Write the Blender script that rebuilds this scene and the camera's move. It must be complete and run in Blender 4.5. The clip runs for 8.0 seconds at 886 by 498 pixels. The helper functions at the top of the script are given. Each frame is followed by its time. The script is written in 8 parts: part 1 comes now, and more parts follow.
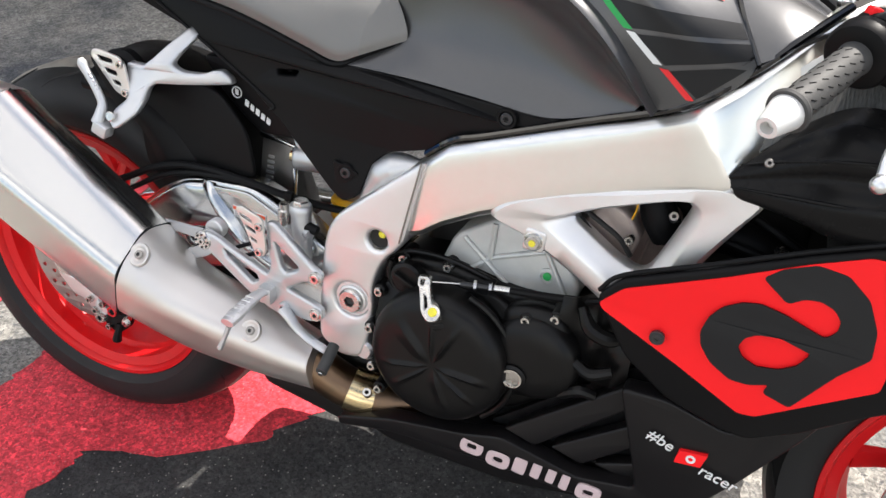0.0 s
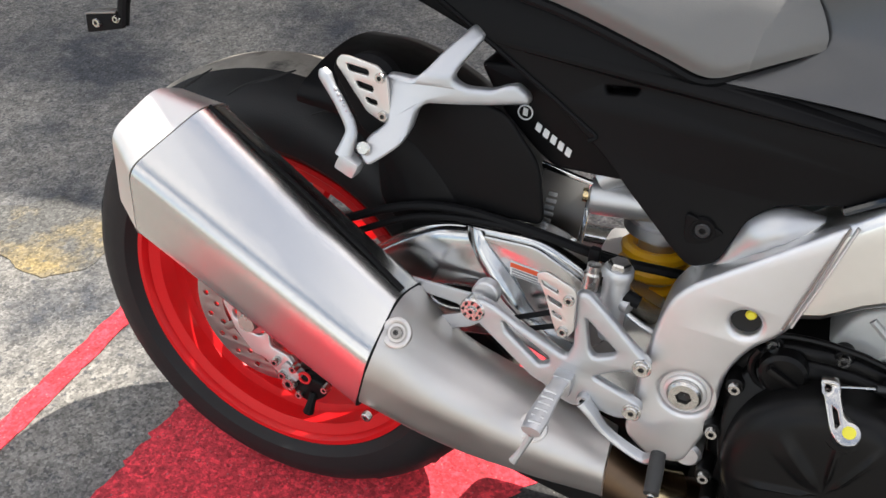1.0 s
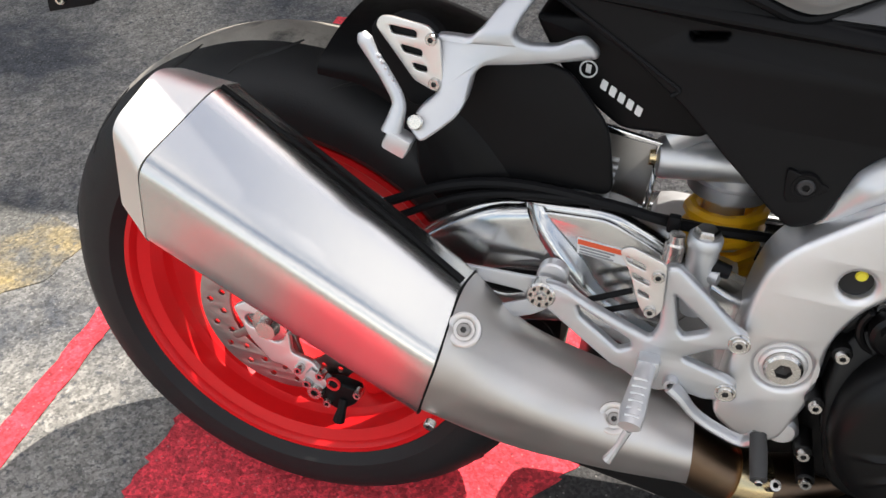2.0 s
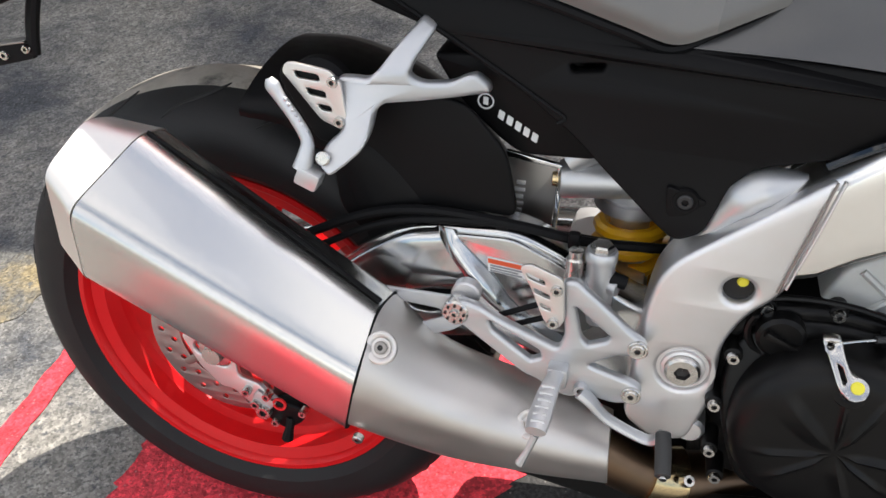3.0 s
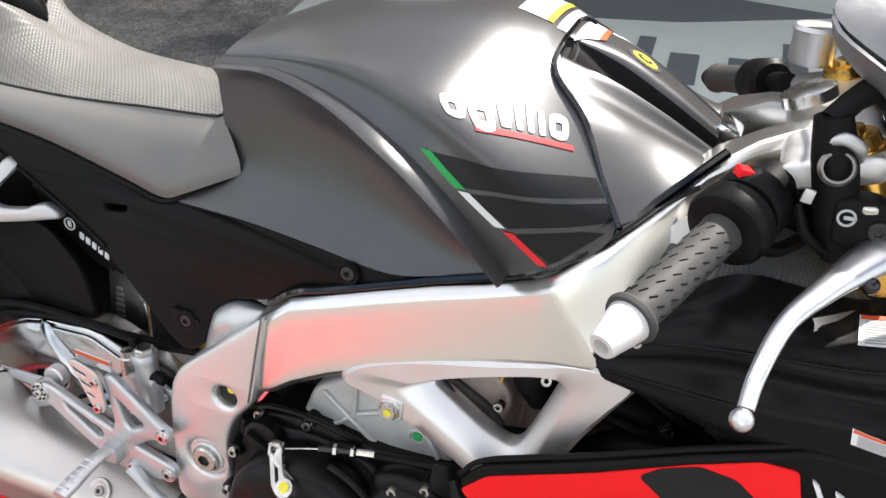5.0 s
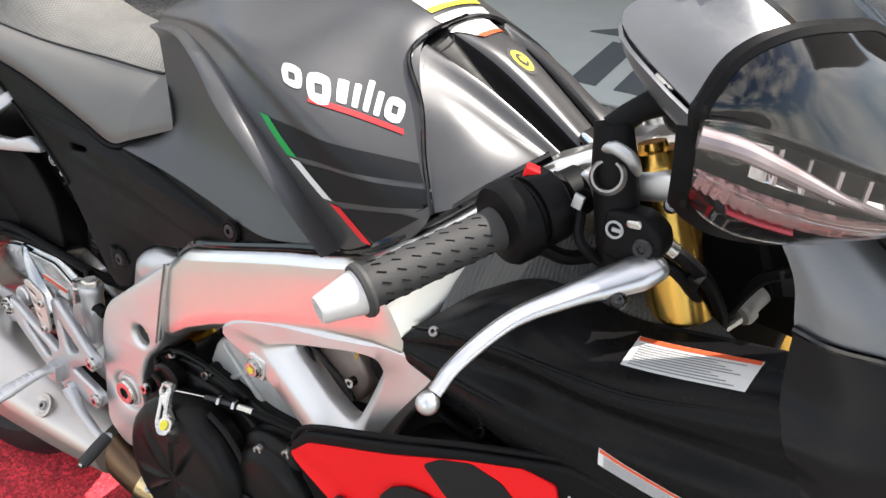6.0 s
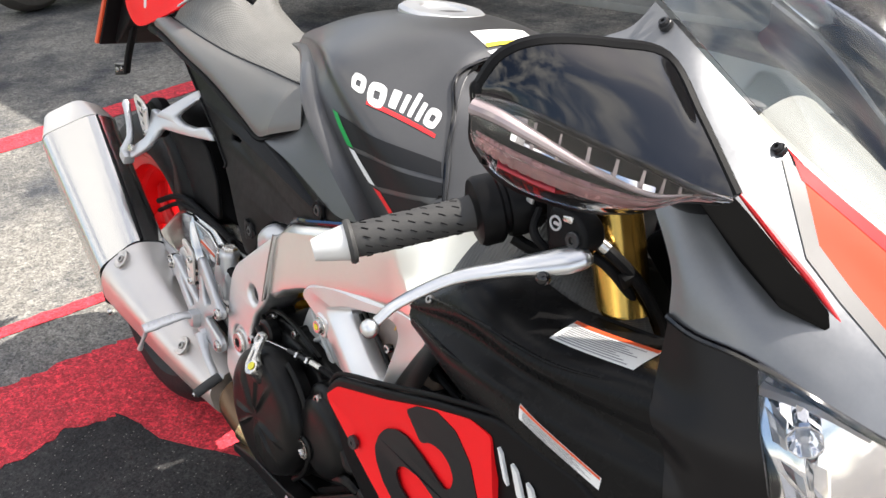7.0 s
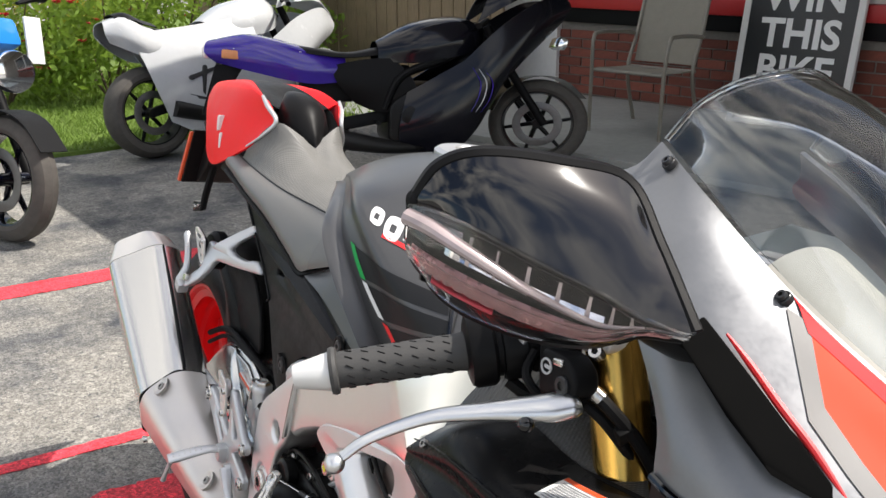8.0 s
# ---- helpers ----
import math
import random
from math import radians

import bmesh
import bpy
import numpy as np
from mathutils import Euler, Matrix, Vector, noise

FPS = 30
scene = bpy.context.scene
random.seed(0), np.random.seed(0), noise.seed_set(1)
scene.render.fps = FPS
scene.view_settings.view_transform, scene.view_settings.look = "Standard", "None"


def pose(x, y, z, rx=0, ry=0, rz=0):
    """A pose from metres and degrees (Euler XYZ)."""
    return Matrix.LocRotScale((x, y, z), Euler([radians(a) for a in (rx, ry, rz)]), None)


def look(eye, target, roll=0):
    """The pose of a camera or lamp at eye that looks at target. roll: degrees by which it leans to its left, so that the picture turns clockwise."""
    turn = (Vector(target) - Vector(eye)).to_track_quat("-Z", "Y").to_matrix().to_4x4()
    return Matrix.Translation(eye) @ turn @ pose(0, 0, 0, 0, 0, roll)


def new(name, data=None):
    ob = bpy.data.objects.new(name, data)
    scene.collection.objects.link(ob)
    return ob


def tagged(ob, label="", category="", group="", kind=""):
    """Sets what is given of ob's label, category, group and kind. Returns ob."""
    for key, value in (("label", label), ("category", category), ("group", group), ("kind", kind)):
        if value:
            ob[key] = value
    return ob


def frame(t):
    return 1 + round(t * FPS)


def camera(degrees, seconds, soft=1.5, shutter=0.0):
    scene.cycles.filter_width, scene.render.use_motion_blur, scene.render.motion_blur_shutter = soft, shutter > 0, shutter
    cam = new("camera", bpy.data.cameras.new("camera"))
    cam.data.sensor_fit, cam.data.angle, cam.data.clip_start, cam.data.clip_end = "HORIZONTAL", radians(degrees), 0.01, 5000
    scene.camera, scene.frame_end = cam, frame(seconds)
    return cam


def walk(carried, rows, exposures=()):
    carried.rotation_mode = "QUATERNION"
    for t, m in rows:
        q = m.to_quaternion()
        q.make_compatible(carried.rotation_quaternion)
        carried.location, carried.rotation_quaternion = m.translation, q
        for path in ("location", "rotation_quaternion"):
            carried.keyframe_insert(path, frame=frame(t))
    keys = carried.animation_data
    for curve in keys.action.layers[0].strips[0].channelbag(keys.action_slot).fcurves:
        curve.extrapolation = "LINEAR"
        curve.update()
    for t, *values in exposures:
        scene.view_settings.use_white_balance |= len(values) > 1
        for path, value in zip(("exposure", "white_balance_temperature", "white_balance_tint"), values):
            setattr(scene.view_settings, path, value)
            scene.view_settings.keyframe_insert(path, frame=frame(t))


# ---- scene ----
cam = camera(54.7, 8.0)
PATH = [
    (0, (1.0453, -0.8521, 1.2313), (0.3892, 0.6028, 0.0259), -0.60),
    (0.5, (0.8761, -0.7910, 1.1919), (0.1148, 0.6038, -0.0226), 0.89),
    (1, (0.5643, -0.7100, 1.1465), (-0.0575, 0.6894, -0.1399), -0.42),
    (1.2, (0.4998, -0.6921, 1.1193), (-0.0536, 0.7070, -0.1984), -0.77),
    (2.3, (0.4045, -0.6712, 1.0874), (-0.0324, 0.7487, -0.2517), -1.05),
    (2.5, (0.4192, -0.6707, 1.0924), (-0.0210, 0.7517, -0.2430), -1.64),
    (3, (0.5030, -0.6864, 1.1309), (0.0470, 0.7533, -0.1803), -3.52),
    (3.5, (0.6717, -0.6667, 1.1631), (0.2331, 0.8016, -0.1221), -3.95),
    (4, (0.8760, -0.6129, 1.1838), (0.3834, 0.8416, -0.0975), -3.55),
    (4.5, (1.0074, -0.5990, 1.2554), (0.4297, 0.8616, 0.0172), -3.41),
    (4.7, (1.0406, -0.6004, 1.2755), (0.4433, 0.8707, 0.0593), -3.05),
    (5.8, (1.3188, -0.5153, 1.2719), (0.4453, 0.8622, 0.1144), -1.08),
    (6, (1.3668, -0.4904, 1.2511), (0.4073, 0.8312, 0.0967), -0.92),
    (6.5, (1.5003, -0.4710, 1.2569), (0.3116, 0.6708, 0.1240), -2.10),
    (7, (1.6217, -0.4732, 1.2661), (0.2434, 0.5570, 0.2468), -1.40),
    (7.5, (1.6640, -0.4445, 1.2629), (0.1607, 0.5168, 0.3596), -0.41),
    (8, (1.6538, -0.3859, 1.2263), (0.0185, 0.5489, 0.5542), -0.32),
]
walk(cam, [(t, look(eye, target, roll)) for t, eye, target, roll in PATH], [(0, 1.10), (0.5, 1.00), (1.0, 0.92), (2.5, 0.90), (3.5, 1.0), (4.0, 1.15), (4.5, 1.10), (6.0, 1.0), (7.0, 0.96), (7.5, 0.82), (8.0, 0.64)])

# ---- light ----
SUN = Vector((0.36, 0.67, 1.0)).normalized()          # the way to the sun
world = bpy.data.worlds.new("sky")
scene.world = world
world.use_nodes = True
wn, wl = world.node_tree.nodes, world.node_tree.links
sky = wn.new("ShaderNodeTexSky")
sky.sky_type, sky.sun_disc = "NISHITA", False
sky.sun_elevation = math.asin(SUN.z)
sky.sun_rotation = math.atan2(SUN.x, SUN.y)
sky.dust_density = 1.4
tc = wn.new("ShaderNodeTexCoord")
cl_map = wn.new("ShaderNodeMapping")
cl_map.inputs["Scale"].default_value = (1.6, 2.4, 4.5)
wl.new(tc.outputs["Generated"], cl_map.inputs["Vector"])
cloud = wn.new("ShaderNodeTexNoise")
cloud.inputs["Scale"].default_value, cloud.inputs["Detail"].default_value = 1.6, 4
wl.new(cl_map.outputs["Vector"], cloud.inputs["Vector"])
cramp = wn.new("ShaderNodeValToRGB")
cramp.color_ramp.elements[0].position, cramp.color_ramp.elements[1].position = 0.42, 0.72
wl.new(cloud.outputs["Fac"], cramp.inputs["Fac"])
cmix = wn.new("ShaderNodeMix")
cmix.data_type = "RGBA"
wl.new(cramp.outputs["Color"], cmix.inputs[0])
wl.new(sky.outputs["Color"], cmix.inputs[6])
cmix.inputs[7].default_value = (15.5, 14.6, 13.2, 1)
wl.new(cmix.outputs[2], wn["Background"].inputs["Color"])
wn["Background"].inputs["Strength"].default_value = 0.105
sun_data = bpy.data.lights.new("sun", "SUN")
sun_data.energy, sun_data.angle, sun_data.color = 4.4, radians(0.55), (1.0, 0.94, 0.865)
sun = new("sun", sun_data)
sun.rotation_euler = SUN.to_track_quat("Z", "Y").to_euler()


# ---- materials ----
def material(name, base, rough=0.5, metal=0.0, vary=0.12, scale=30.0, bump=0.0, bump_scale=200.0, stretch=(1, 1, 1), rough_vary=0.08, coat=0.0, spec=0.5, second=None, second_scale=4.0, second_cut=(0.5, 0.7)):
    """Principled paint, plastic or metal: fine grain and slow stains in colour and gloss, with relief."""
    m = bpy.data.materials.new(name)
    m.use_nodes = True
    n, l = m.node_tree.nodes, m.node_tree.links
    b = n["Principled BSDF"]
    co = n.new("ShaderNodeTexCoord")
    mp = n.new("ShaderNodeMapping")
    mp.inputs["Scale"].default_value = stretch
    l.new(co.outputs["Object"], mp.inputs["Vector"])
    fine = n.new("ShaderNodeTexNoise")
    fine.inputs["Scale"].default_value, fine.inputs["Detail"].default_value = scale, 6
    slow = n.new("ShaderNodeTexNoise")
    slow.inputs["Scale"].default_value, slow.inputs["Detail"].default_value = scale / 7, 4
    l.new(mp.outputs["Vector"], fine.inputs["Vector"])
    l.new(co.outputs["Object"], slow.inputs["Vector"])
    both = n.new("ShaderNodeMath")
    both.operation = "ADD"
    l.new(fine.outputs["Fac"], both.inputs[0])
    l.new(slow.outputs["Fac"], both.inputs[1])
    rng = n.new("ShaderNodeMapRange")
    rng.inputs["From Min"].default_value, rng.inputs["From Max"].default_value = 0.6, 1.4
    rng.inputs["To Min"].default_value, rng.inputs["To Max"].default_value = 1 - vary, 1 + vary
    l.new(both.outputs[0], rng.inputs["Value"])
    hsv = n.new("ShaderNodeHueSaturation")
    hsv.inputs["Color"].default_value = (*base, 1)
    l.new(rng.outputs["Result"], hsv.inputs["Value"])
    colour = hsv.outputs["Color"]
    if second:
        stain = n.new("ShaderNodeTexNoise")
        stain.inputs["Scale"].default_value, stain.inputs["Detail"].default_value, stain.inputs["Roughness"].default_value = second_scale, 10, 0.65
        l.new(co.outputs["Object"], stain.inputs["Vector"])
        cut = n.new("ShaderNodeMapRange")
        cut.inputs["From Min"].default_value, cut.inputs["From Max"].default_value = second_cut
        l.new(stain.outputs["Fac"], cut.inputs["Value"])
        mx = n.new("ShaderNodeMix")
        mx.data_type = "RGBA"
        l.new(cut.outputs["Result"], mx.inputs[0])
        l.new(colour, mx.inputs[6])
        mx.inputs[7].default_value = (*second, 1)
        colour = mx.outputs[2]
    l.new(colour, b.inputs["Base Color"])
    rr = n.new("ShaderNodeMapRange")
    rr.inputs["From Min"].default_value, rr.inputs["From Max"].default_value = 0.6, 1.4
    rr.inputs["To Min"].default_value, rr.inputs["To Max"].default_value = max(0.02, rough - rough_vary), min(1, rough + rough_vary)
    l.new(both.outputs[0], rr.inputs["Value"])
    l.new(rr.outputs["Result"], b.inputs["Roughness"])
    b.inputs["Metallic"].default_value = metal
    b.inputs["Specular IOR Level"].default_value = spec
    b.inputs["Coat Weight"].default_value = coat
    b.inputs["Coat Roughness"].default_value = 0.08
    if bump:
        grain = n.new("ShaderNodeTexNoise")
        grain.inputs["Scale"].default_value, grain.inputs["Detail"].default_value = bump_scale, 3
        l.new(mp.outputs["Vector"], grain.inputs["Vector"])
        bp = n.new("ShaderNodeBump")
        bp.inputs["Strength"].default_value, bp.inputs["Distance"].default_value = bump, 0.001
        l.new(grain.outputs["Fac"], bp.inputs["Height"])
        l.new(bp.outputs["Normal"], b.inputs["Normal"])
    return m


def woven(name, base, rough, step=0.0035, depth=0.6, metal=0.0):
    """A cloth or carbon weave: crossed waves as relief and slight shade of thread."""
    m = material(name, base, rough, metal, vary=0.15, scale=60)
    n, l = m.node_tree.nodes, m.node_tree.links
    co = n.new("ShaderNodeTexCoord")
    waves = []
    for turn in (45, -45):
        mp = n.new("ShaderNodeMapping")
        mp.inputs["Rotation"].default_value = (radians(25), 0, radians(turn))
        l.new(co.outputs["Object"], mp.inputs["Vector"])
        w = n.new("ShaderNodeTexWave")
        w.inputs["Scale"].default_value = 0.314 / step
        l.new(mp.outputs["Vector"], w.inputs["Vector"])
        waves.append(w)
    mul = n.new("ShaderNodeMath")
    mul.operation = "MULTIPLY"
    l.new(waves[0].outputs["Fac"], mul.inputs[0])
    l.new(waves[1].outputs["Fac"], mul.inputs[1])
    bp = n.new("ShaderNodeBump")
    bp.inputs["Strength"].default_value, bp.inputs["Distance"].default_value = depth, 0.0012
    l.new(mul.outputs[0], bp.inputs["Height"])
    l.new(bp.outputs["Normal"], n["Principled BSDF"].inputs["Normal"])
    return m


def clear(name, tint, rough=0.02, ior=1.45):
    m = bpy.data.materials.new(name)
    m.use_nodes = True
    b = m.node_tree.nodes["Principled BSDF"]
    b.inputs["Base Color"].default_value = (*tint, 1)
    b.inputs["Roughness"].default_value = rough
    b.inputs["IOR"].default_value = ior
    b.inputs["Transmission Weight"].default_value = 1.0
    return m


RUBBER = material("tyre_rubber", (0.011, 0.011, 0.0115), 0.58, spec=0.35, vary=0.25, scale=60, bump=0.25, bump_scale=500)
# tread dust, with the sun on the crown painted in as a paler base
CROWN = material("dusty_sunlit_crown", (0.30, 0.275, 0.24), 0.85, vary=0.3, scale=50, bump=0.4, bump_scale=400, second=(0.05, 0.047, 0.043), second_scale=25)
RIM_RED = material("red_rim_paint", (0.66, 0.009, 0.012), 0.38, vary=0.06, coat=0.08, spec=0.28)
RED = material("fluorescent_red_paint", (0.95, 0.014, 0.018), 0.48, vary=0.03, spec=0.2)
ORANGE_RED = material("orange_red_paint", (0.80, 0.075, 0.035), 0.55, vary=0.04, spec=0.15)
SATIN = material("satin_black_paint", (0.101, 0.101, 0.104), 0.34, metal=0.65, vary=0.03, scale=400, rough_vary=0.015)
GREY_SATIN = material("satin_grey_paint", (0.20, 0.205, 0.215), 0.37, metal=0.6, vary=0.05, scale=300)
BAND = material("dark_stripe_paint", (0.010, 0.0105, 0.012), 0.42, vary=0.06, spec=0.3)
PLASTIC = material("moulded_black_plastic", (0.0062, 0.0060, 0.0064), 0.42, spec=0.12, vary=0.10, scale=80, bump=0.03, bump_scale=1200)
DULL = material("dull_black_plastic", (0.006, 0.006, 0.0065), 0.55, spec=0.14, vary=0.2, bump=0.04, bump_scale=600)
GLOSS = material("gloss_black", (0.004, 0.004, 0.005), 0.04, vary=0.05, rough_vary=0.01, coat=0.3)
SEAT = material("seat_vinyl", (0.125, 0.122, 0.115), 0.46, vary=0.05, spec=1.0, rough_vary=0.03, bump=0.12, bump_scale=900)
SEAT_WEAVE = woven("seat_weave", (0.150, 0.147, 0.138), 0.5, 0.0036, 0.55)
CARBON = woven("carbon_weave", (0.065, 0.065, 0.063), 0.38, 0.003, 0.5)
ALU = material("brushed_aluminium", (0.87, 0.86, 0.83), 0.29, 1.0, vary=0.015, scale=90, rough_vary=0.02)
CAST = material("cast_aluminium", (0.80, 0.79, 0.79), 0.46, 1.0, vary=0.03, scale=60, bump=0.04, bump_scale=700)
PAINTED_ALU = material("silver_painted_metal", (0.61, 0.615, 0.625), 0.42, 0.85, vary=0.03, scale=80, bump=0.03, bump_scale=700)
POLISHED = material("polished_aluminium", (0.80, 0.81, 0.82), 0.12, 1.0, vary=0.04, rough_vary=0.04)
BUFFED = material("buffed_aluminium", (0.60, 0.605, 0.60), 0.20, 1.0, vary=0.06, rough_vary=0.06)
LEVER = material("satin_lever_alloy", (0.74, 0.745, 0.75), 0.30, 1.0, vary=0.03, rough_vary=0.03)
STEEL = material("brushed_steel", (0.66, 0.65, 0.63), 0.255, 1.0, vary=0.008, scale=60, rough_vary=0.004)
STEEL_CAP = material("bead_blasted_steel", (0.78, 0.755, 0.72), 0.46, 1.0, vary=0.03, scale=60, bump=0.04, bump_scale=900)
STEEL_COVER = material("titanium_cover", (0.72, 0.68, 0.645), 0.46, 1.0, vary=0.04, scale=30, bump=0.02, bump_scale=700)
PIPE = material("heat_tinted_pipe", (0.17, 0.11, 0.07), 0.34, 1.0, vary=0.2, scale=25, second=(0.13, 0.10, 0.07), second_scale=18)
BRASS = material("brass_clamp", (0.66, 0.52, 0.30), 0.22, 1.0, vary=0.1)
ENGINE = material("black_engine_paint", (0.0050, 0.0047, 0.0047), 0.34, spec=0.21, vary=0.15, scale=60, bump=0.10, bump_scale=400)
ENGINE_GREY = material("grey_engine_casting", (0.52, 0.53, 0.52), 0.50, 0.35, vary=0.12, scale=50, bump=0.2, bump_scale=400)
DARK = material("dark_machinery", (0.010, 0.0095, 0.009), 0.5, spec=0.35, vary=0.3, scale=40)
HEAD_DARK = material("stained_engine_casting", (0.44, 0.36, 0.32), 0.5, 0.5, vary=0.3, scale=40, bump=0.15, bump_scale=300)
GOLD = material("gold_anodised", (0.72, 0.43, 0.10), 0.24, 1.0, vary=0.06, rough_vary=0.04)
YELLOW = material("yellow_spring_paint", (0.86, 0.46, 0.01), 0.35, vary=0.08)
YELLOW_DOT = material("yellow_paint_mark", (0.85, 0.75, 0.05), 0.5)
BOLT = material("zinc_bolt", (0.62, 0.60, 0.57), 0.25, 1.0, vary=0.12, scale=120)
BLACK_BOLT = material("black_bolt", (0.032, 0.032, 0.034), 0.35, 0.3)
PLATE = material("dull_stamped_steel", (0.34, 0.32, 0.30), 0.4, 1.0, vary=0.08)
SOCKET = material("socket_steel", (0.055, 0.052, 0.050), 0.5, 0.6)
SIGNAL_RED = material("deep_red_plastic", (0.42, 0.03, 0.045), 0.3)
WHITE_CAP = material("white_bar_end", (0.74, 0.73, 0.71), 0.40, 0.25, vary=0.05)
GRIP = material("grip_rubber", (0.045, 0.044, 0.043), 0.66, vary=0.12, bump=0.2, bump_scale=700)
WHITE = material("white_print", (0.78, 0.78, 0.77), 0.5, vary=0.04)
GREY_PRINT = material("grey_print", (0.60, 0.47, 0.48), 0.5, vary=0.05)
GREEN = material("green_print", (0.01, 0.34, 0.07), 0.45, vary=0.05)
RED_PRINT = material("red_print", (0.75, 0.02, 0.025), 0.45, vary=0.05)
ORANGE = material("orange_print", (0.74, 0.10, 0.03), 0.45, vary=0.05)
GREY_INK = material("silver_print", (0.50, 0.51, 0.52), 0.45, 0.3)
BORDER = material("grey_border_print", (0.17, 0.165, 0.16), 0.45, vary=0.05)
INK = material("ink", (0.03, 0.03, 0.03), 0.6)
INK_GREY = material("faded_ink", (0.28, 0.28, 0.29), 0.6)
YELLOW_PRINT = material("yellow_print", (0.85, 0.70, 0.05), 0.45)
LENS = clear("clear_lens", (0.98, 0.96, 0.96), 0.03)


def thin_sheet(name, tint, haze):
    """Thin clear plastic: light goes straight through, gloss grows at a slant, a little dust."""
    m = bpy.data.materials.new(name)
    m.use_nodes = True
    n, l = m.node_tree.nodes, m.node_tree.links
    through_it = n.new("ShaderNodeBsdfTransparent")
    through_it.inputs["Color"].default_value = (*tint, 1)
    shine = n.new("ShaderNodeBsdfGlossy")
    shine.inputs["Roughness"].default_value = 0.03
    dust = n.new("ShaderNodeBsdfDiffuse")
    dust.inputs["Color"].default_value = (0.6, 0.6, 0.58, 1)
    slant = n.new("ShaderNodeFresnel")
    slant.inputs["IOR"].default_value = 1.58
    a, b = n.new("ShaderNodeMixShader"), n.new("ShaderNodeMixShader")
    l.new(slant.outputs[0], a.inputs[0])
    l.new(through_it.outputs[0], a.inputs[1])
    l.new(shine.outputs[0], a.inputs[2])
    co, streak, cut = n.new("ShaderNodeTexCoord"), n.new("ShaderNodeTexNoise"), n.new("ShaderNodeMapRange")
    streak.inputs["Scale"].default_value, streak.inputs["Detail"].default_value = 22, 6
    l.new(co.outputs["Object"], streak.inputs["Vector"])
    cut.inputs["From Min"].default_value, cut.inputs["From Max"].default_value = 0.35, 0.7
    cut.inputs["To Min"].default_value, cut.inputs["To Max"].default_value = haze * 0.4, haze
    l.new(streak.outputs["Fac"], cut.inputs["Value"])
    l.new(cut.outputs["Result"], b.inputs[0])
    l.new(a.outputs[0], b.inputs[1])
    l.new(dust.outputs[0], b.inputs[2])
    l.new(b.outputs[0], n["Material Output"].inputs["Surface"])
    return m


SCREEN = thin_sheet("light_smoked_screen", (0.88, 0.90, 0.91), 0.012)
FACET = material("matt_black_facet", (0.003, 0.003, 0.003), 0.75, spec=0.02, vary=0.1)
FAIRING = material("satin_black_fairing", (0.008, 0.0078, 0.008), 0.27, spec=0.12, vary=0.06, scale=80, rough_vary=0.03)
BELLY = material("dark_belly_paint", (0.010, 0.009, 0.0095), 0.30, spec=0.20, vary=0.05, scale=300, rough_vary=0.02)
DISC = material("brake_disc_steel", (0.42, 0.41, 0.40), 0.35, 1.0, vary=0.12, scale=80)
SIGNAL = material("signal_reflector", (0.80, 0.72, 0.72), 0.22, 0.6, vary=0.35, scale=90)
SIGNAL_ROSE = material("rose_reflector", (0.46, 0.24, 0.24), 0.25, 0.4, vary=0.5, scale=90)
GUIDE = material("frosted_light_guide", (0.36, 0.29, 0.29), 0.12, vary=0.25, scale=60, spec=0.8, coat=0.6)
CHROME = material("reflector_chrome", (0.85, 0.86, 0.88), 0.06, 1.0, vary=0.03, rough_vary=0.03)


# ---- building blocks ----
def part(name, bm, mat, parent=None, label="", sharp=32):
    """Links a bmesh as one mesh object under a thing or a part."""
    me = bpy.data.meshes.new(name)
    bmesh.ops.recalc_face_normals(bm, faces=bm.faces)
    bm.to_mesh(me)
    bm.free()
    me.polygons.foreach_set("use_smooth", [True] * len(me.polygons))
    me.set_sharp_from_angle(angle=radians(sharp))
    me.materials.append(mat)
    ob = new(name, me)
    if parent is not None:
        ob.parent = parent
    return tagged(ob, label)


def glide(points, n):
    """A smooth line through the points, n steps between each two."""
    p = [Vector(q) for q in points]
    if n <= 1 or len(p) < 3:
        if n <= 1:
            return p
        return [p[i].lerp(p[i + 1], k / n) for i in range(len(p) - 1) for k in range(n)] + [p[-1]]
    p = [2 * p[0] - p[1]] + p + [2 * p[-1] - p[-2]]
    out = []
    for i in range(1, len(p) - 2):
        a, b, c, d = p[i - 1:i + 3]
        for k in range(n):
            t = k / n
            out.append(0.5 * (2 * b + (c - a) * t + (2 * a - 5 * b + 4 * c - d) * t * t + (3 * b - a - 3 * c + d) * t ** 3))
    return out + [p[-2]]


def skin(rings, closed=True, caps=True, bm=None):
    bm = bm or bmesh.new()
    v = [[bm.verts.new(q) for q in r] for r in rings]
    n = len(rings[0])
    for a, b in zip(v, v[1:]):
        for i in range(n if closed else n - 1):
            bm.faces.new((a[i], a[(i + 1) % n], b[(i + 1) % n], b[i]))
    if caps and closed:
        bm.faces.new(v[0])
        bm.faces.new(v[-1])
    return bm


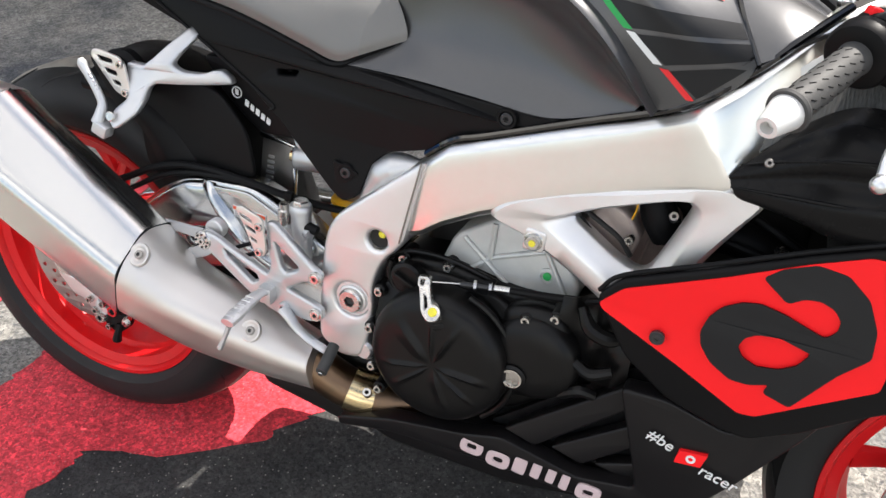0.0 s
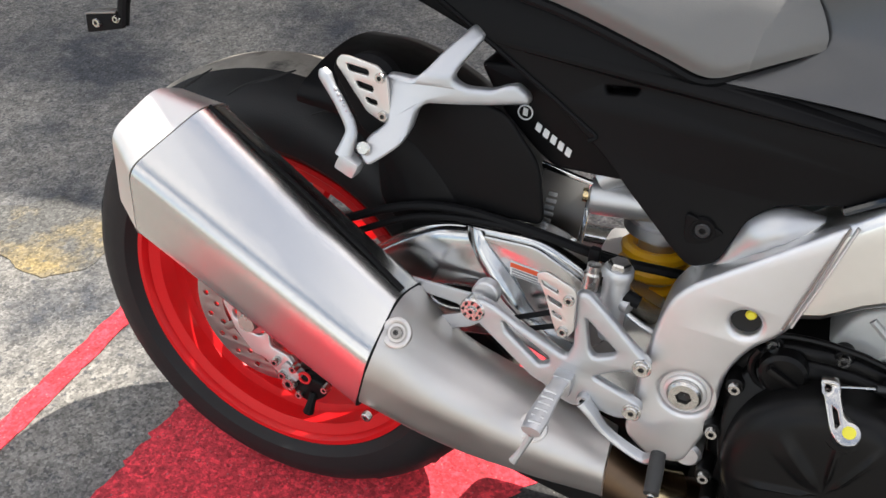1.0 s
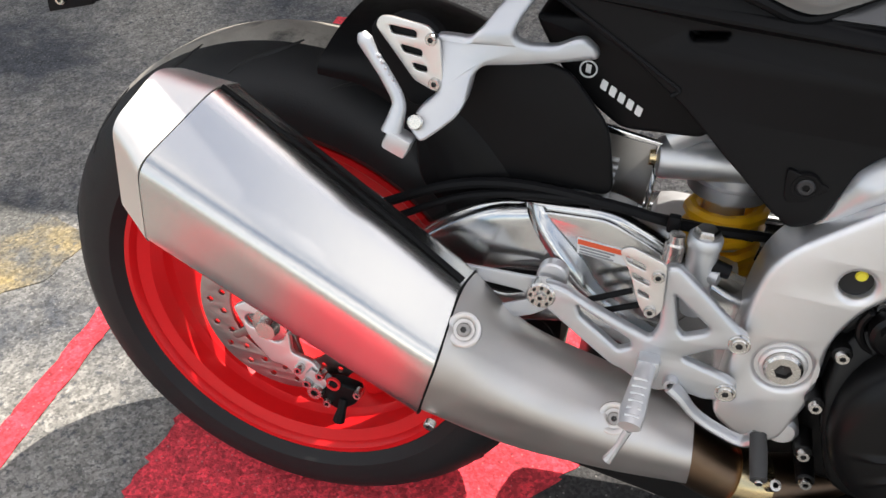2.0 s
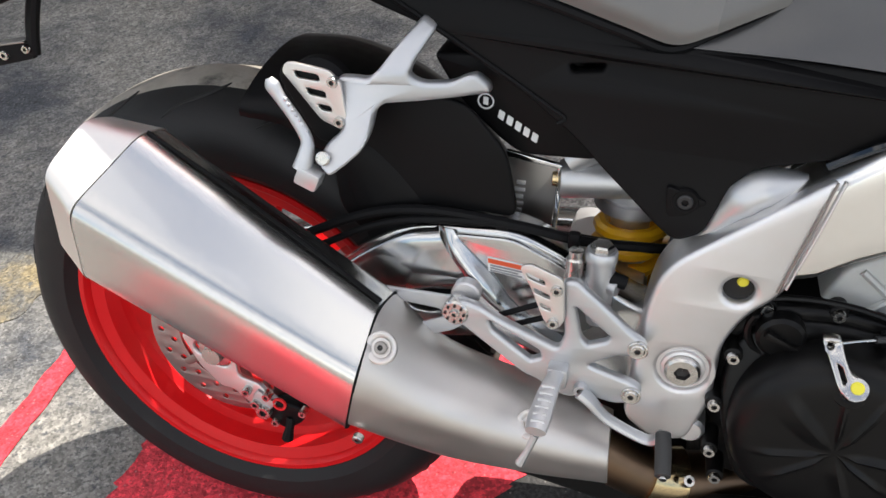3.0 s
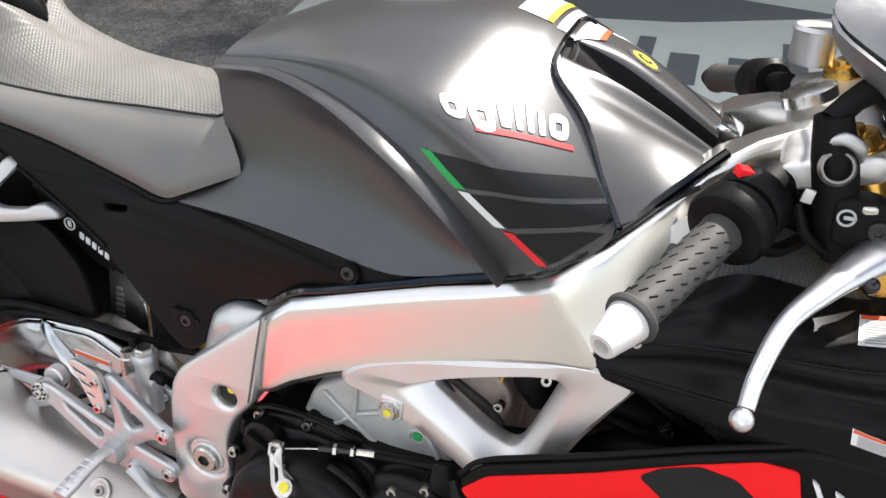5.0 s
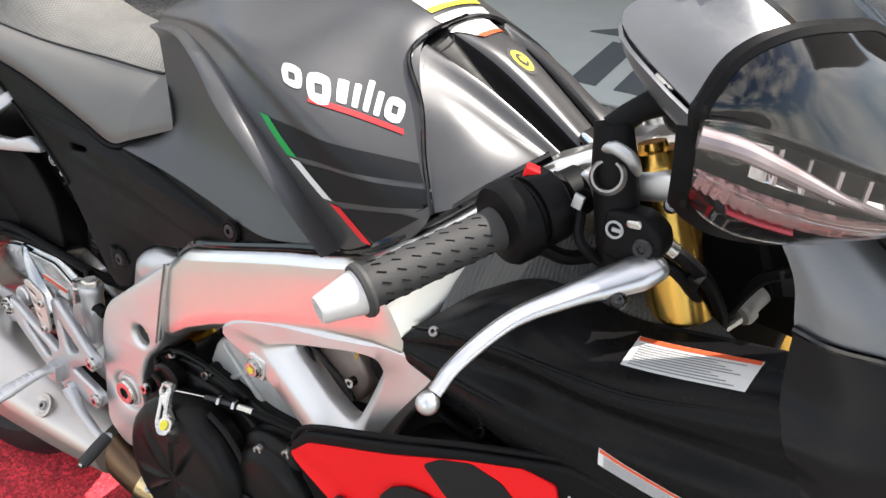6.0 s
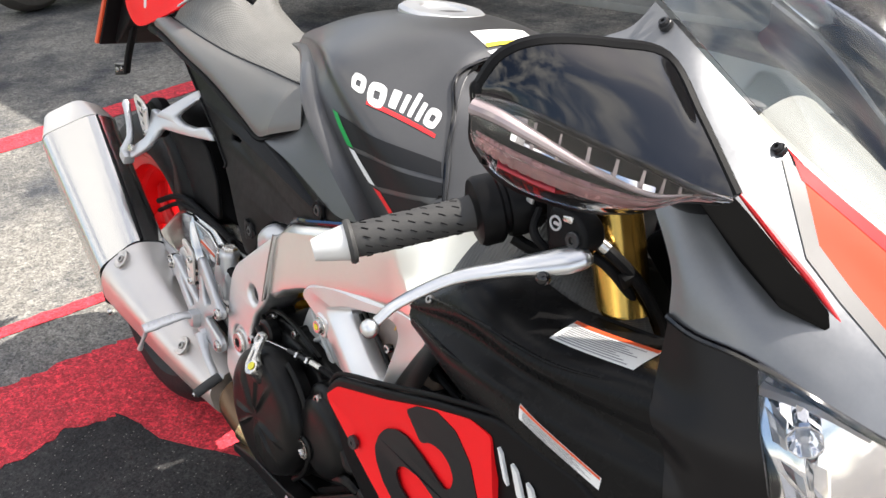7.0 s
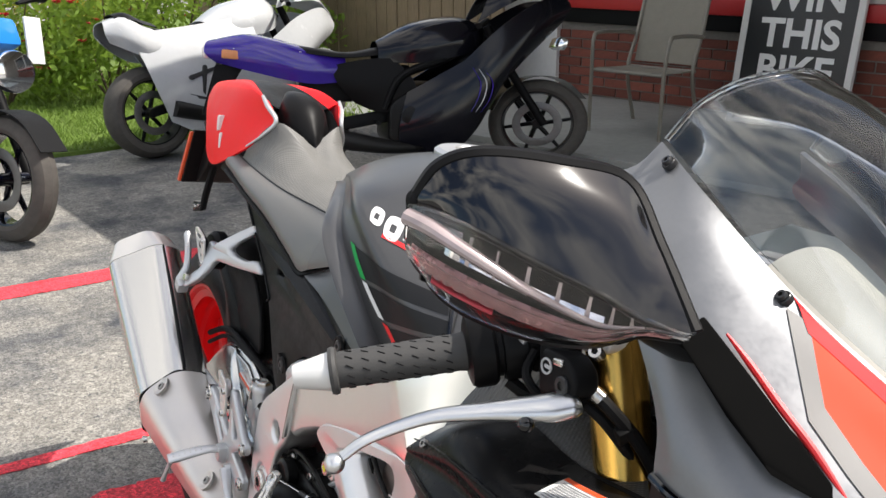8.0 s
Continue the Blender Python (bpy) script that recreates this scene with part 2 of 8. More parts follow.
def patch(rows, nu=5, nv=5, thick=0.004, mirror=False, fold=False):
    """A sheet through rows of points, smooth both ways, with thickness. fold: goes on, mirrored, over the bike's middle."""
    rows = [[Vector(q) for q in r] for r in rows]
    if fold:
        rows = rows + [[Vector((q.x, -q.y, q.z)) for q in r] for r in reversed(rows[:-1])]
    lines = [glide(r, nu) for r in rows]
    cols = [glide(c, nv) for c in zip(*lines)]
    if mirror:
        cols = [[Vector((q.x, -q.y, q.z)) for q in c] for c in cols]
    bm = skin(cols, closed=False)
    bmesh.ops.recalc_face_normals(bm, faces=bm.faces)
    if thick:
        bmesh.ops.solidify(bm, geom=bm.faces[:], thickness=thick)
    return bm


def rounded(outline, r, steps=4):
    """The outline with its corners rounded off."""
    out, n = [], len(outline)
    for i in range(n):
        a, b, c = (Vector(outline[(i + k) % n][:2]) for k in (-1, 0, 1))
        u, w = (a - b), (c - b)
        d = min(r, u.length * 0.45, w.length * 0.45)
        u, w = b + u.normalized() * d, b + w.normalized() * d
        out += [u.lerp(b, t).lerp(b.lerp(w, t), t) for t in (k / steps for k in range(steps + 1))]
    return out


def ring_of(cx, cz, r, n=24):
    return [(cx + r * math.cos(2 * math.pi * k / n), cz + r * math.sin(2 * math.pi * k / n)) for k in range(n)]


def curve_mesh(data):
    tmp = bpy.data.objects.new("tmp", data)
    me = bpy.data.meshes.new_from_object(tmp)
    bm = bmesh.new()
    bm.from_mesh(me)
    bpy.data.objects.remove(tmp)
    bpy.data.meshes.remove(me)
    bpy.data.curves.remove(data)
    bmesh.ops.remove_doubles(bm, verts=bm.verts, dist=1e-5)
    return bm


def slab(outline, y0, y1, holes=(), r=0.006, bevel=0.002, hole_r=0.006):
    """A plate with an outline in x and z between two y, rounded corners and edges, and holes."""
    data = bpy.data.curves.new("tmp", "CURVE")
    data.dimensions, data.fill_mode = "2D", "BOTH"
    b = min(bevel, abs(y1 - y0) * 0.49)
    data.extrude, data.bevel_depth, data.bevel_resolution, data.offset = abs(y1 - y0) / 2 - b, b, 2, -b
    for k, line in enumerate([outline, *holes]):
        q = rounded(line, r if k == 0 else hole_r) if (r if k == 0 else hole_r) else [Vector(p[:2]) for p in line]
        s = data.splines.new("POLY")
        s.points.add(len(q) - 1)
        s.points.foreach_set("co", [c for p in q for c in (p[0], p[1], 0, 1)])
        s.use_cyclic_u = True
    bm = curve_mesh(data)
    mid = (y0 + y1) / 2
    for v in bm.verts:
        v.co = Vector((v.co.x, mid - v.co.z, v.co.y))
    return bm


def both(bm, other):
    """Joins two bmeshes, with a crisp fold where they meet."""
    me = bpy.data.meshes.new("tmp")
    other.to_mesh(me)
    other.free()
    bm.from_mesh(me)
    bpy.data.meshes.remove(me)
    return bm


def bent(bm, shape):
    """Moves every point by shape(place)."""
    for v in bm.verts:
        v.co = shape(v.co)
    return bm


def between(table, x):
    """Linear look-up in pairs of x and value."""
    if x <= table[0][0]:
        return table[0][1]
    for (a, u), (b, w) in zip(table, table[1:]):
        if x <= b:
            return u + (w - u) * (x - a) / (b - a)
    return table[-1][1]


def tube(points, r, n=10, steps=5, cap=True, bm=None, flat=1.0):
    """A round bar or hose along a smooth line; r: a number or one for each point."""
    line = glide(points, steps)
    rs = r if isinstance(r, (list, tuple)) else [r] * len(points)
    rr = [between([(i, q) for i, q in enumerate(rs)], k * (len(rs) - 1) / (len(line) - 1)) for k in range(len(line))]
    t = (line[1] - line[0]).normalized()
    side = t.cross(Vector((0, 0, 1)))
    side = (side if side.length > 0.1 else t.cross(Vector((1, 0, 0)))).normalized()
    rings = []
    for k, p in enumerate(line):
        a, b = line[max(0, k - 1)], line[min(len(line) - 1, k + 1)]
        t = (b - a).normalized()
        side = (side - t * side.dot(t)).normalized()
        up = t.cross(side)
        rings.append([p + rr[k] * (math.cos(w) * side + flat * math.sin(w) * up) for w in (2 * math.pi * j / n for j in range(n))])
    return skin(rings, True, cap, bm)


def lathe(profile, at, axis=(0, -1, 0), n=32, bm=None, closed=False):
    """Turns a profile of (radius, height along the axis) round an axis."""
    m = Vector(axis).to_track_quat("Z", "Y").to_matrix()
    at = Vector(at)
    bm = bm or bmesh.new()
    rings = [[at + m @ Vector((r * math.cos(w), r * math.sin(w), h)) for w in (2 * math.pi * j / n for j in range(n))] for r, h in profile]
    if closed:
        rings.append(rings[0])
    skin(rings, True, False, bm)
    if not closed:
        for r, ring in ((profile[0][0], rings[0]), (profile[-1][0], rings[-1])):
            if r > 1e-6:
                bm.faces.new([bm.verts.new(q) for q in ring])
    bmesh.ops.remove_doubles(bm, verts=bm.verts, dist=1e-6)
    return bm


def block(size, at, bevel=0.003, turn=(0, 0, 0)):
    bm = bmesh.new()
    bmesh.ops.create_cube(bm, size=1, matrix=pose(*at, *turn) @ Matrix.Diagonal((*size, 1)))
    if bevel:
        bmesh.ops.bevel(bm, geom=bm.edges[:], offset=bevel, segments=2, affect="EDGES", profile=0.6)
    return bm


def bolt(parent, at, r=0.008, h=0.006, axis=(0, -1, 0), mat=None, washer=0.0, name="bolt", label=""):
    """A cap screw with a hexagon socket, on a washer."""
    m = Vector(axis).to_track_quat("Z", "Y").to_matrix()
    n = 24
    turn = [2 * math.pi * k / n for k in range(n)]
    hexa = [math.cos(math.pi / 6) / math.cos((a % (math.pi / 3)) - math.pi / 6) for a in turn]
    rings = [[(q * r, z)] * n for q, z in ((1.0, -0.004), (1.0, h * 0.65), (0.86, h), (0.58, h))]
    rings += [[(0.48 * r * w, h) for w in hexa], [(0.44 * r * w, h * 0.30) for w in hexa], [(0.02 * r, h * 0.10)] * n]
    bm = skin([[Vector(at) + m @ Vector((q * math.cos(a), q * math.sin(a), z)) for (q, z), a in zip(ring, turn)] for ring in rings], True, False)
    first, last = n * 4, n * 6
    if washer:
        lathe([(washer, -0.003), (washer, 0.0012), (washer * 0.9, 0.0020), (r, 0.0016), (r * 0.9, -0.001)], at, axis, 24, bm)
    ob = part(name, bm, mat or BOLT, parent, label)
    ob.data.materials.append(SOCKET)
    for face in ob.data.polygons[first:last]:
        face.material_index = 1
    return ob
def lettering(body, size, at, turn, mat, parent, name="lettering", depth=0.0006, align="LEFT", shear=0.0, squeeze=1.0, bold=0.0):
    data = bpy.data.curves.new("tmp", "FONT")
    data.body, data.size, data.extrude, data.align_x, data.shear = body, size, depth, align, shear
    data.resolution_u, data.offset = 4, bold
    bm = curve_mesh(data)
    m = (at if isinstance(at, Matrix) else pose(*at, *turn))
    for v in bm.verts:
        v.co = m @ Vector((v.co.x * squeeze, v.co.y, v.co.z))
    return part(name, bm, mat, parent)


def thing(name, label, category, group="", m=None):
    ob = tagged(new(name), label, category, group)
    if m is not None:
        ob.matrix_basis = m
    return ob


# ---- the motorcycle: x ahead, y to its left, z up, rear tyre on the ground at the origin ----
from mathutils.bvhtree import BVHTree

LEANING = Matrix.Rotation(radians(1.2), 4, "Y") @ Matrix.Rotation(radians(-9.45), 4, "X")
bike = thing("motorcycle", "matte black, red and silver sports motorcycle leaning on its side stand", "motorcycle", m=LEANING)


def sheet(name, bm, mat, parent, label="", sharp=32):
    """A part together with a search tree of its surface, to lay prints on."""
    tree = BVHTree.FromBMesh(bm)
    return part(name, bm, mat, parent, label, sharp), tree


def draped(corners, tree, n=8, m=3, way=(0, 1, 0), lift=0.0007, round_off=0.0, ring=False):
    """A thin print, four corners in the plane across the way, laid on a surface."""
    bm = bmesh.new()
    way = Vector(way).normalized()
    a, b, c, d = (Vector(q) for q in corners)
    grid = []
    for i in range(n + 1):
        row = []
        for j in range(m + 1):
            u, v = 2 * i / n - 1, 2 * j / m - 1
            u, v = u * math.sqrt(1 - round_off * v * v / 2), v * math.sqrt(1 - round_off * u * u / 2)
            u, v = (u + 1) / 2, (v + 1) / 2
            p = a.lerp(b, u).lerp(d.lerp(c, u), v)
            hit, normal, _, _ = tree.ray_cast(p - way * 0.25, way)
            if hit is None:
                hit, normal, _, _ = tree.find_nearest(p)
            if normal.dot(way) > 0:
                normal = -normal
            row.append(bm.verts.new(hit + normal * lift))
        grid.append(row)
    for r, s in zip(grid, grid[1:]):
        for i in range(m):
            if not (ring and n * 0.3 < grid.index(r) + 0.5 < n * 0.7 and m * 0.3 < i + 0.5 < m * 0.7):
                bm.faces.new((r[i], r[i + 1], s[i + 1], s[i]))
    return bm


def flat_print(corners, tree, mat, parent, name, n=8, m=3, way=(0, 1, 0), lift=0.0007, y=-0.2, label="", round_off=0.0, ring=False):
    """As draped, for corners given as x and z."""
    return part(name, draped([(x, y, z) for x, z in corners], tree, n, m, way, lift, round_off, ring), mat, parent, label)


def bars(pieces, y0, y1, bevel=0.002):
    """Flat bars (x0, z0, x1, z1, width, width at the end) with round ends, joined."""
    total = bmesh.new()
    for x0, z0, x1, z1, w0, w1 in pieces:
        u = Vector((x1 - x0, z1 - z0)).normalized()
        s = Vector((-u.y, u.x))
        line = []
        for c, w, turn in (((x0, z0), w0, 1), ((x1, z1), w1, -1)):
            for k in range(9):
                t = math.pi * k / 8
                line.append(Vector(c) + w * (s * math.cos(t) * turn - u * math.sin(t) * turn))
        bm = slab(line, y0, y1, r=0, bevel=bevel)
        me = bpy.data.meshes.new("tmp")
        bm.to_mesh(me)
        bm.free()
        total.from_mesh(me)
        bpy.data.meshes.remove(me)
    return total


# -- wheels --
def wheel(name, at, r, half, rim_half, spokes, label):
    w = part(name, lathe([(0.026, -0.09), (0.034, -0.085), (0.036, 0), (0.034, 0.085), (0.026, 0.09)], at, n=28), RIM_RED, bike, label)
    q = half / 0.099
    prof = [(0.224, rim_half - 0.006), (0.2335, rim_half + 0.002), (0.246, half * 0.985), (0.262, half), (0.280, half * 0.975), (r - 0.030, half * 0.87), (r - 0.016, half * 0.70), (r - 0.006, half * 0.42), (r, 0)]
    prof = prof + [(a, -b) for a, b in reversed(prof[:-1])]
    tyre = part("tyre", lathe(prof, at, n=96, closed=True), RUBBER, w, "black road tyre with a dusty worn crown coloured as if sunlit")
    # thin band over the tread: dust plus painted sunlight
    crown = [(r - 0.0050, half * 0.36), (r + 0.0004, half * 0.22), (r + 0.0010, 0), (r + 0.0004, -half * 0.22), (r - 0.0050, -half * 0.36)]
    part("worn_sunlit_crown", lathe(crown + [(r - 0.008, 0)], at, n=96, closed=True), CROWN, tyre, "dusty crown of the tread, coloured pale as if sunlit")
    for k in range(16):
        for side in (-1, 1):
            a = 2 * math.pi * (k + (0.5 if side > 0 else 0)) / 16
            line = [Vector(at) + Vector((math.cos(b) * q, side * half * y, math.sin(b) * q)) for q, y, b in ((r - 0.0030, 0.30, a), (r - 0.0095, 0.52, a + 0.06), (r - 0.0175, 0.70, a + 0.16), (r - 0.026, 0.82, a + 0.22))]
            part("tread_groove", tube(line, [0.0012, 0.0028, 0.0026, 0.0008], 6, 3), DARK, tyre)
    rim = [(0.2335, rim_half), (0.2325, rim_half + 0.004), (0.226, rim_half + 0.004), (0.221, rim_half - 0.002), (0.219, rim_half - 0.012), (0.208, rim_half - 0.018), (0.204, rim_half - 0.034), (0.196, rim_half - 0.044), (0.192, 0.0)]
    rim = rim + [(a, -b) for a, b in reversed(rim[:-1])]
    rim += [(0.205, -rim_half + 0.01), (0.2, 0), (0.205, rim_half - 0.01)]
    part("rim", lathe(rim, at, n=96, closed=True), RIM_RED, w, "glossy red cast rim")
    for k in range(spokes):
        a = 2 * math.pi * k / spokes + 0.35
        for side in (-1, 1):
            p = [Vector(at) + Vector((math.cos(b) * rr, y, math.sin(b) * rr)) for rr, b, y in ((0.030, a, side * 0.01), (0.09, a + side * 0.10, side * 0.012), (0.150, a + side * 0.19, side * 0.012), (0.198, a + side * 0.235, 0))]
            part("spoke", tube(p, [0.020, 0.012, 0.010, 0.013], 8, 4, flat=1.5), RIM_RED, w)
    return w


rear_wheel = wheel("rear_wheel", (0.007, 0, 0.325), 0.325, 0.099, 0.082, 5, "red cast wheel")
front_wheel = wheel("front_wheel", (1.425, 0, 0.332), 0.300, 0.062, 0.052, 5, "red cast wheel")


def disc(at, r, inner, parent):
    holes = [ring_of(at[0], at[2], inner, 36)]
    for k in range(18):
        a = 2 * math.pi * k / 18
        for q, s in ((0.88, 0), (0.74, 0.17)):
            holes.append(ring_of(at[0] + r * q * math.cos(a + s), at[2] + r * q * math.sin(a + s), 0.0042, 8))
    return part("brake_disc", slab(ring_of(at[0], at[2], r, 64), at[1] - 0.0025, at[1] + 0.0025, holes, r=0, hole_r=0, bevel=0.0005), DISC, parent, "drilled steel brake disc")


d1 = disc((0, -0.100, 0.325), 0.110, 0.070, rear_wheel)
for k in range(5):
    a = 2 * math.pi * k / 5
    part("carrier_arm", bars([(0.02 * math.cos(a), 0.325 + 0.02 * math.sin(a), 0.08 * math.cos(a), 0.325 + 0.08 * math.sin(a), 0.007, 0.006)], -0.103, -0.096), PLATE, d1)
caliper = part("rear_caliper", slab([(0.044, 0.248), (0.074, 0.264), (0.110, 0.258), (0.106, 0.236), (0.082, 0.216), (0.060, 0.226)], -0.126, -0.108, r=0.010, bevel=0.004), PLASTIC, bike, "black two-piston brake caliper with silver bolts")
part("caliper_hanger", slab([(-0.054, 0.341), (-0.030, 0.356), (0.004, 0.338), (0.018, 0.318), (0.020, 0.290), (0.048, 0.284), (0.062, 0.264), (0.034, 0.246), (0.010, 0.268), (-0.006, 0.268), (-0.034, 0.298)], -0.124, -0.116, [ring_of(-0.028, 0.326, 0.0105, 18), ring_of(-0.001, 0.314, 0.0125, 18)], r=0.006, hole_r=0, bevel=0.002), CAST, caliper, "pale cast caliper carrier with two round holes")
part("caliper_mark", slab(ring_of(0.075, 0.260, 0.0095, 20), -0.1285, -0.125, [ring_of(0.075, 0.260, 0.0065, 16)], r=0, hole_r=0, bevel=0.0003), RED_PRINT, caliper)
for x, z, r in ((0.032, 0.273, 0.0060), (0.053, 0.244, 0.0105), (0.043, 0.255, 0.0070), (0.060, 0.272, 0.0060), (0.069, 0.231, 0.0060), (0.108, 0.256, 0.0055)):
    bolt(caliper, (x, -0.126, z), r, 0.008)
part("caliper_bridge", block((0.030, 0.014, 0.018), (0.054, -0.122, 0.262), 0.004, (0, 35, 0)), PAINTED_ALU, caliper)
part("bleed_nipple", tube([(0.088, -0.124, 0.238), (0.087, -0.130, 0.224), (0.084, -0.132, 0.208)], [0.006, 0.006, 0.008], 8, 2), DULL, caliper)
disc((1.425, -0.068, 0.332), 0.160, 0.105, front_wheel)
fcal = part("front_caliper", slab([(1.27, 0.27), (1.33, 0.24), (1.36, 0.30), (1.34, 0.37), (1.29, 0.36)], -0.115, -0.06, r=0.012, bevel=0.006), DULL, bike, "black radial brake caliper")
bolt(fcal, (1.305, -0.115, 0.345), 0.008)
bolt(fcal, (1.300, -0.115, 0.285), 0.008)

# -- silencer --
AX = Vector((0.272, 0, -0.150)).normalized()


def muffler_ring(x, top, crease, low, inner_y, bow=0.0):
    """A six-sided section: inner top, outer top, crease, outer bottom, inner bottom; each (x, y, z)."""
    pts = [top, crease, low, (low[0] + 0.01, inner_y, low[2] + 0.012), (top[0] + 0.004, inner_y, top[2] - 0.012)]
    return [Vector(q) for q in pts]


def facet_loft(rings, rounding, n=5):
    """A loft through polygon sections with rounded edges."""
    out = []
    for r in rings:
        line, k = [], len(r)
        for i in range(k):
            a, b, c = r[i - 1], r[i], r[(i + 1) % k]
            d = min(rounding, (a - b).length * 0.4, (c - b).length * 0.4)
            u, w = b + (a - b).normalized() * d, b + (c - b).normalized() * d
            line += [u.lerp(b, t).lerp(b.lerp(w, t), t) for t in (j / n for j in range(n + 1))]
            e = (c - b).length
            far = c + (b - c).normalized() * min(rounding, e * 0.4, (r[(i + 2) % k] - c).length * 0.4)
            line += [w.lerp(far, t) for t in (0.2, 0.4, 0.6, 0.8)]
        out.append(line)
    return skin(out)


def blend_rings(a, b, n):
    return [[p.lerp(q, k / n) for p, q in zip(a, b)] for k in range(n + 1)]


M0 = muffler_ring(0, (-0.005, -0.196, 0.655), (-0.039, -0.280, 0.607), (-0.058, -0.258, 0.506), -0.150)
M1 = muffler_ring(0, (0.240, -0.210, 0.503), (0.237, -0.272, 0.459), (0.216, -0.256, 0.369), -0.150)
silencer = part("silencer", facet_loft(blend_rings(M0, M1, 14), 0.020), STEEL, bike, "brushed steel silencer with faceted sides")
C1 = [Vector(q) for q in ((-0.058, -0.205, 0.668), (-0.069, -0.266, 0.637), (-0.090, -0.244, 0.530), (-0.080, -0.156, 0.535), (-0.052, -0.158, 0.652))]
part("end_cap", facet_loft([[p + Vector((-0.0009, 0, 0.0006)) for p in M0], [p.lerp(q, 0.6) for p, q in zip(M0, C1)], C1], 0.016), STEEL_CAP, silencer, "cast end cap")
part("outlet", lathe([(0.034, 0.0), (0.034, 0.012), (0.028, 0.012), (0.026, -0.03)], sum(C1, Vector()) / 5, -AX, 28), DARK, silencer)
part("seam", facet_loft([[p + Vector((0.0001, 0, 0)) for p in M1], [p + Vector((0.0022, 0, -0.0012)) for p in [q.lerp(sum(M1, Vector()) / 5, 0.02) for q in M1]]], 0.016), DULL, silencer)
inner_edge = [(-0.004, -0.186, 0.653), (0.12, -0.190, 0.580), (0.240, -0.196, 0.503)]
part("heat_strip", tube(inner_edge, [0.0018, 0.0022, 0.0030], 8, 6), DULL, silencer, "black rubber edge strip")
K0 = [p + Vector((0.0020, 0, -0.0011)) for p in M1]
K1 = [Vector(q) for q in ((0.300, -0.182, 0.443), (0.302, -0.244, 0.408), (0.300, -0.212, 0.309), (0.305, -0.130, 0.310), (0.300, -0.130, 0.425))]
K2 = [Vector(q) for q in ((0.398, -0.158, 0.392), (0.402, -0.210, 0.362), (0.398, -0.190, 0.286), (0.402, -0.110, 0.290), (0.400, -0.108, 0.378))]
K3 = [Vector(q) for q in ((0.484, -0.140, 0.358), (0.488, -0.184, 0.332), (0.492, -0.166, 0.275), (0.490, -0.108, 0.272), (0.486, -0.100, 0.340))]
kk = [[*c] for c in zip(*[glide(c, 5) for c in zip(K0, K1, K2, K3)])]
cover = part("silencer_cover", facet_loft(kk, 0.034, 6), STEEL_COVER, silencer, "grey cast cover over the exhaust pipe")
for at in ((0.254, -0.235, 0.476), (0.404, -0.190, 0.372)):
    n_at = Vector((-0.02, -0.80, 0.60)).normalized()
    part("bolt_dimple", lathe([(0.0168, -0.004), (0.0165, 0.0010), (0.0150, 0.0018), (0.0128, 0.0014), (0.0100, -0.0010), (0.0060, -0.0016)], Vector(at) + n_at * 0.0046, n_at, 32), STEEL_COVER, silencer)
    bolt(silencer, Vector(at) + n_at * 0.0042, 0.0066, 0.0026, n_at, mat=PLATE)
bolt(silencer, (0.232, -0.256, 0.366), 0.006, 0.003, (-0.1, -0.95, -0.2))
part("exhaust_pipe", tube([(0.46, -0.135, 0.315), (0.50, -0.130, 0.288), (0.54, -0.122, 0.270), (0.60, -0.105, 0.262), (0.70, -0.06, 0.262)], 0.032, 20, 5), PIPE, silencer, "heat-tinted exhaust pipe")
part("pipe_clamp", tube([(0.533, -0.1235, 0.2735), (0.552, -0.119, 0.268), (0.570, -0.113, 0.265)], 0.0355, 24, 3), BRASS, silencer, "brassy pipe clamp")
bolt(silencer, (0.575, -0.150, 0.296), 0.007, 0.012, (0.2, -0.6, 0.7))

# -- swingarm, mudguard, spring --
swing = part("swingarm", slab([(-0.04, 0.315), (-0.045, 0.365), (0.03, 0.395), (0.11, 0.445), (0.165, 0.490), (0.201, 0.524), (0.240, 0.548), (0.275, 0.557), (0.362, 0.562), (0.419, 0.538), (0.483, 0.496), (0.560, 0.480), (0.575, 0.43), (0.50, 0.385), (0.43, 0.395), (0.35, 0.425), (0.27, 0.405), (0.16, 0.365), (0.05, 0.310)], -0.120, -0.070, [[(0.262, 0.490), (0.285, 0.492), (0.302, 0.474), (0.30, 0.455), (0.27, 0.440), (0.24, 0.445)]], r=0.022, bevel=0.006, hole_r=0.014), BUFFED, bike, "polished aluminium swingarm")
part("arm_rib", patch([[(0.279, -0.118, 0.556), (0.293, -0.129, 0.531), (0.322, -0.135, 0.497), (0.350, -0.133, 0.470), (0.408, -0.126, 0.432)], [(0.287, -0.124, 0.557), (0.300, -0.134, 0.536), (0.332, -0.139, 0.502), (0.359, -0.136, 0.473), (0.417, -0.128, 0.436)], [(0.296, -0.125, 0.557), (0.309, -0.127, 0.541), (0.344, -0.128, 0.507), (0.368, -0.127, 0.477), (0.428, -0.124, 0.441)]], 4, 4, 0.002), BUFFED, swing, sharp=60)
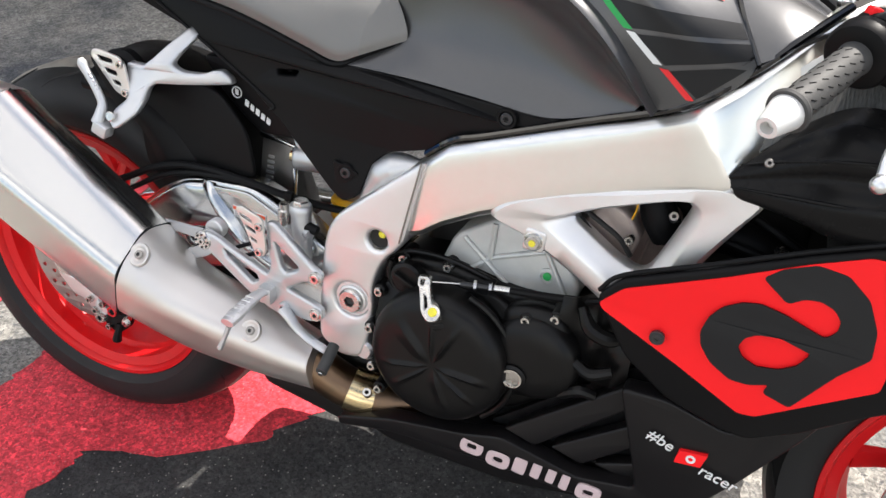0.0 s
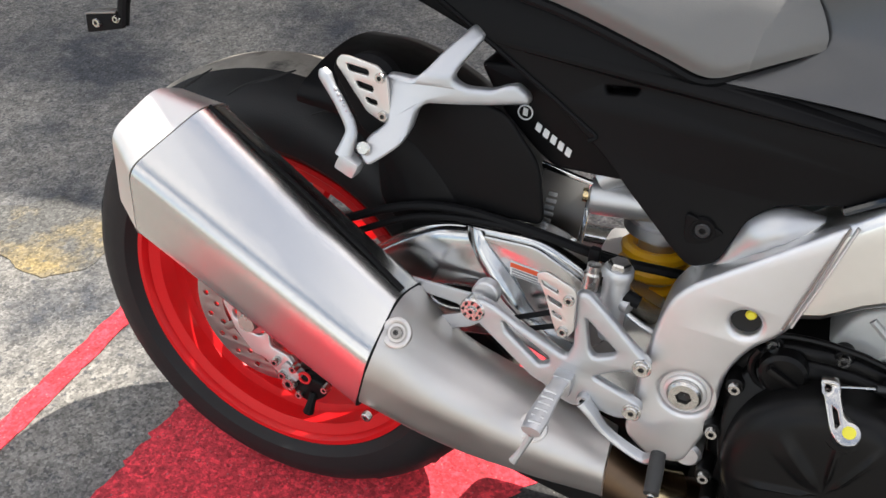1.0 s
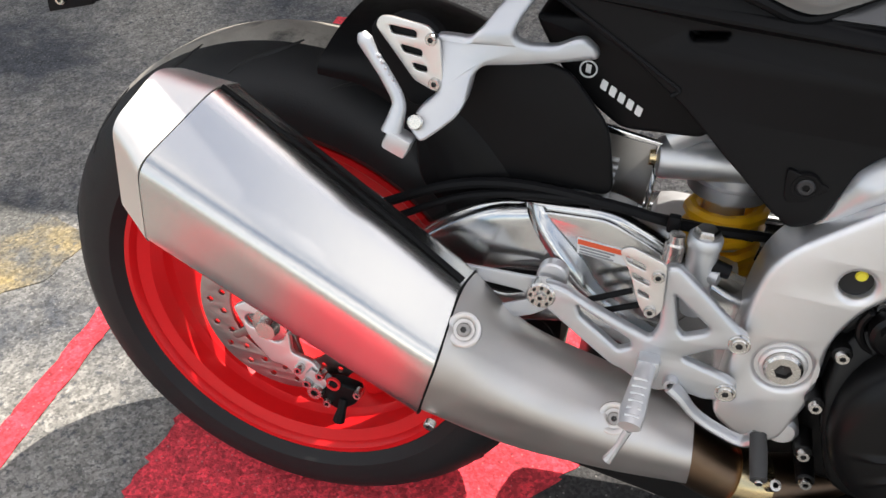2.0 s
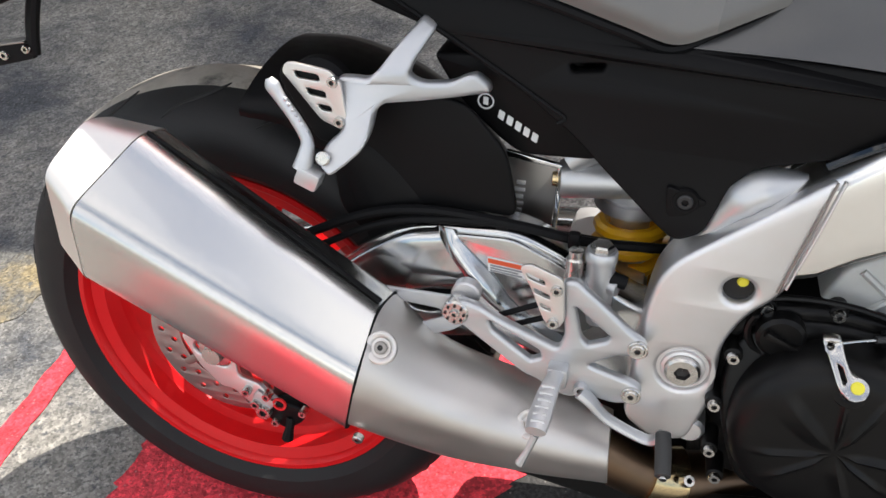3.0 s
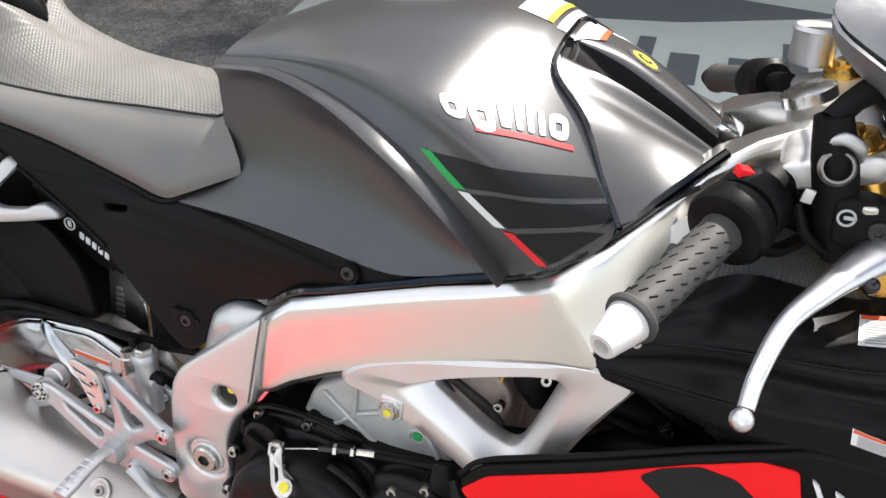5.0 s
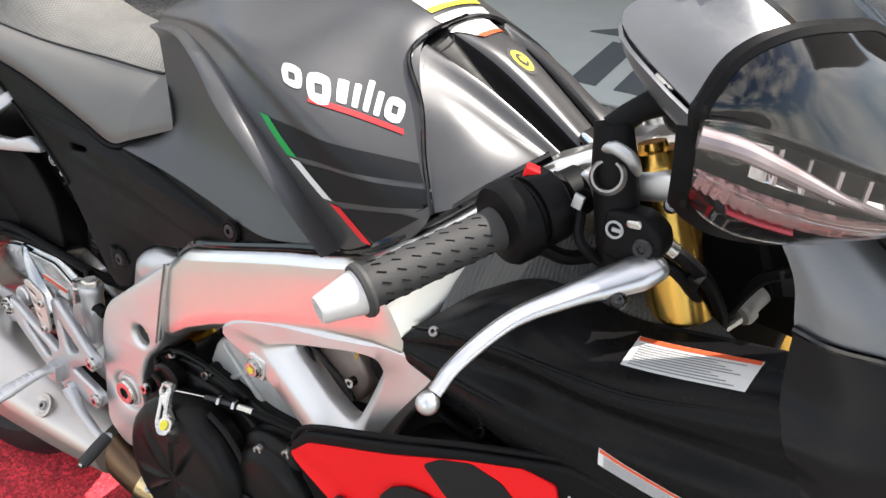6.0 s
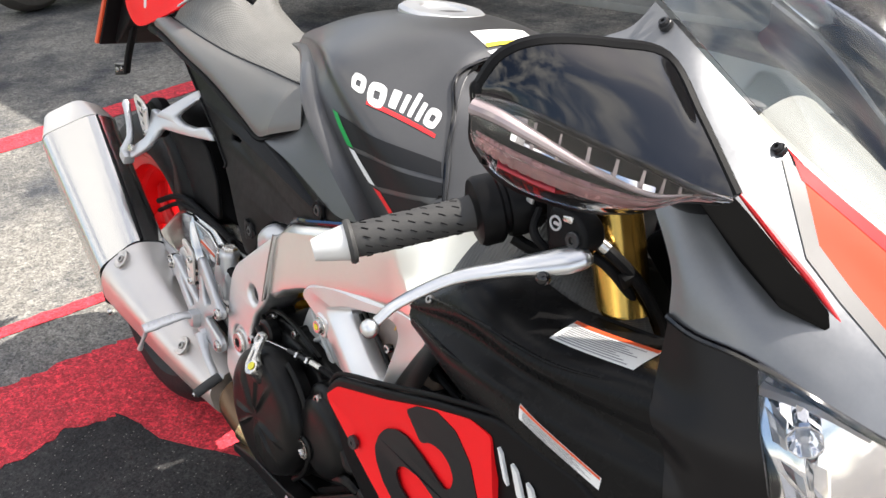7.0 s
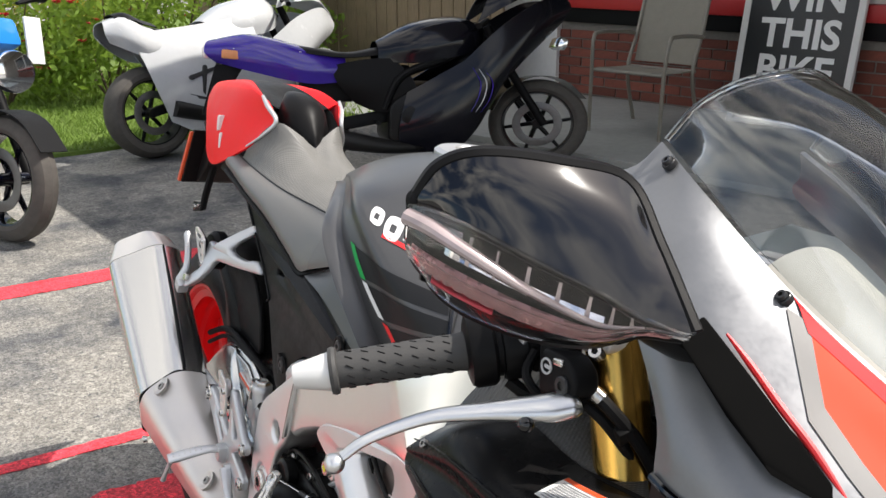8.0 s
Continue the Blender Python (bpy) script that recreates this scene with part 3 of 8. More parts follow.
part("arm_face", patch([[(0.160, -0.117, 0.484), (0.203, -0.117, 0.520), (0.245, -0.117, 0.546), (0.279, -0.118, 0.555)], [(0.170, -0.127, 0.482), (0.210, -0.128, 0.514), (0.250, -0.129, 0.539), (0.284, -0.129, 0.547)], [(0.200, -0.130, 0.474), (0.235, -0.131, 0.498), (0.268, -0.132, 0.515), (0.298, -0.131, 0.524)], [(0.228, -0.130, 0.466), (0.258, -0.130, 0.482), (0.290, -0.131, 0.496), (0.318, -0.132, 0.500)], [(0.238, -0.122, 0.462), (0.266, -0.122, 0.474), (0.298, -0.122, 0.480), (0.330, -0.124, 0.482)]], 5, 5, 0.003), BUFFED, swing)
part("arm_face", slab([(0.292, 0.552), (0.36, 0.556), (0.412, 0.533), (0.47, 0.492), (0.44, 0.450), (0.365, 0.450)], -0.126, -0.118, r=0.012, bevel=0.002), BUFFED, swing)
part("left_arm", slab([(-0.04, 0.315), (-0.045, 0.365), (0.20, 0.45), (0.56, 0.48), (0.57, 0.43), (0.30, 0.40), (0.05, 0.310)], 0.085, 0.130, r=0.02, bevel=0.008), BUFFED, swing)
part("cross_tube", block((0.10, 0.20, 0.10), (0.45, 0, 0.44), 0.02), CAST, swing)
axle_nut = part("axle_nut", lathe([(0.022, 0), (0.022, 0.008), (0.014, 0.009), (0.012, 0.02), (0.006, 0.02)], (0.0, -0.128, 0.336), n=24), BOLT, swing)
lab = part("warning_label", slab([(0.334, 0.5315), (0.390, 0.5275), (0.390, 0.511), (0.336, 0.515)], -0.1278, -0.1255, r=0.001, bevel=0.0003), WHITE, swing, "white warning label with an orange heading")
part("label_heading", slab([(0.335, 0.5310), (0.3895, 0.5270), (0.3895, 0.522), (0.3355, 0.526)], -0.1288, -0.1276, r=0, bevel=0), ORANGE, lab)
for k in range(3):
    part("label_line", slab([(0.338, 0.5240 - 0.0032 * k), (0.372 - 0.004 * (k % 2), 0.5215 - 0.0032 * k), (0.372 - 0.004 * (k % 2), 0.5200 - 0.0032 * k), (0.338, 0.5225 - 0.0032 * k)], -0.1288, -0.1276, r=0, bevel=0), INK_GREY, lab)


def hugger_row(y, lift):
    out = []
    for a, r, skirt in ((80, 0.352, 0.25), (70, 0.370, 0.35), (58, 0.382, 0.6), (46, 0.386, 1.0), (32, 0.384, 1.2), (20, 0.380, 1.2)):
        t, q = radians(a), r + lift * (skirt if lift < 0 else 1)
        out.append((q * math.cos(t), y, 0.325 + q * math.sin(t)))
    return out


hugger = part("rear_mudguard", patch([hugger_row(yy, ll) for yy, ll in ((-0.108, -0.105), (-0.112, -0.060), (-0.100, -0.015), (-0.060, 0.012), (0.0, 0.020), (0.060, 0.012), (0.100, -0.015), (0.108, -0.08))], 5, 4, 0.004), PLASTIC, bike, "black plastic rear mudguard over the tyre")
part("mudguard_tail", lathe([(0.0, 0.0), (0.028, 0.003), (0.035, 0.009), (0.035, 0.024), (0.028, 0.032)], (0.158, -0.112, 0.692), (0.05, -1, 0.1), 32), DULL, hugger)
part("mudguard_side", slab([(0.150, 0.665), (0.215, 0.700), (0.300, 0.690), (0.345, 0.640), (0.360, 0.570), (0.290, 0.572), (0.245, 0.566), (0.215, 0.545), (0.192, 0.522), (0.165, 0.550)], -0.106, -0.098, r=0.016, bevel=0.003), PLASTIC, hugger)
part("brake_hose", tube([(0.12, -0.118, 0.515), (0.20, -0.117, 0.556), (0.27, -0.118, 0.572), (0.36, -0.112, 0.566), (0.43, -0.10, 0.552), (0.52, -0.07, 0.540)], 0.0055, 8, 6), DULL, hugger, "black brake hose")
part("speed_sensor_cable", tube([(0.13, -0.121, 0.500), (0.22, -0.120, 0.550), (0.31, -0.119, 0.567), (0.40, -0.100, 0.556), (0.50, -0.06, 0.530)], 0.0042, 8, 6), DULL, hugger)
for x in (0.255, 0.345, 0.420):
    part("hose_clip", block((0.012, 0.010, 0.018), (x, -0.112, 0.566 - abs(x - 0.30) * 0.06), 0.003), DULL, hugger)

shock = part("rear_shock", tube([(0.475, 0.0, 0.40), (0.470, 0.0, 0.56), (0.468, 0, 0.62)], [0.022, 0.022, 0.030], 16, 3), CAST, bike, "silver rear shock with a yellow spring")
coil = [(0.474 + 0.036 * math.cos(t), 0.036 * math.sin(t), 0.42 + 0.0225 * t / (2 * math.pi)) for t in (k * math.pi / 6 for k in range(66))]
part("spring", tube(coil, 0.0085, 8, 1), YELLOW, shock, "yellow coil spring")
part("preload_ring", lathe([(0.036, 0.0), (0.042, 0.002), (0.042, 0.016), (0.037, 0.018), (0.042, 0.020), (0.042, 0.034), (0.036, 0.036)], (0.470, 0, 0.548), (0, 0, 1), 28), CAST, shock, "notched silver preload ring")
res = part("shock_reservoir", lathe([(0.012, -0.002), (0.019, 0.0), (0.021, 0.004), (0.021, 0.094), (0.017, 0.10)], (0.392, -0.048, 0.594), (0.97, 0.2, 0.02), 24), PAINTED_ALU, shock, "silver shock reservoir")
part("adjuster", lathe([(0.009, -0.008), (0.010, 0), (0.010, 0.002)], (0.392, -0.048, 0.594), (0.97, 0.2, 0.02), 16), BRASS, res)
part("reservoir_arch", tube([(0.400, -0.045, 0.615), (0.425, -0.04, 0.632), (0.455, -0.02, 0.628)], 0.018, 12, 4), PAINTED_ALU, shock)
guard = part("chain_plate", slab([(0.338, 0.618), (0.392, 0.610), (0.386, 0.50), (0.326, 0.50)], -0.052, -0.046, r=0.004, bevel=0.001), PLATE, bike, "embossed steel plate behind the shock")
for k, h in enumerate((0.010, 0.012, 0.011, 0.014, 0.013, 0.014, 0.010)):
    part("embossing", block((h, 0.003, 0.0045), (0.352 - 0.001 * k, -0.053, 0.585 - 0.0085 * k), 0.001), CAST, guard)
part("bright_edge", slab([(0.334, 0.622), (0.397, 0.612), (0.394, 0.520), (0.390, 0.520), (0.390, 0.608), (0.336, 0.614)], -0.056, -0.050, r=0.001, bevel=0.001), POLISHED, guard)

# -- tail: control box, panel, seat, cowl --
box = part("control_unit", slab([(0.258, 0.728), (0.288, 0.682), (0.330, 0.645), (0.354, 0.630), (0.430, 0.634), (0.46, 0.68), (0.40, 0.74)], -0.080, 0.08, r=0.010, bevel=0.005), PLASTIC, bike, "black plastic control unit box")
part("round_mark", slab(ring_of(0.315, 0.684, 0.0085, 24), -0.0812, -0.0798, [ring_of(0.315, 0.684, 0.0070, 20)], r=0, hole_r=0, bevel=0.0002), WHITE, box)
part("mark_bar", slab([(0.3125, 0.689), (0.3175, 0.688), (0.3175, 0.680), (0.3125, 0.681)], -0.0812, -0.0798, r=0, bevel=0.0002), WHITE, box)
for k in range(5):
    x, z = 0.3320 + 0.0088 * k, 0.6715 - 0.0049 * k
    part("mark_block", slab([(x - 0.0026, z + 0.0056), (x + 0.0034, z + 0.0024), (x + 0.0018, z - 0.0064), (x - 0.0042, z - 0.0032)], -0.0812, -0.0798, r=0.0012, bevel=0.0002), WHITE, box)
panel_y = [(0.0, 0.012), (0.20, 0.004), (0.35, 0.006), (0.52, 0.000), (0.735, -0.012), (0.85, -0.020)]


def panel_shape(p, side=1):
    """The tail panel leans in towards the seat."""
    inward = between(panel_y, p.x) + 0.19 * max(0.0, p.z - 0.60) * between([(0.58, 1.0), (0.76, 0.0)], p.x)
    return Vector((p.x, p.y + side * inward, p.z))
PANEL = [(0.00, 0.832), (-0.02, 0.806), (0.08, 0.806), (0.188, 0.795), (0.263, 0.757), (0.359, 0.706), (0.410, 0.672), (0.444, 0.643), (0.470, 0.622), (0.493, 0.603), (0.516, 0.586), (0.540, 0.600), (0.556, 0.648), (0.575, 0.668), (0.645, 0.690), (0.690, 0.706), (0.770, 0.740), (0.820, 0.770), (0.790, 0.772), (0.733, 0.768), (0.641, 0.767), (0.560, 0.767), (0.500, 0.766), (0.485, 0.764), (0.426, 0.781), (0.34, 0.806), (0.234, 0.822), (0.10, 0.836)]
tail_panel = part("tail_side_panel", bent(slab(PANEL, -0.134, -0.112, [[(0.396, 0.7385), (0.430, 0.7430), (0.428, 0.7365), (0.400, 0.7315)]], r=0.010, bevel=0.004, hole_r=0.003), panel_shape), PLASTIC, bike, "matte black plastic tail side panel")
part("panel_seam", bent(tube([(0.190, -0.1350, 0.800), (0.290, -0.1350, 0.748), (0.380, -0.1350, 0.700), (0.398, -0.1350, 0.690), (0.392, -0.1350, 0.684)], 0.0020, 6, 5), panel_shape), DULL, tail_panel)
for at, r in (((0.737, -0.1475, 0.757), 0.0075), ((0.519, -0.1300, 0.629), 0.0075)):
    bolt(tail_panel, at, r, 0.003, mat=BLACK_BOLT)
    part("screw_recess", lathe([(0.0080, 0.0008), (0.0095, 0.0022), (0.0120, 0.0022), (0.0135, -0.001)], at, n=24), PLASTIC, tail_panel)
part("screw_seat", slab([(0.500, 0.644), (0.540, 0.632), (0.514, 0.608), (0.504, 0.614)], -0.1315, -0.124, r=0.006, bevel=0.001), PLASTIC, tail_panel)
part("far_panel", bent(slab(PANEL, 0.112, 0.134, r=0.010, bevel=0.004), lambda p: panel_shape(p, -1)), PLASTIC, tail_panel)
part("tail_core", slab([(-0.20, 0.87), (-0.16, 0.83), (0.10, 0.80), (0.26, 0.745), (0.45, 0.66), (0.62, 0.69), (0.80, 0.76), (0.55, 0.78), (0.2, 0.815)], -0.070, 0.070, r=0.01, bevel=0.004), DULL, tail_panel)

seat_side = [
    [(0.060, -0.095, 0.832), (0.130, -0.105, 0.834), (0.234, -0.113, 0.825), (0.340, -0.111, 0.809), (0.438, -0.107, 0.781), (0.486, -0.106, 0.768), (0.520, -0.1065, 0.781), (0.577, -0.086, 0.806)],
    [(0.055, -0.098, 0.846), (0.130, -0.109, 0.847), (0.234, -0.117, 0.840), (0.340, -0.115, 0.826), (0.438, -0.111, 0.800), (0.490, -0.107, 0.786), (0.521, -0.1055, 0.797), (0.575, -0.085, 0.821)],
    [(0.055, -0.092, 0.858), (0.130, -0.101, 0.858), (0.228, -0.107, 0.853), (0.335, -0.103, 0.846), (0.420, -0.096, 0.837), (0.480, -0.092, 0.830), (0.526, -0.0895, 0.835), (0.560, -0.076, 0.845)],
    [(0.060, -0.078, 0.864), (0.130, -0.087, 0.861), (0.221, -0.091, 0.859), (0.329, -0.087, 0.856), (0.408, -0.078, 0.856), (0.450, -0.073, 0.857), (0.529, -0.0670, 0.8585), (0.541, -0.062, 0.860)],
]
seat_top = [
    seat_side[3][1:5] + [(0.490, -0.070, 0.858), seat_side[3][7]],
    [(0.168, -0.087, 0.892), (0.245, -0.068, 0.890), (0.329, -0.060, 0.873), (0.408, -0.056, 0.868), (0.490, -0.050, 0.868), (0.543, -0.045, 0.872)],
    [(0.214, -0.058, 0.943), (0.262, -0.032, 0.908), (0.329, -0.030, 0.882), (0.408, -0.030, 0.875), (0.490, -0.028, 0.873), (0.548, -0.025, 0.880)],
    [(0.240, 0.0, 0.918), (0.270, 0.0, 0.900), (0.329, 0.0, 0.884), (0.408, 0.0, 0.877), (0.490, 0.0, 0.875), (0.548, 0.0, 0.884)],
]
seat = part("rider_seat", patch(seat_top, 6, 6, 0.004, fold=True), SEAT_WEAVE, bike, "dark grey rider seat with a woven top")
seat_pair = lambda side: both(patch([r[:7] for r in seat_side], 6, 6, 0.004, mirror=side), patch([r[6:] for r in seat_side], 6, 4, 0.004, mirror=side))
part("seat_flank", seat_pair(False), SEAT, seat, "smooth vinyl seat flank")
part("seat_flank", seat_pair(True), SEAT, seat)
part("seat_seam", tube([(x, y - 0.0005, z + 0.0002) for x, y, z in seat_side[3]], 0.0014, 6, 6), BAND, seat)
part("seat_base", tube([(0.10, -0.104, 0.828), (0.234, -0.112, 0.819), (0.34, -0.110, 0.803), (0.438, -0.105, 0.775), (0.486, -0.102, 0.762), (0.530, -0.091, 0.783), (0.578, -0.079, 0.804)], 0.0050, 8, 5), DULL, seat)

# tail cowl with its hump pad
cowl_rows = [
    [(-0.200, -0.060, 0.850), (-0.100, -0.088, 0.826), (-0.012, -0.101, 0.816), (0.080, -0.103, 0.846), (0.166, -0.090, 0.889)],
    [(-0.215, -0.060, 0.885), (-0.105, -0.088, 0.874), (-0.018, -0.100, 0.868), (0.080, -0.098, 0.888), (0.196, -0.076, 0.918)],
    [(-0.220, -0.055, 0.920), (-0.108, -0.078, 0.924), (-0.018, -0.088, 0.925), (0.085, -0.086, 0.938), (0.211, -0.062, 0.945)],
    [(-0.215, -0.042, 0.948), (-0.108, -0.060, 0.964), (-0.010, -0.068, 0.977), (0.090, -0.072, 0.985), (0.176, -0.071, 0.978)],
    [(-0.210, -0.020, 0.955), (-0.108, -0.030, 0.972), (-0.010, -0.036, 0.984), (0.070, -0.048, 0.980), (0.160, -0.056, 0.966)],
]
tail_cowl = part("tail_cowl", patch(cowl_rows, 5, 5, 0.004), RED, bike, "red tail cowl with a black pad")
part("far_side", patch(cowl_rows, 5, 5, 0.004, mirror=True), RED, tail_cowl)
part("cowl_spine", patch([cowl_rows[-1], [(-0.210, 0.0, 0.958), (-0.108, 0.0, 0.974), (-0.010, 0.0, 0.984), (0.070, 0.0, 0.968), (0.150, 0.0, 0.948)]], 4, 3, 0.003, fold=True), PLASTIC, tail_cowl, "black middle of the tail cowl")
part("cowl_recess", patch([[(0.060, -0.050, 0.974), (0.160, -0.057, 0.964), (0.208, -0.060, 0.940)], [(0.080, -0.025, 0.950), (0.170, -0.038, 0.930), (0.232, -0.034, 0.915)], [(0.080, 0.0, 0.945), (0.170, 0.0, 0.920), (0.246, 0.0, 0.905)]], 4, 4, 0.003, fold=True), PLASTIC, tail_cowl)
part("hump_pad", patch([[(0.128, -0.022, 0.962), (0.168, -0.042, 0.948), (0.205, -0.042, 0.932), (0.238, -0.018, 0.914), (0.250, -0.003, 0.909)], [(0.126, -0.016, 0.984), (0.166, -0.030, 0.979), (0.206, -0.030, 0.962), (0.240, -0.014, 0.928), (0.253, -0.002, 0.911)], [(0.126, 0.0, 0.988), (0.166, 0.0, 0.989), (0.208, 0.0, 0.974), (0.243, 0.0, 0.935), (0.255, 0.0, 0.911)]], 5, 5, 0.004, fold=True), PLASTIC, tail_cowl, "black padded hump")
for far in (1, -1):
    part("edge_line", tube([(0.168, -far * 0.073, 0.981), (0.190, -far * 0.070, 0.966), (0.214, -far * 0.0615, 0.945), (0.196, -far * 0.077, 0.916), (0.160, -far * 0.093, 0.888)], [0.0030, 0.0045, 0.0040, 0.0030, 0.0015], 8, 5), PAINTED_ALU, tail_cowl, "thin silver edge line")
for k in range(2):
    part("tail_mark", slab([(0.010 + 0.018 * k, 0.915 - 0.03 * k), (0.021 + 0.018 * k, 0.919 - 0.03 * k), (0.022 + 0.018 * k, 0.890 - 0.03 * k), (0.011 + 0.018 * k, 0.886 - 0.03 * k)], -0.1030, -0.092, r=0.004, bevel=0.0005), WHITE, tail_cowl)
hanger = part("plate_hanger", slab([(-0.20, 0.90), (-0.08, 0.85), (-0.18, 0.79), (-0.265, 0.715), (-0.290, 0.722), (-0.225, 0.84)], -0.055, 0.055, r=0.012, bevel=0.004), DULL, bike, "black rear plate hanger with an orange side reflector")
part("side_reflector", slab([(-0.228, 0.838), (-0.213, 0.840), (-0.291, 0.711), (-0.307, 0.711)], -0.090, -0.075, r=0.003, bevel=0.002), ORANGE, hanger, "orange side reflector")
part("plate_back", slab([(-0.215, 0.845), (-0.203, 0.845), (-0.281, 0.712), (-0.294, 0.712)], -0.085, 0.085, r=0.002, bevel=0.001), DULL, hanger)
part("light_bracket", slab([(-0.294, 0.664), (-0.234, 0.677), (-0.234, 0.657), (-0.294, 0.640)], -0.052, -0.046, r=0.002, bevel=0.001), DULL, hanger)
part("bracket_lip", slab([(-0.294, 0.6665), (-0.244, 0.677), (-0.244, 0.675), (-0.294, 0.6645)], -0.053, -0.028, r=0, bevel=0.0004), PLATE, hanger, "folded steel lip")
part("bracket_stem", tube([(-0.238, -0.046, 0.661), (-0.234, -0.042, 0.699), (-0.215, -0.034, 0.768), (-0.190, -0.030, 0.84)], [0.010, 0.011, 0.011, 0.012], 10, 4, flat=0.7), DULL, hanger)
bolt(hanger, (-0.275, -0.052, 0.657), 0.006, 0.004)
bolt(hanger, (-0.240, -0.055, 0.669), 0.005, 0.004)
# -- tank --
tank_rows = [
    [(0.488, -0.101, 0.765), (0.600, -0.116, 0.769), (0.690, -0.132, 0.769), (0.780, -0.149, 0.769), (0.842, -0.156, 0.786), (0.880, -0.160, 0.800)],
    [(0.560, -0.080, 0.806), (0.625, -0.098, 0.818), (0.700, -0.112, 0.825), (0.776, -0.127, 0.822), (0.842, -0.148, 0.813), (0.884, -0.160, 0.806)],
    [(0.550, -0.070, 0.852), (0.630, -0.092, 0.876), (0.715, -0.112, 0.880), (0.782, -0.135, 0.866), (0.836, -0.156, 0.842), (0.888, -0.163, 0.810)],
    [(0.552, -0.078, 0.905), (0.635, -0.104, 0.920), (0.718, -0.140, 0.917), (0.782, -0.170, 0.900), (0.835, -0.177, 0.867), (0.896, -0.167, 0.808)],
    [(0.560, -0.085, 0.926), (0.645, -0.121, 0.943), (0.728, -0.160, 0.943), (0.800, -0.192, 0.926), (0.855, -0.193, 0.884), (0.906, -0.171, 0.811)],
    [(0.564, -0.0842, 0.932), (0.650, -0.1196, 0.950), (0.735, -0.1572, 0.9565), (0.813, -0.1874, 0.943), (0.880, -0.1868, 0.900), (0.945, -0.168, 0.820)],
    [(0.568, -0.083, 0.938), (0.655, -0.118, 0.957), (0.742, -0.154, 0.970), (0.826, -0.182, 0.960), (0.905, -0.179, 0.917), (0.990, -0.158, 0.872)],
    [(0.574, -0.070, 0.947), (0.665, -0.096, 0.976), (0.752, -0.118, 0.987), (0.830, -0.130, 0.984), (0.896, -0.118, 0.963), (0.945, -0.120, 0.942)],
    [(0.578, -0.040, 0.954), (0.670, -0.054, 0.989), (0.753, -0.062, 1.006), (0.830, -0.068, 1.007), (0.880, -0.065, 0.996), (0.905, -0.068, 0.984)],
    [(0.580, 0.0, 0.957), (0.672, 0.0, 0.993), (0.753, 0.0, 1.011), (0.830, 0.0, 1.013), (0.880, 0.0, 1.004), (0.905, 0.0, 0.994)],
]
tank, tank_tree = sheet("fuel_tank", both(patch(tank_rows[:5], 8, 6, 0.004, fold=True), patch(tank_rows[4:], 8, 6, 0.004, fold=True)), SATIN, bike, "satin black fuel tank with tricolour stripes", 50)
cover_rows = [
    [(0.990, -0.158, 0.872), (1.003, -0.150, 0.878), (1.022, -0.138, 0.890), (1.046, -0.118, 0.904)],
    [(0.968, -0.140, 0.908), (0.990, -0.128, 0.909), (1.016, -0.112, 0.909), (1.049, -0.092, 0.909)],
    [(0.945, -0.118, 0.943), (0.972, -0.102, 0.938), (1.005, -0.086, 0.925), (1.049, -0.068, 0.909)],
    [(0.916, -0.090, 0.968), (0.956, -0.078, 0.951), (1.000, -0.066, 0.929), (1.049, -0.054, 0.904)],
    [(0.908, -0.070, 0.980), (0.955, -0.062, 0.963), (1.000, -0.054, 0.940), (1.049, -0.046, 0.911)],
    [(0.911, -0.060, 0.977), (0.957, -0.053, 0.948), (1.000, -0.047, 0.922), (1.049, -0.041, 0.893)],
    [(0.910, -0.037, 0.983), (0.957, -0.031, 0.951), (1.000, -0.027, 0.925), (1.049, -0.023, 0.895)],
    [(0.905, -0.030, 0.990), (0.955, -0.025, 0.973), (1.000, -0.021, 0.948), (1.049, -0.017, 0.917)],
    [(0.904, 0.0, 0.993), (0.955, 0.0, 0.976), (1.000, 0.0, 0.951), (1.049, 0.0, 0.919)],
]
airbox, airbox_tree = sheet("tank_front_cover", patch(cover_rows, 6, 4, 0.004, fold=True), SATIN, bike, "satin black ridged cover ahead of the tank", 40)
seam_line = [(0.992, -0.159, 0.872), (0.968, -0.143, 0.909), (0.945, -0.121, 0.945), (0.910, -0.096, 0.974), (0.905, -0.060, 0.989), (0.904, 0, 0.996)]
part("cover_seam", tube(seam_line, 0.0024, 8, 6), GLOSS, airbox, "black rubber seam")
airbox.data.materials.append(PLASTIC)          # the grooves are matte black
for face in airbox.data.polygons:
    f = (face.center.x - 0.908) / 0.141
    if 0.0315 - 0.0135 * f < abs(face.center.y) < 0.0640 - 0.0200 * f:
        face.material_index = 1
rim = [r[0] for r in cover_rows[2:]] + [(r[0][0], -r[0][1], r[0][2]) for r in cover_rows[-2:1:-1]]
part("cover_shelf", patch([[(x + 0.006, y, z - 0.003) for x, y, z in rim], [(x - 0.012, y, z - 0.004) for x, y, z in rim], [(x - 0.035, y * 0.96, z - 0.012) for x, y, z in rim]], 3, 4, 0.002), SATIN, airbox)
part("ignition_key_plate", block((0.024, 0.040, 0.012), (1.056, 0.004, 0.916), 0.004, (0, 25, 0)), CHROME, airbox)

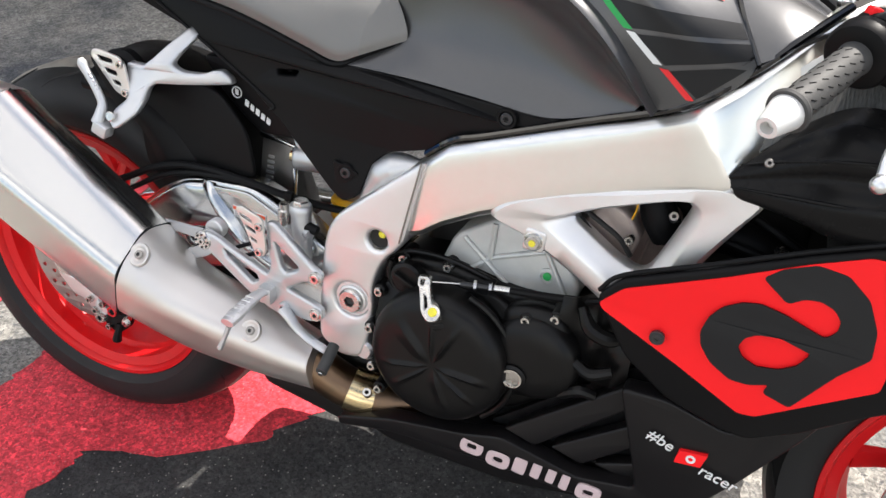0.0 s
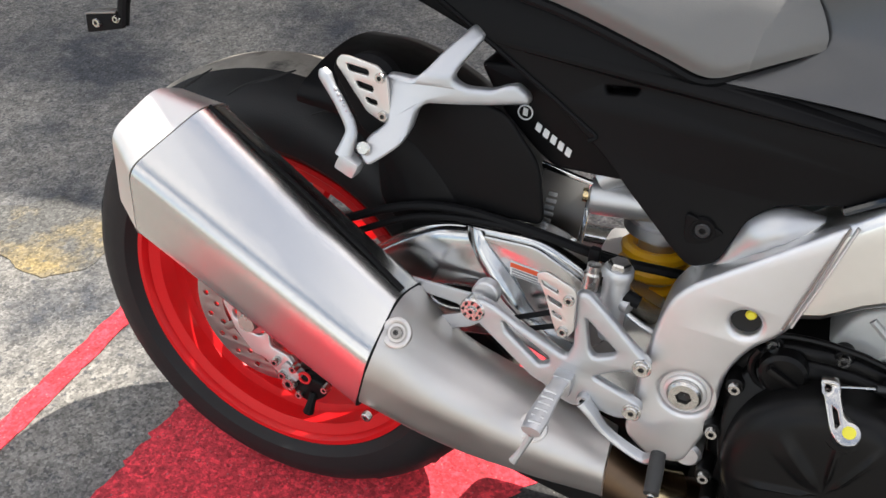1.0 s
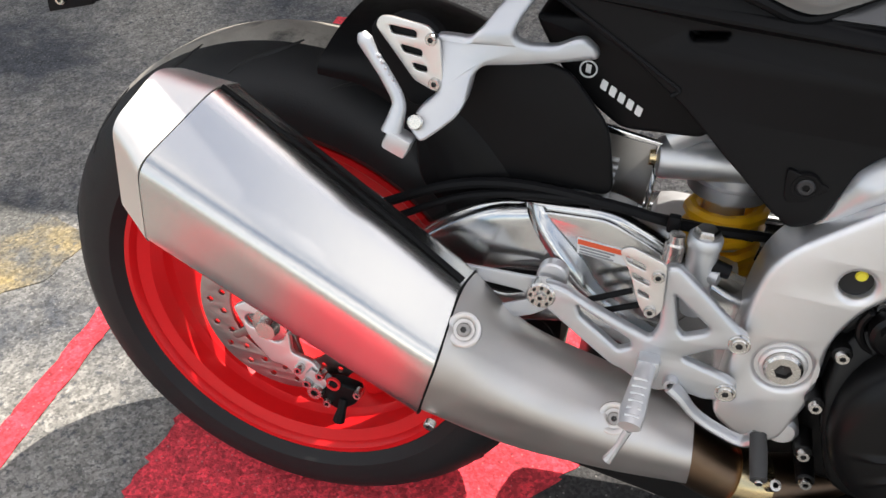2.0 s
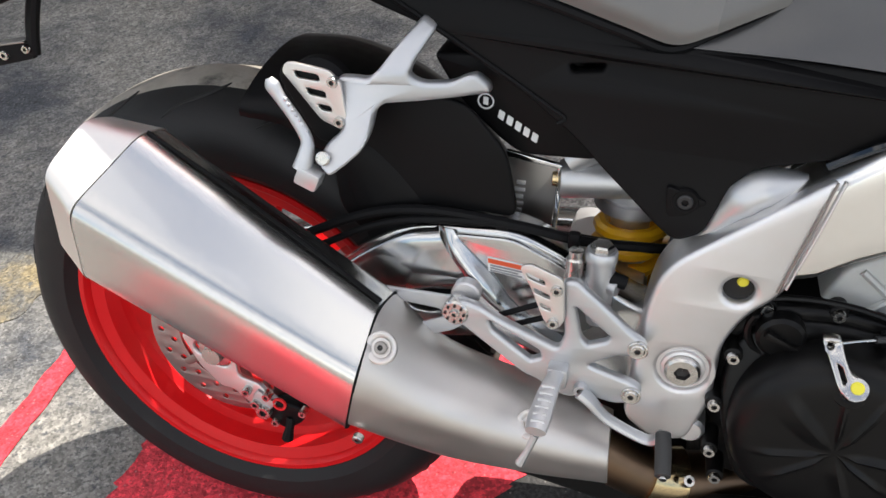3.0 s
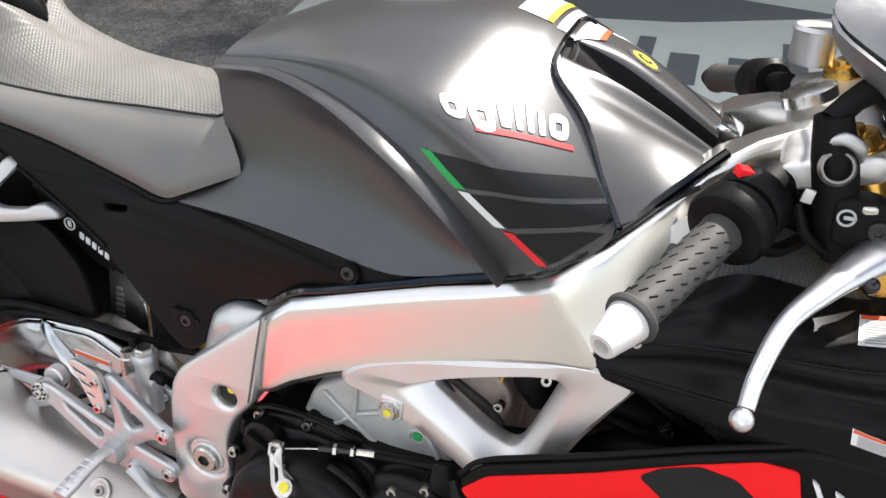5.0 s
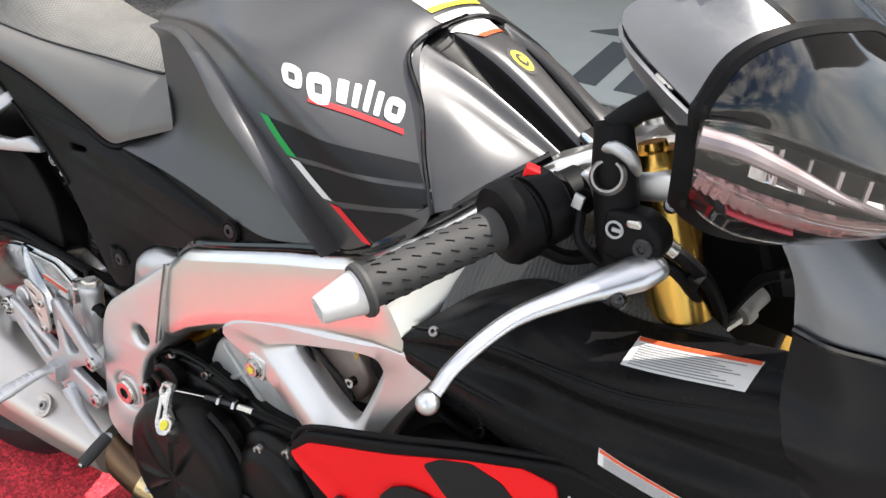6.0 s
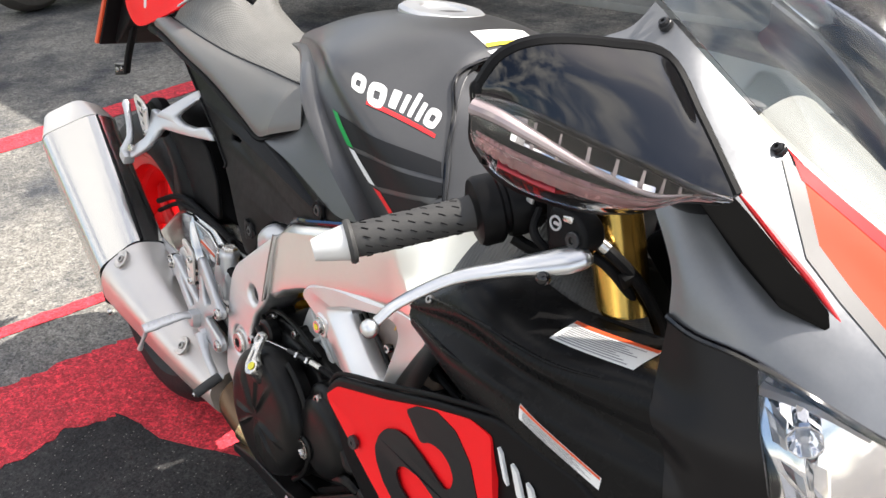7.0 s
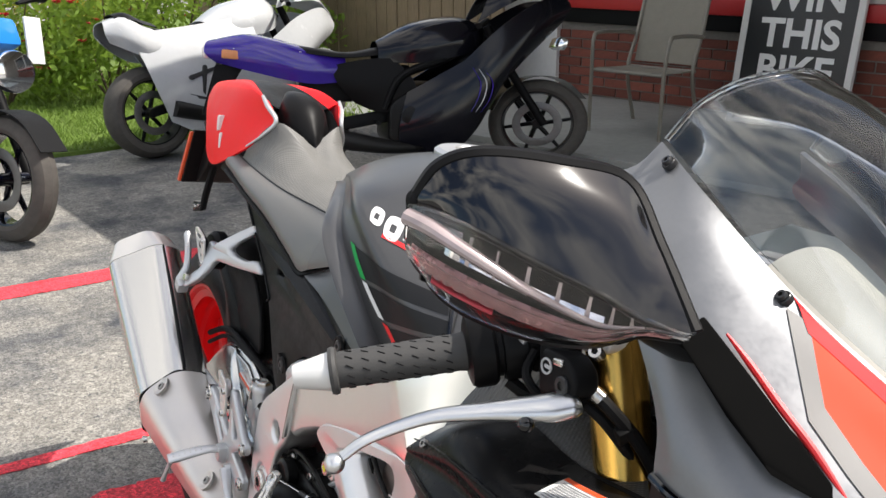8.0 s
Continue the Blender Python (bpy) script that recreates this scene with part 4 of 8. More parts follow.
for z0, x0, mat, nm in ((0.923, 0.828, GREEN, "green_stripe"), (0.891, 0.862, WHITE, "white_stripe"), (0.8575, 0.900, RED_PRINT, "red_stripe")):
    dx, dz = 0.0315, -0.030
    flat_print([(x0, z0), (x0 + 0.009, z0 - 0.001), (x0 + dx + 0.009, z0 + dz - 0.0005), (x0 + dx, z0 + dz)], tank_tree, mat, tank, nm, 3, 6, lift=0.0010)
flat_print([(0.838, 0.921), (0.966, 0.906), (0.976, 0.893), (0.868, 0.8935)], tank_tree, BAND, tank, "dark_band", 14, 5)
flat_print([(0.872, 0.8885), (0.979, 0.889), (0.990, 0.876), (0.905, 0.8605)], tank_tree, BAND, tank, "dark_band", 14, 5)
flat_print([(0.910, 0.855), (0.965, 0.866), (0.982, 0.866), (0.942, 0.8295)], tank_tree, BAND, tank, "dark_band", 12, 5)
brand = [(0.000, 0.013, 0.0), (0.0145, 0.013, -0.005), (0.029, 0.007, 0.0), (0.0385, 0.005, 0.003), (0.0465, 0.0045, 0.005), (0.0535, 0.0045, 0.003), (0.0615, 0.013, 0.0)]
foot_of = lambda s, up: ((0.846 - 0.014 * up) + (0.096 + 0.008 * up) * s, (0.951 + 0.014 * up) - (0.023 - 0.002 * up) * s)
for s0, s1, low_end, high_end in ((0.0, 0.17, 0.0, 1.0), (0.20, 0.38, -0.35, 1.0), (0.42, 0.50, 0.0, 1.0), (0.54, 0.59, 0.0, 1.0), (0.63, 0.68, 0.0, 1.3), (0.72, 0.77, 0.0, 1.0), (0.80, 0.96, 0.0, 1.0)):
    round_one = s1 - s0 > 0.15
    flat_print([foot_of(s0, high_end), foot_of(s1, high_end), foot_of(s1, low_end), foot_of(s0, low_end)], tank_tree, WHITE, tank, "brand_block", 9, 9, lift=0.0009, round_off=0.7 if round_one else 0.2, ring=round_one)
flat_print([(0.868, 0.9440), (0.942, 0.9268), (0.944, 0.9235), (0.870, 0.9405)], tank_tree, RED_PRINT, tank, "brand_underline", 10, 2, lift=0.0009)


def top_print(corners, tree, mat, parent, name, n=5, m=5, lift=0.0008, label=""):
    return part(name, draped([(x, y, 1.1) for x, y in corners], tree, n, m, (0, 0, -1), lift), mat, parent, label)


top_print([(0.855, -0.036), (0.888, -0.037), (0.888, 0.046), (0.855, 0.046)], tank_tree, WHITE, tank, "paper_tag", 5, 8, label="white paper tag with a yellow rule")
top_print([(0.882, -0.036), (0.8885, -0.037), (0.8885, 0.046), (0.882, 0.046)], tank_tree, YELLOW_PRINT, tank, "tag_rule", 2, 8, 0.0014)
top_print([(0.893, -0.040), (0.9015, -0.036), (0.9015, 0.044), (0.893, 0.044)], tank_tree, WHITE, tank, "paper_tag", 2, 8)
top_print([(0.909, -0.034), (0.934, -0.014), (0.932, 0.030), (0.909, 0.032)], airbox_tree, WHITE, airbox, "paper_tag", 5, 8, 0.0012, "white paper tag with an orange rule")
top_print([(0.9285, -0.0185), (0.934, -0.014), (0.932, 0.030), (0.927, 0.030)], airbox_tree, ORANGE, airbox, "tag_rule", 2, 5, 0.0018)
def round_print(cx, cy, r, mat, name, lift, label=""):
    ring = [(cx + r * 1.25 * math.cos(a), cy + r * math.sin(a)) for a in (0.785, 2.356, 3.927, 5.498)]
    bm = draped([(x, y, 1.1) for x, y in ring], airbox_tree, 8, 8, (0, 0, -1), lift)
    mid_at = sum((v.co for v in bm.verts), Vector()) / len(bm.verts)
    for v in bm.verts:          # round the corners off
        d = Vector(((v.co.x - mid_at.x) / 1.25, v.co.y - mid_at.y))
        far_off = d.length / (r * 0.707)
        if far_off > 1.0:
            v.co = mid_at.lerp(v.co, 1.0 / far_off)
    return part(name, bm, mat, airbox, label)


round_print(0.970, -0.002, 0.0185, INK, "badge", 0.0008, "round black and yellow badge sticker")
round_print(0.970, -0.002, 0.0140, YELLOW_PRINT, "badge_ring", 0.0013)
round_print(0.970, -0.002, 0.0085, INK, "badge_centre", 0.0018)
round_print(0.970, -0.002, 0.0045, YELLOW_PRINT, "badge_mark", 0.0023)
part("filler_cap", lathe([(0.055, -0.006), (0.055, 0.004), (0.050, 0.008), (0.030, 0.009), (0.028, 0.006), (0.0, 0.006)], (0.757, 0, 1.006), (0, 0, 1), 40), PAINTED_ALU, tank, "round silver filler cap")
part("tank_edge_strip", tube([(0.632, -0.128, 0.682), (0.672, -0.140, 0.714), (0.716, -0.144, 0.731), (0.83, -0.154, 0.777), (0.93, -0.168, 0.819), (0.985, -0.156, 0.860), (1.03, -0.126, 0.902), (1.062, -0.100, 0.930)], 0.0045, 8, 6), GLOSS, tank, "black rubber edge strip")

# -- frame --
def beam_ring(x, zb, zt, yo, yi, lean=0.0, slope=0.010):
    return [Vector(q) for q in ((x, yo + slope, zt), (x, yo, zt - 0.010), (x + lean, yo, zb + 0.010), (x + lean, yo + 0.008, zb), (x + lean, yi, zb), (x, yi, zt))]


beam_stations = [(0.598, 0.556, 0.648, -0.140, -0.09), (0.622, 0.568, 0.668, -0.150, -0.09), (0.642, 0.578, 0.684, -0.155, -0.09), (0.671, 0.600, 0.709, -0.156, -0.09), (0.716, 0.626, 0.726, -0.158, -0.09), (0.770, 0.652, 0.748, -0.162, -0.09), (0.830, 0.682, 0.772, -0.167, -0.09), (0.880, 0.705, 0.791, -0.173, -0.09, 0.008), (0.930, 0.728, 0.813, -0.182, -0.085, 0.026), (0.946, 0.737, 0.822, -0.187, -0.08, 0.046), (0.953, 0.741, 0.828, -0.186, -0.08, 0.046), (0.985, 0.757, 0.853, -0.170, -0.07, 0.032), (1.015, 0.772, 0.882, -0.146, -0.06, 0.020), (1.051, 0.792, 0.919, -0.112, -0.05, 0.010), (1.085, 0.815, 0.937, -0.085, -0.04), (1.12, 0.84, 0.947, -0.06, -0.02)]
frame_beam = part("frame", facet_loft([beam_ring(*s) for s in beam_stations], 0.004, 2), ALU, bike, "brushed aluminium twin-spar frame", 20)
part("far_beam", bent(facet_loft([beam_ring(*s) for s in beam_stations], 0.007, 2), lambda p: Vector((p.x, -p.y, p.z))), ALU, frame_beam)
part("pivot_plate", slab([(0.642, 0.684), (0.636, 0.640), (0.622, 0.566), (0.613, 0.550), (0.592, 0.527), (0.578, 0.490), (0.579, 0.453), (0.580, 0.419), (0.565, 0.358), (0.528, 0.352), (0.495, 0.376), (0.497, 0.469), (0.500, 0.520), (0.506, 0.553), (0.520, 0.578)], -0.155, -0.095, [ring_of(0.581, 0.555, 0.0145, 24), ring_of(0.546, 0.452, 0.026, 28)], r=0.014, bevel=0.006, hole_r=0), CAST, frame_beam, "cast aluminium pivot plate")
part("plate_shoulder", tube([(0.540, -0.120, 0.590), (0.570, -0.118, 0.636), (0.590, -0.118, 0.650), (0.622, -0.120, 0.660)], [0.008, 0.025, 0.024, 0.010], 20, 6, flat=0.8), PAINTED_ALU, frame_beam)
part("weld_rib", tube([(0.638, -0.1560, 0.680), (0.628, -0.1572, 0.630), (0.614, -0.1565, 0.562)], 0.0012, 8, 5), PLATE, frame_beam)
part("weld_edge", tube([(0.644, -0.1555, 0.682), (0.634, -0.1568, 0.632), (0.620, -0.1562, 0.568)], 0.0030, 8, 5, flat=0.5), CAST, frame_beam)
def brace_swell(p):
    """The brace stands further out towards the steering head."""
    return Vector((p.x, p.y - 0.105 * max(0.0, p.x - 0.79), p.z))


def pocket_frame(stations):
    """A closed casting round an opening: outer edge, edge of the pocket and edge of the opening at each station."""
    loops = []
    for loop in zip(*stations):
        fine = [Vector(a).lerp(Vector(b), k / 4) for a, b in zip(loop, loop[1:] + loop[:1]) for k in range(4)]
        for _ in range(2):
            fine = [(fine[i - 1] + 2 * fine[i] + fine[(i + 1) % len(fine)]) / 4 for i in range(len(fine))]
        loops.append(fine)
    rings = []
    for o, p, h in zip(*loops):
        lip = o.lerp(p, min(0.45, 0.008 / max(0.001, (p - o).length)))
        rings.append([Vector((q.x, y, q.y)) for q, y in ((o, -0.124), (o, -0.156), (o.lerp(lip, 0.3), -0.1600), (lip, -0.1650), (p, -0.1655), (p.lerp(h, 0.20), -0.1640), (p.lerp(h, 0.92), -0.1485), (h, -0.1450), (h, -0.128))])
    bm = skin(rings + rings[:1], True, False)
    bmesh.ops.remove_doubles(bm, verts=bm.verts, dist=0.00001)
    bmesh.ops.recalc_face_normals(bm, faces=bm.faces)
    return bm


BRACE = [((0.728, 0.637), (0.794, 0.649), (0.833, 0.662)), ((0.748, 0.660), (0.816, 0.662), (0.848, 0.671)), ((0.806, 0.686), (0.850, 0.682), (0.870, 0.681)), ((0.868, 0.710), (0.885, 0.697), (0.895, 0.692)), ((0.930, 0.732), (0.938, 0.719), (0.938, 0.711)), ((0.978, 0.750), (0.966, 0.726), (0.955, 0.718)), ((1.042, 0.750), (0.977, 0.716), (0.963, 0.711)), ((1.020, 0.714), (0.976, 0.700), (0.960, 0.700)), ((0.993, 0.667), (0.964, 0.662), (0.947, 0.662)), ((0.970, 0.617), (0.950, 0.615), (0.932, 0.624)), ((0.950, 0.572), (0.934, 0.588), (0.925, 0.616)), ((0.895, 0.562), (0.903, 0.588), (0.916, 0.614)), ((0.862, 0.582), (0.878, 0.603), (0.892, 0.622)), ((0.812, 0.606), (0.830, 0.628), (0.856, 0.644)), ((0.768, 0.626), (0.802, 0.642), (0.838, 0.655))]
part("engine_brace", bent(pocket_frame(BRACE), brace_swell), CAST, frame_beam, "cast triangular engine brace", 40)
part("pivot_recess", lathe([(0.026, 0.0), (0.026, -0.016), (0.010, -0.017)], (0.546, -0.150, 0.452), n=28), CAST, frame_beam)
piv = part("pivot_nut", lathe([(0.0225, -0.016), (0.0225, -0.002), (0.0215, 0.001), (0.0185, 0.002), (0.0175, 0.001)], (0.546, -0.152, 0.452), n=28), CAST, frame_beam, "large swingarm pivot nut")
bolt(piv, (0.546, -0.1540, 0.452), 0.0178, 0.007, mat=BOLT)
part("hole_back", lathe([(0.0175, 0.0), (0.0175, 0.0005), (0.0, 0.0005)], (0.581, -0.1440, 0.555), n=24), DARK, frame_beam)
part("hole_stud", lathe([(0.0055, -0.04), (0.0055, -0.022), (0.004, -0.020), (0.0, -0.020)], (0.584, -0.1665, 0.561), n=16), YELLOW_DOT, frame_beam, "yellow-marked stud")
part("brace_boss", slab([(0.781, 0.609), (0.808, 0.609), (0.810, 0.636), (0.783, 0.638)], -0.169, -0.158, r=0.006, bevel=0.002), CAST, frame_beam)
mb = bolt(frame_beam, (0.7945, -0.168, 0.6225), 0.0095, 0.007, washer=0.012)
part("paint_dot", lathe([(0.0045, 0.005), (0.0, 0.0055)], (0.7945, -0.1705, 0.6225), n=12), YELLOW_DOT, mb)
part("frame_tag", slab([(1.018, 0.858), (1.050, 0.890), (1.062, 0.880), (1.035, 0.842)], -0.1335, -0.132, r=0.001, bevel=0.0002), WHITE, frame_beam, "small white data sticker")

# -- engine --
engine = part("engine", slab([(0.580, 0.500), (0.612, 0.533), (0.680, 0.540), (0.770, 0.524), (0.86, 0.530), (0.925, 0.535), (0.935, 0.47), (0.865, 0.41), (0.80, 0.345), (0.70, 0.30), (0.60, 0.305), (0.578, 0.40)], -0.134, 0.15, r=0.02, bevel=0.010), ENGINE, bike, "black painted engine cases")


def dome(at, prof, ridge, count, r0, r1, n=72):
    """A round cover with raised ridges running out from its middle."""
    bm = lathe(prof, at, n=n)
    for v in bm.verts:
        d = Vector((v.co.x - at[0], v.co.z - at[2]))
        if r0 < d.length < r1 and v.co.y < at[1] - 0.01:
            a = math.atan2(d.y, d.x) + 0.25
            a += 0.22 * math.sin(3 * a + 1.0)
            w = abs(((a * count / (2 * math.pi)) % 1) - 0.5) * 2
            f = (d.length - r0) / (r1 - r0)
            v.co.y -= ridge * min(1.0, 4 * (1 - f)) * max(0.0, 1 - w * (1.1 + 3.4 * f))
    return bm


cl_prof = [(0.097, -0.01), (0.097, 0.018), (0.093, 0.028), (0.086, 0.034), (0.076, 0.037), (0.066, 0.0385), (0.056, 0.0395), (0.047, 0.040), (0.038, 0.0405), (0.029, 0.041), (0.020, 0.0412), (0.011, 0.0415), (0.0, 0.0415)]
clutch = part("clutch_cover", dome((0.692, -0.162, 0.424), cl_prof, 0.0046, 8, 0.012, 0.074, 160), ENGINE, engine, "black clutch cover with a raised star", 45)
gen = part("pump_cover", slab([(0.765, 0.515), (0.800, 0.528), (0.845, 0.525), (0.860, 0.490), (0.852, 0.430), (0.820, 0.390), (0.775, 0.380)], -0.164, -0.13, r=0.03, bevel=0.012), ENGINE, engine)
part("pump_dome", lathe([(0.062, -0.02), (0.061, 0.004), (0.055, 0.014), (0.044, 0.019), (0.026, 0.021), (0.0, 0.0215)], (0.815, -0.158, 0.455), n=48), ENGINE, gen, sharp=50)
def arc_bar(cx, cz, r, a0, a1, y):
    return [(cx + r * math.cos(radians(a0 + (a1 - a0) * k / 8)), y, cz + r * math.sin(radians(a0 + (a1 - a0) * k / 8))) for k in range(9)]


part("cover_ridge", tube(arc_bar(0.692, 0.424, 0.104, -50, 72, -0.172), 0.0045, 8, 3), ENGINE, engine)
part("cover_ridge", tube(arc_bar(0.628, 0.512, 0.030, 150, 330, -0.146), 0.0040, 8, 3), ENGINE, engine)
for q in ([(0.865, -0.160, 0.548), (0.880, -0.170, 0.528), (0.905, -0.170, 0.520), (0.925, -0.160, 0.525)], [(0.868, -0.165, 0.470), (0.890, -0.168, 0.462), (0.915, -0.162, 0.470)], [(0.855, -0.165, 0.415), (0.880, -0.165, 0.430), (0.90, -0.160, 0.425)]):
    part("cast_fold", tube(q, [0.007, 0.009, 0.007] if len(q) == 3 else [0.006, 0.010, 0.010, 0.006], 10, 4), ENGINE, engine)
part("cast_apron", patch([[(0.838 + 0.016 * i, -0.150 - 0.006 * math.sin(1.9 * i + 0.8 * j) - 0.004 * math.sin(1.3 * j - 0.7 * i), 0.550 - 0.022 * j + 0.004 * i) for i in range(7)] for j in range(7)], 3, 3, 0.003), ENGINE, engine, "folded black engine casting")
part("cover_lip", tube([(0.582, -0.134, 0.515), (0.615, -0.134, 0.541), (0.677, -0.134, 0.546), (0.745, -0.134, 0.532)], 0.0035, 8, 4), ENGINE, engine)
part("sealing_rim", bent(slab([(0.588, 0.490), (0.620, 0.520), (0.680, 0.527), (0.762, 0.515), (0.80, 0.48), (0.805, 0.42), (0.775, 0.35), (0.70, 0.315), (0.620, 0.325), (0.586, 0.42)], -0.168, -0.13, r=0.03, bevel=0.005), lambda p: Vector((p.x, p.y + 0.28 * max(0.0, p.z - 0.42), p.z))), ENGINE, engine)
plug = part("filler_plug", lathe([(0.018, 0), (0.018, 0.010), (0.014, 0.012), (0.012, 0.009), (0.0, 0.009)], (0.796, -0.172, 0.430), n=28), ENGINE, engine, "round black sight plug with a steel ring")
part("plug_ring", lathe([(0.0125, 0.0105), (0.0135, 0.0135), (0.0115, 0.0135), (0.0105, 0.0105)], (0.796, -0.172, 0.430), n=28), BOLT, plug)
cap = part("oil_cap", lathe([(0.023, -0.004), (0.023, 0.010), (0.019, 0.013), (0.0, 0.013)], (0.628, -0.146, 0.512), n=28), ENGINE, engine, "round black oil filler cap")
part("cap_grip", block((0.034, 0.010, 0.007), (0.628, -0.161, 0.512), 0.002, (0, 25, 0)), ENGINE, cap)
for x, y, z in ((0.613, -0.133, 0.529), (0.677, -0.132, 0.534), (0.590, -0.156, 0.482), (0.799, -0.164, 0.510), (0.834, -0.156, 0.519), (0.600, -0.164, 0.327), (0.588, -0.164, 0.363), (0.582, -0.164, 0.425)):
    part("boss", lathe([(0.010, -0.03), (0.009, 0.0), (0.008, 0.001)], (x, y, z), n=16), ENGINE, engine)
    bolt(engine, (x, y - 0.001, z), 0.0065, 0.006)
head_cast = part("cylinder_head", slab([(0.655, 0.520), (0.675, 0.575), (0.730, 0.612), (0.820, 0.590), (0.850, 0.545), (0.845, 0.505), (0.67, 0.505)], -0.116, 0.10, r=0.012, bevel=0.006), ENGINE_GREY, engine, "grey cast cylinder head")
for p, q in (((0.690, 0.575), (0.765, 0.515)), ((0.730, 0.605), (0.728, 0.555)), ((0.728, 0.555), (0.80, 0.585)), ((0.80, 0.585), (0.832, 0.530)), ((0.728, 0.555), (0.700, 0.530))):
    part("casting_rib", tube([(p[0], -0.116, p[1]), (q[0], -0.118, q[1])], 0.0040, 8, 3), ENGINE_GREY, head_cast)
part("drain_boss", lathe([(0.0075, -0.004), (0.0115, -0.002), (0.0115, 0.002), (0.0085, 0.003), (0.0080, 0.000)], (0.806, -0.117, 0.551), n=20), ENGINE_GREY, head_cast)
part("drain_dot", lathe([(0.0055, 0), (0.0055, 0.002), (0.003, 0.003), (0.0, 0.003)], (0.806, -0.117, 0.551), n=16), GREEN, head_cast)
second = part("front_cylinder", slab([(0.83, 0.56), (0.84, 0.66), (0.90, 0.69), (0.95, 0.66), (0.94, 0.58)], -0.088, 0.09, r=0.012, bevel=0.008), HEAD_DARK, engine, "dull front cylinder behind the brace")
for k in range(4):
    part("casting_rib", tube([(0.845 + 0.022 * k, -0.089, 0.585), (0.858 + 0.022 * k, -0.090, 0.665)], 0.0025, 8, 2), HEAD_DARK, second)
for q in ([(0.838, -0.138, 0.655), (0.856, -0.141, 0.640), (0.880, -0.141, 0.625), (0.905, -0.138, 0.610)], [(0.842, -0.138, 0.665), (0.866, -0.142, 0.655), (0.890, -0.141, 0.640), (0.905, -0.138, 0.62)]):
    part("coolant_pipe", tube(q, 0.0032, 10, 5), DARK, engine)
part("cam_cover", slab([(0.848, 0.596), (0.838, 0.640), (0.862, 0.676), (0.892, 0.666), (0.912, 0.636), (0.900, 0.600)], -0.122, -0.085, r=0.012, bevel=0.006), HEAD_DARK, engine)
bolt(engine, (0.900, -0.137, 0.640), 0.006, 0.004, mat=BOLT)
part("intake_rubber", tube([(0.915, -0.10, 0.690), (0.925, -0.105, 0.665), (0.938, -0.10, 0.64)], [0.020, 0.022, 0.020], 16, 4), DULL, engine)
bolt(engine, (0.943, -0.125, 0.676), 0.006, 0.006, (0, -0.8, 0.6))
part("plug_wire", tube([(0.899, -0.122, 0.692), (0.900, -0.126, 0.676), (0.897, -0.128, 0.662)], 0.0011, 6, 4), YELLOW, engine, "thin yellow wire")
arm = part("clutch_arm", bent(slab([(0.655, 0.540), (0.672, 0.543), (0.677, 0.530), (0.684, 0.518), (0.697, 0.514), (0.700, 0.503), (0.687, 0.499), (0.675, 0.506), (0.664, 0.526)], -0.006, 0.004, [ring_of(0.664, 0.535, 0.0032, 10), [(0.671, 0.524), (0.676, 0.522), (0.683, 0.510), (0.678, 0.510)]], r=0.005, bevel=0.002, hole_r=0), lambda p: Vector((p.x, p.y - 0.180 - 0.85 * max(0.0, 0.538 - p.z), p.z))), BOLT, engine, "zinc clutch lever arm")
part("arm_pivot", lathe([(0.0115, -0.040), (0.0115, 0.0), (0.010, 0.004), (0.0, 0.005)], (0.690, -0.207, 0.507), (0, -0.75, 0.66), 20), BOLT, arm)
part("paint_dot", lathe([(0.006, 0.0), (0.0, 0.0005)], (0.690, -0.2108, 0.5112), (0, -0.75, 0.66), 12), YELLOW_DOT, arm)
part("pivot_boss", lathe([(0.020, -0.03), (0.018, 0.0), (0.014, 0.003), (0.012, 0.003)], (0.690, -0.193, 0.496), (0, -0.75, 0.66), 24), ENGINE, arm)
cable = part("clutch_cable", tube([(0.666, -0.184, 0.535), (0.695, -0.168, 0.533), (0.720, -0.157, 0.532)], 0.0012, 6, 3), BOLT, engine, "clutch cable in a black sleeve")
part("cable_adjuster", tube([(0.706, -0.162, 0.532), (0.735, -0.153, 0.532), (0.758, -0.148, 0.533)], 0.0036, 10, 3), BLACK_BOLT, cable)
for x, y, z in ((0.722, -0.1568, 0.532), (0.741, -0.1515, 0.5323)):
    part("lock_nut", lathe([(0.0036, 0.0), (0.0072, 0.0003), (0.0072, 0.0042), (0.0036, 0.0045)], (x, y, z), (0.96, 0.26, 0.02), 6), BOLT, cable)
part("adjuster_sleeve", tube([(0.748, -0.150, 0.5325), (0.770, -0.145, 0.533)], 0.0044, 10, 2), BOLT, cable)
part("cable_sleeve", tube([(0.768, -0.1455, 0.533), (0.83, -0.142, 0.540), (0.885, -0.140, 0.553), (0.96, -0.12, 0.585)], 0.0050, 8, 5), DULL, cable)
part("cable_bracket", slab([(0.712, 0.534), (0.745, 0.540), (0.742, 0.520), (0.716, 0.518)], -0.152, -0.146, r=0.004, bevel=0.001), DULL, cable)
part("engine_core", slab([(0.58, 0.36), (0.60, 0.50), (0.66, 0.62), (0.70, 0.70), (0.95, 0.78), (1.08, 0.82), (1.10, 0.55), (0.98, 0.40), (0.85, 0.34)], -0.070, 0.10, r=0.03, bevel=0.01), DARK, engine)
part("water_hose", tube([(0.96, -0.10, 0.64), (1.00, -0.115, 0.665), (1.05, -0.115, 0.655), (1.09, -0.10, 0.62)], 0.022, 14, 5), DULL, engine, "black rubber water hose")
part("water_hose", tube([(0.985, -0.13, 0.60), (1.02, -0.14, 0.635), (1.07, -0.14, 0.64), (1.12, -0.12, 0.61)], 0.016, 12, 5), DULL, engine)
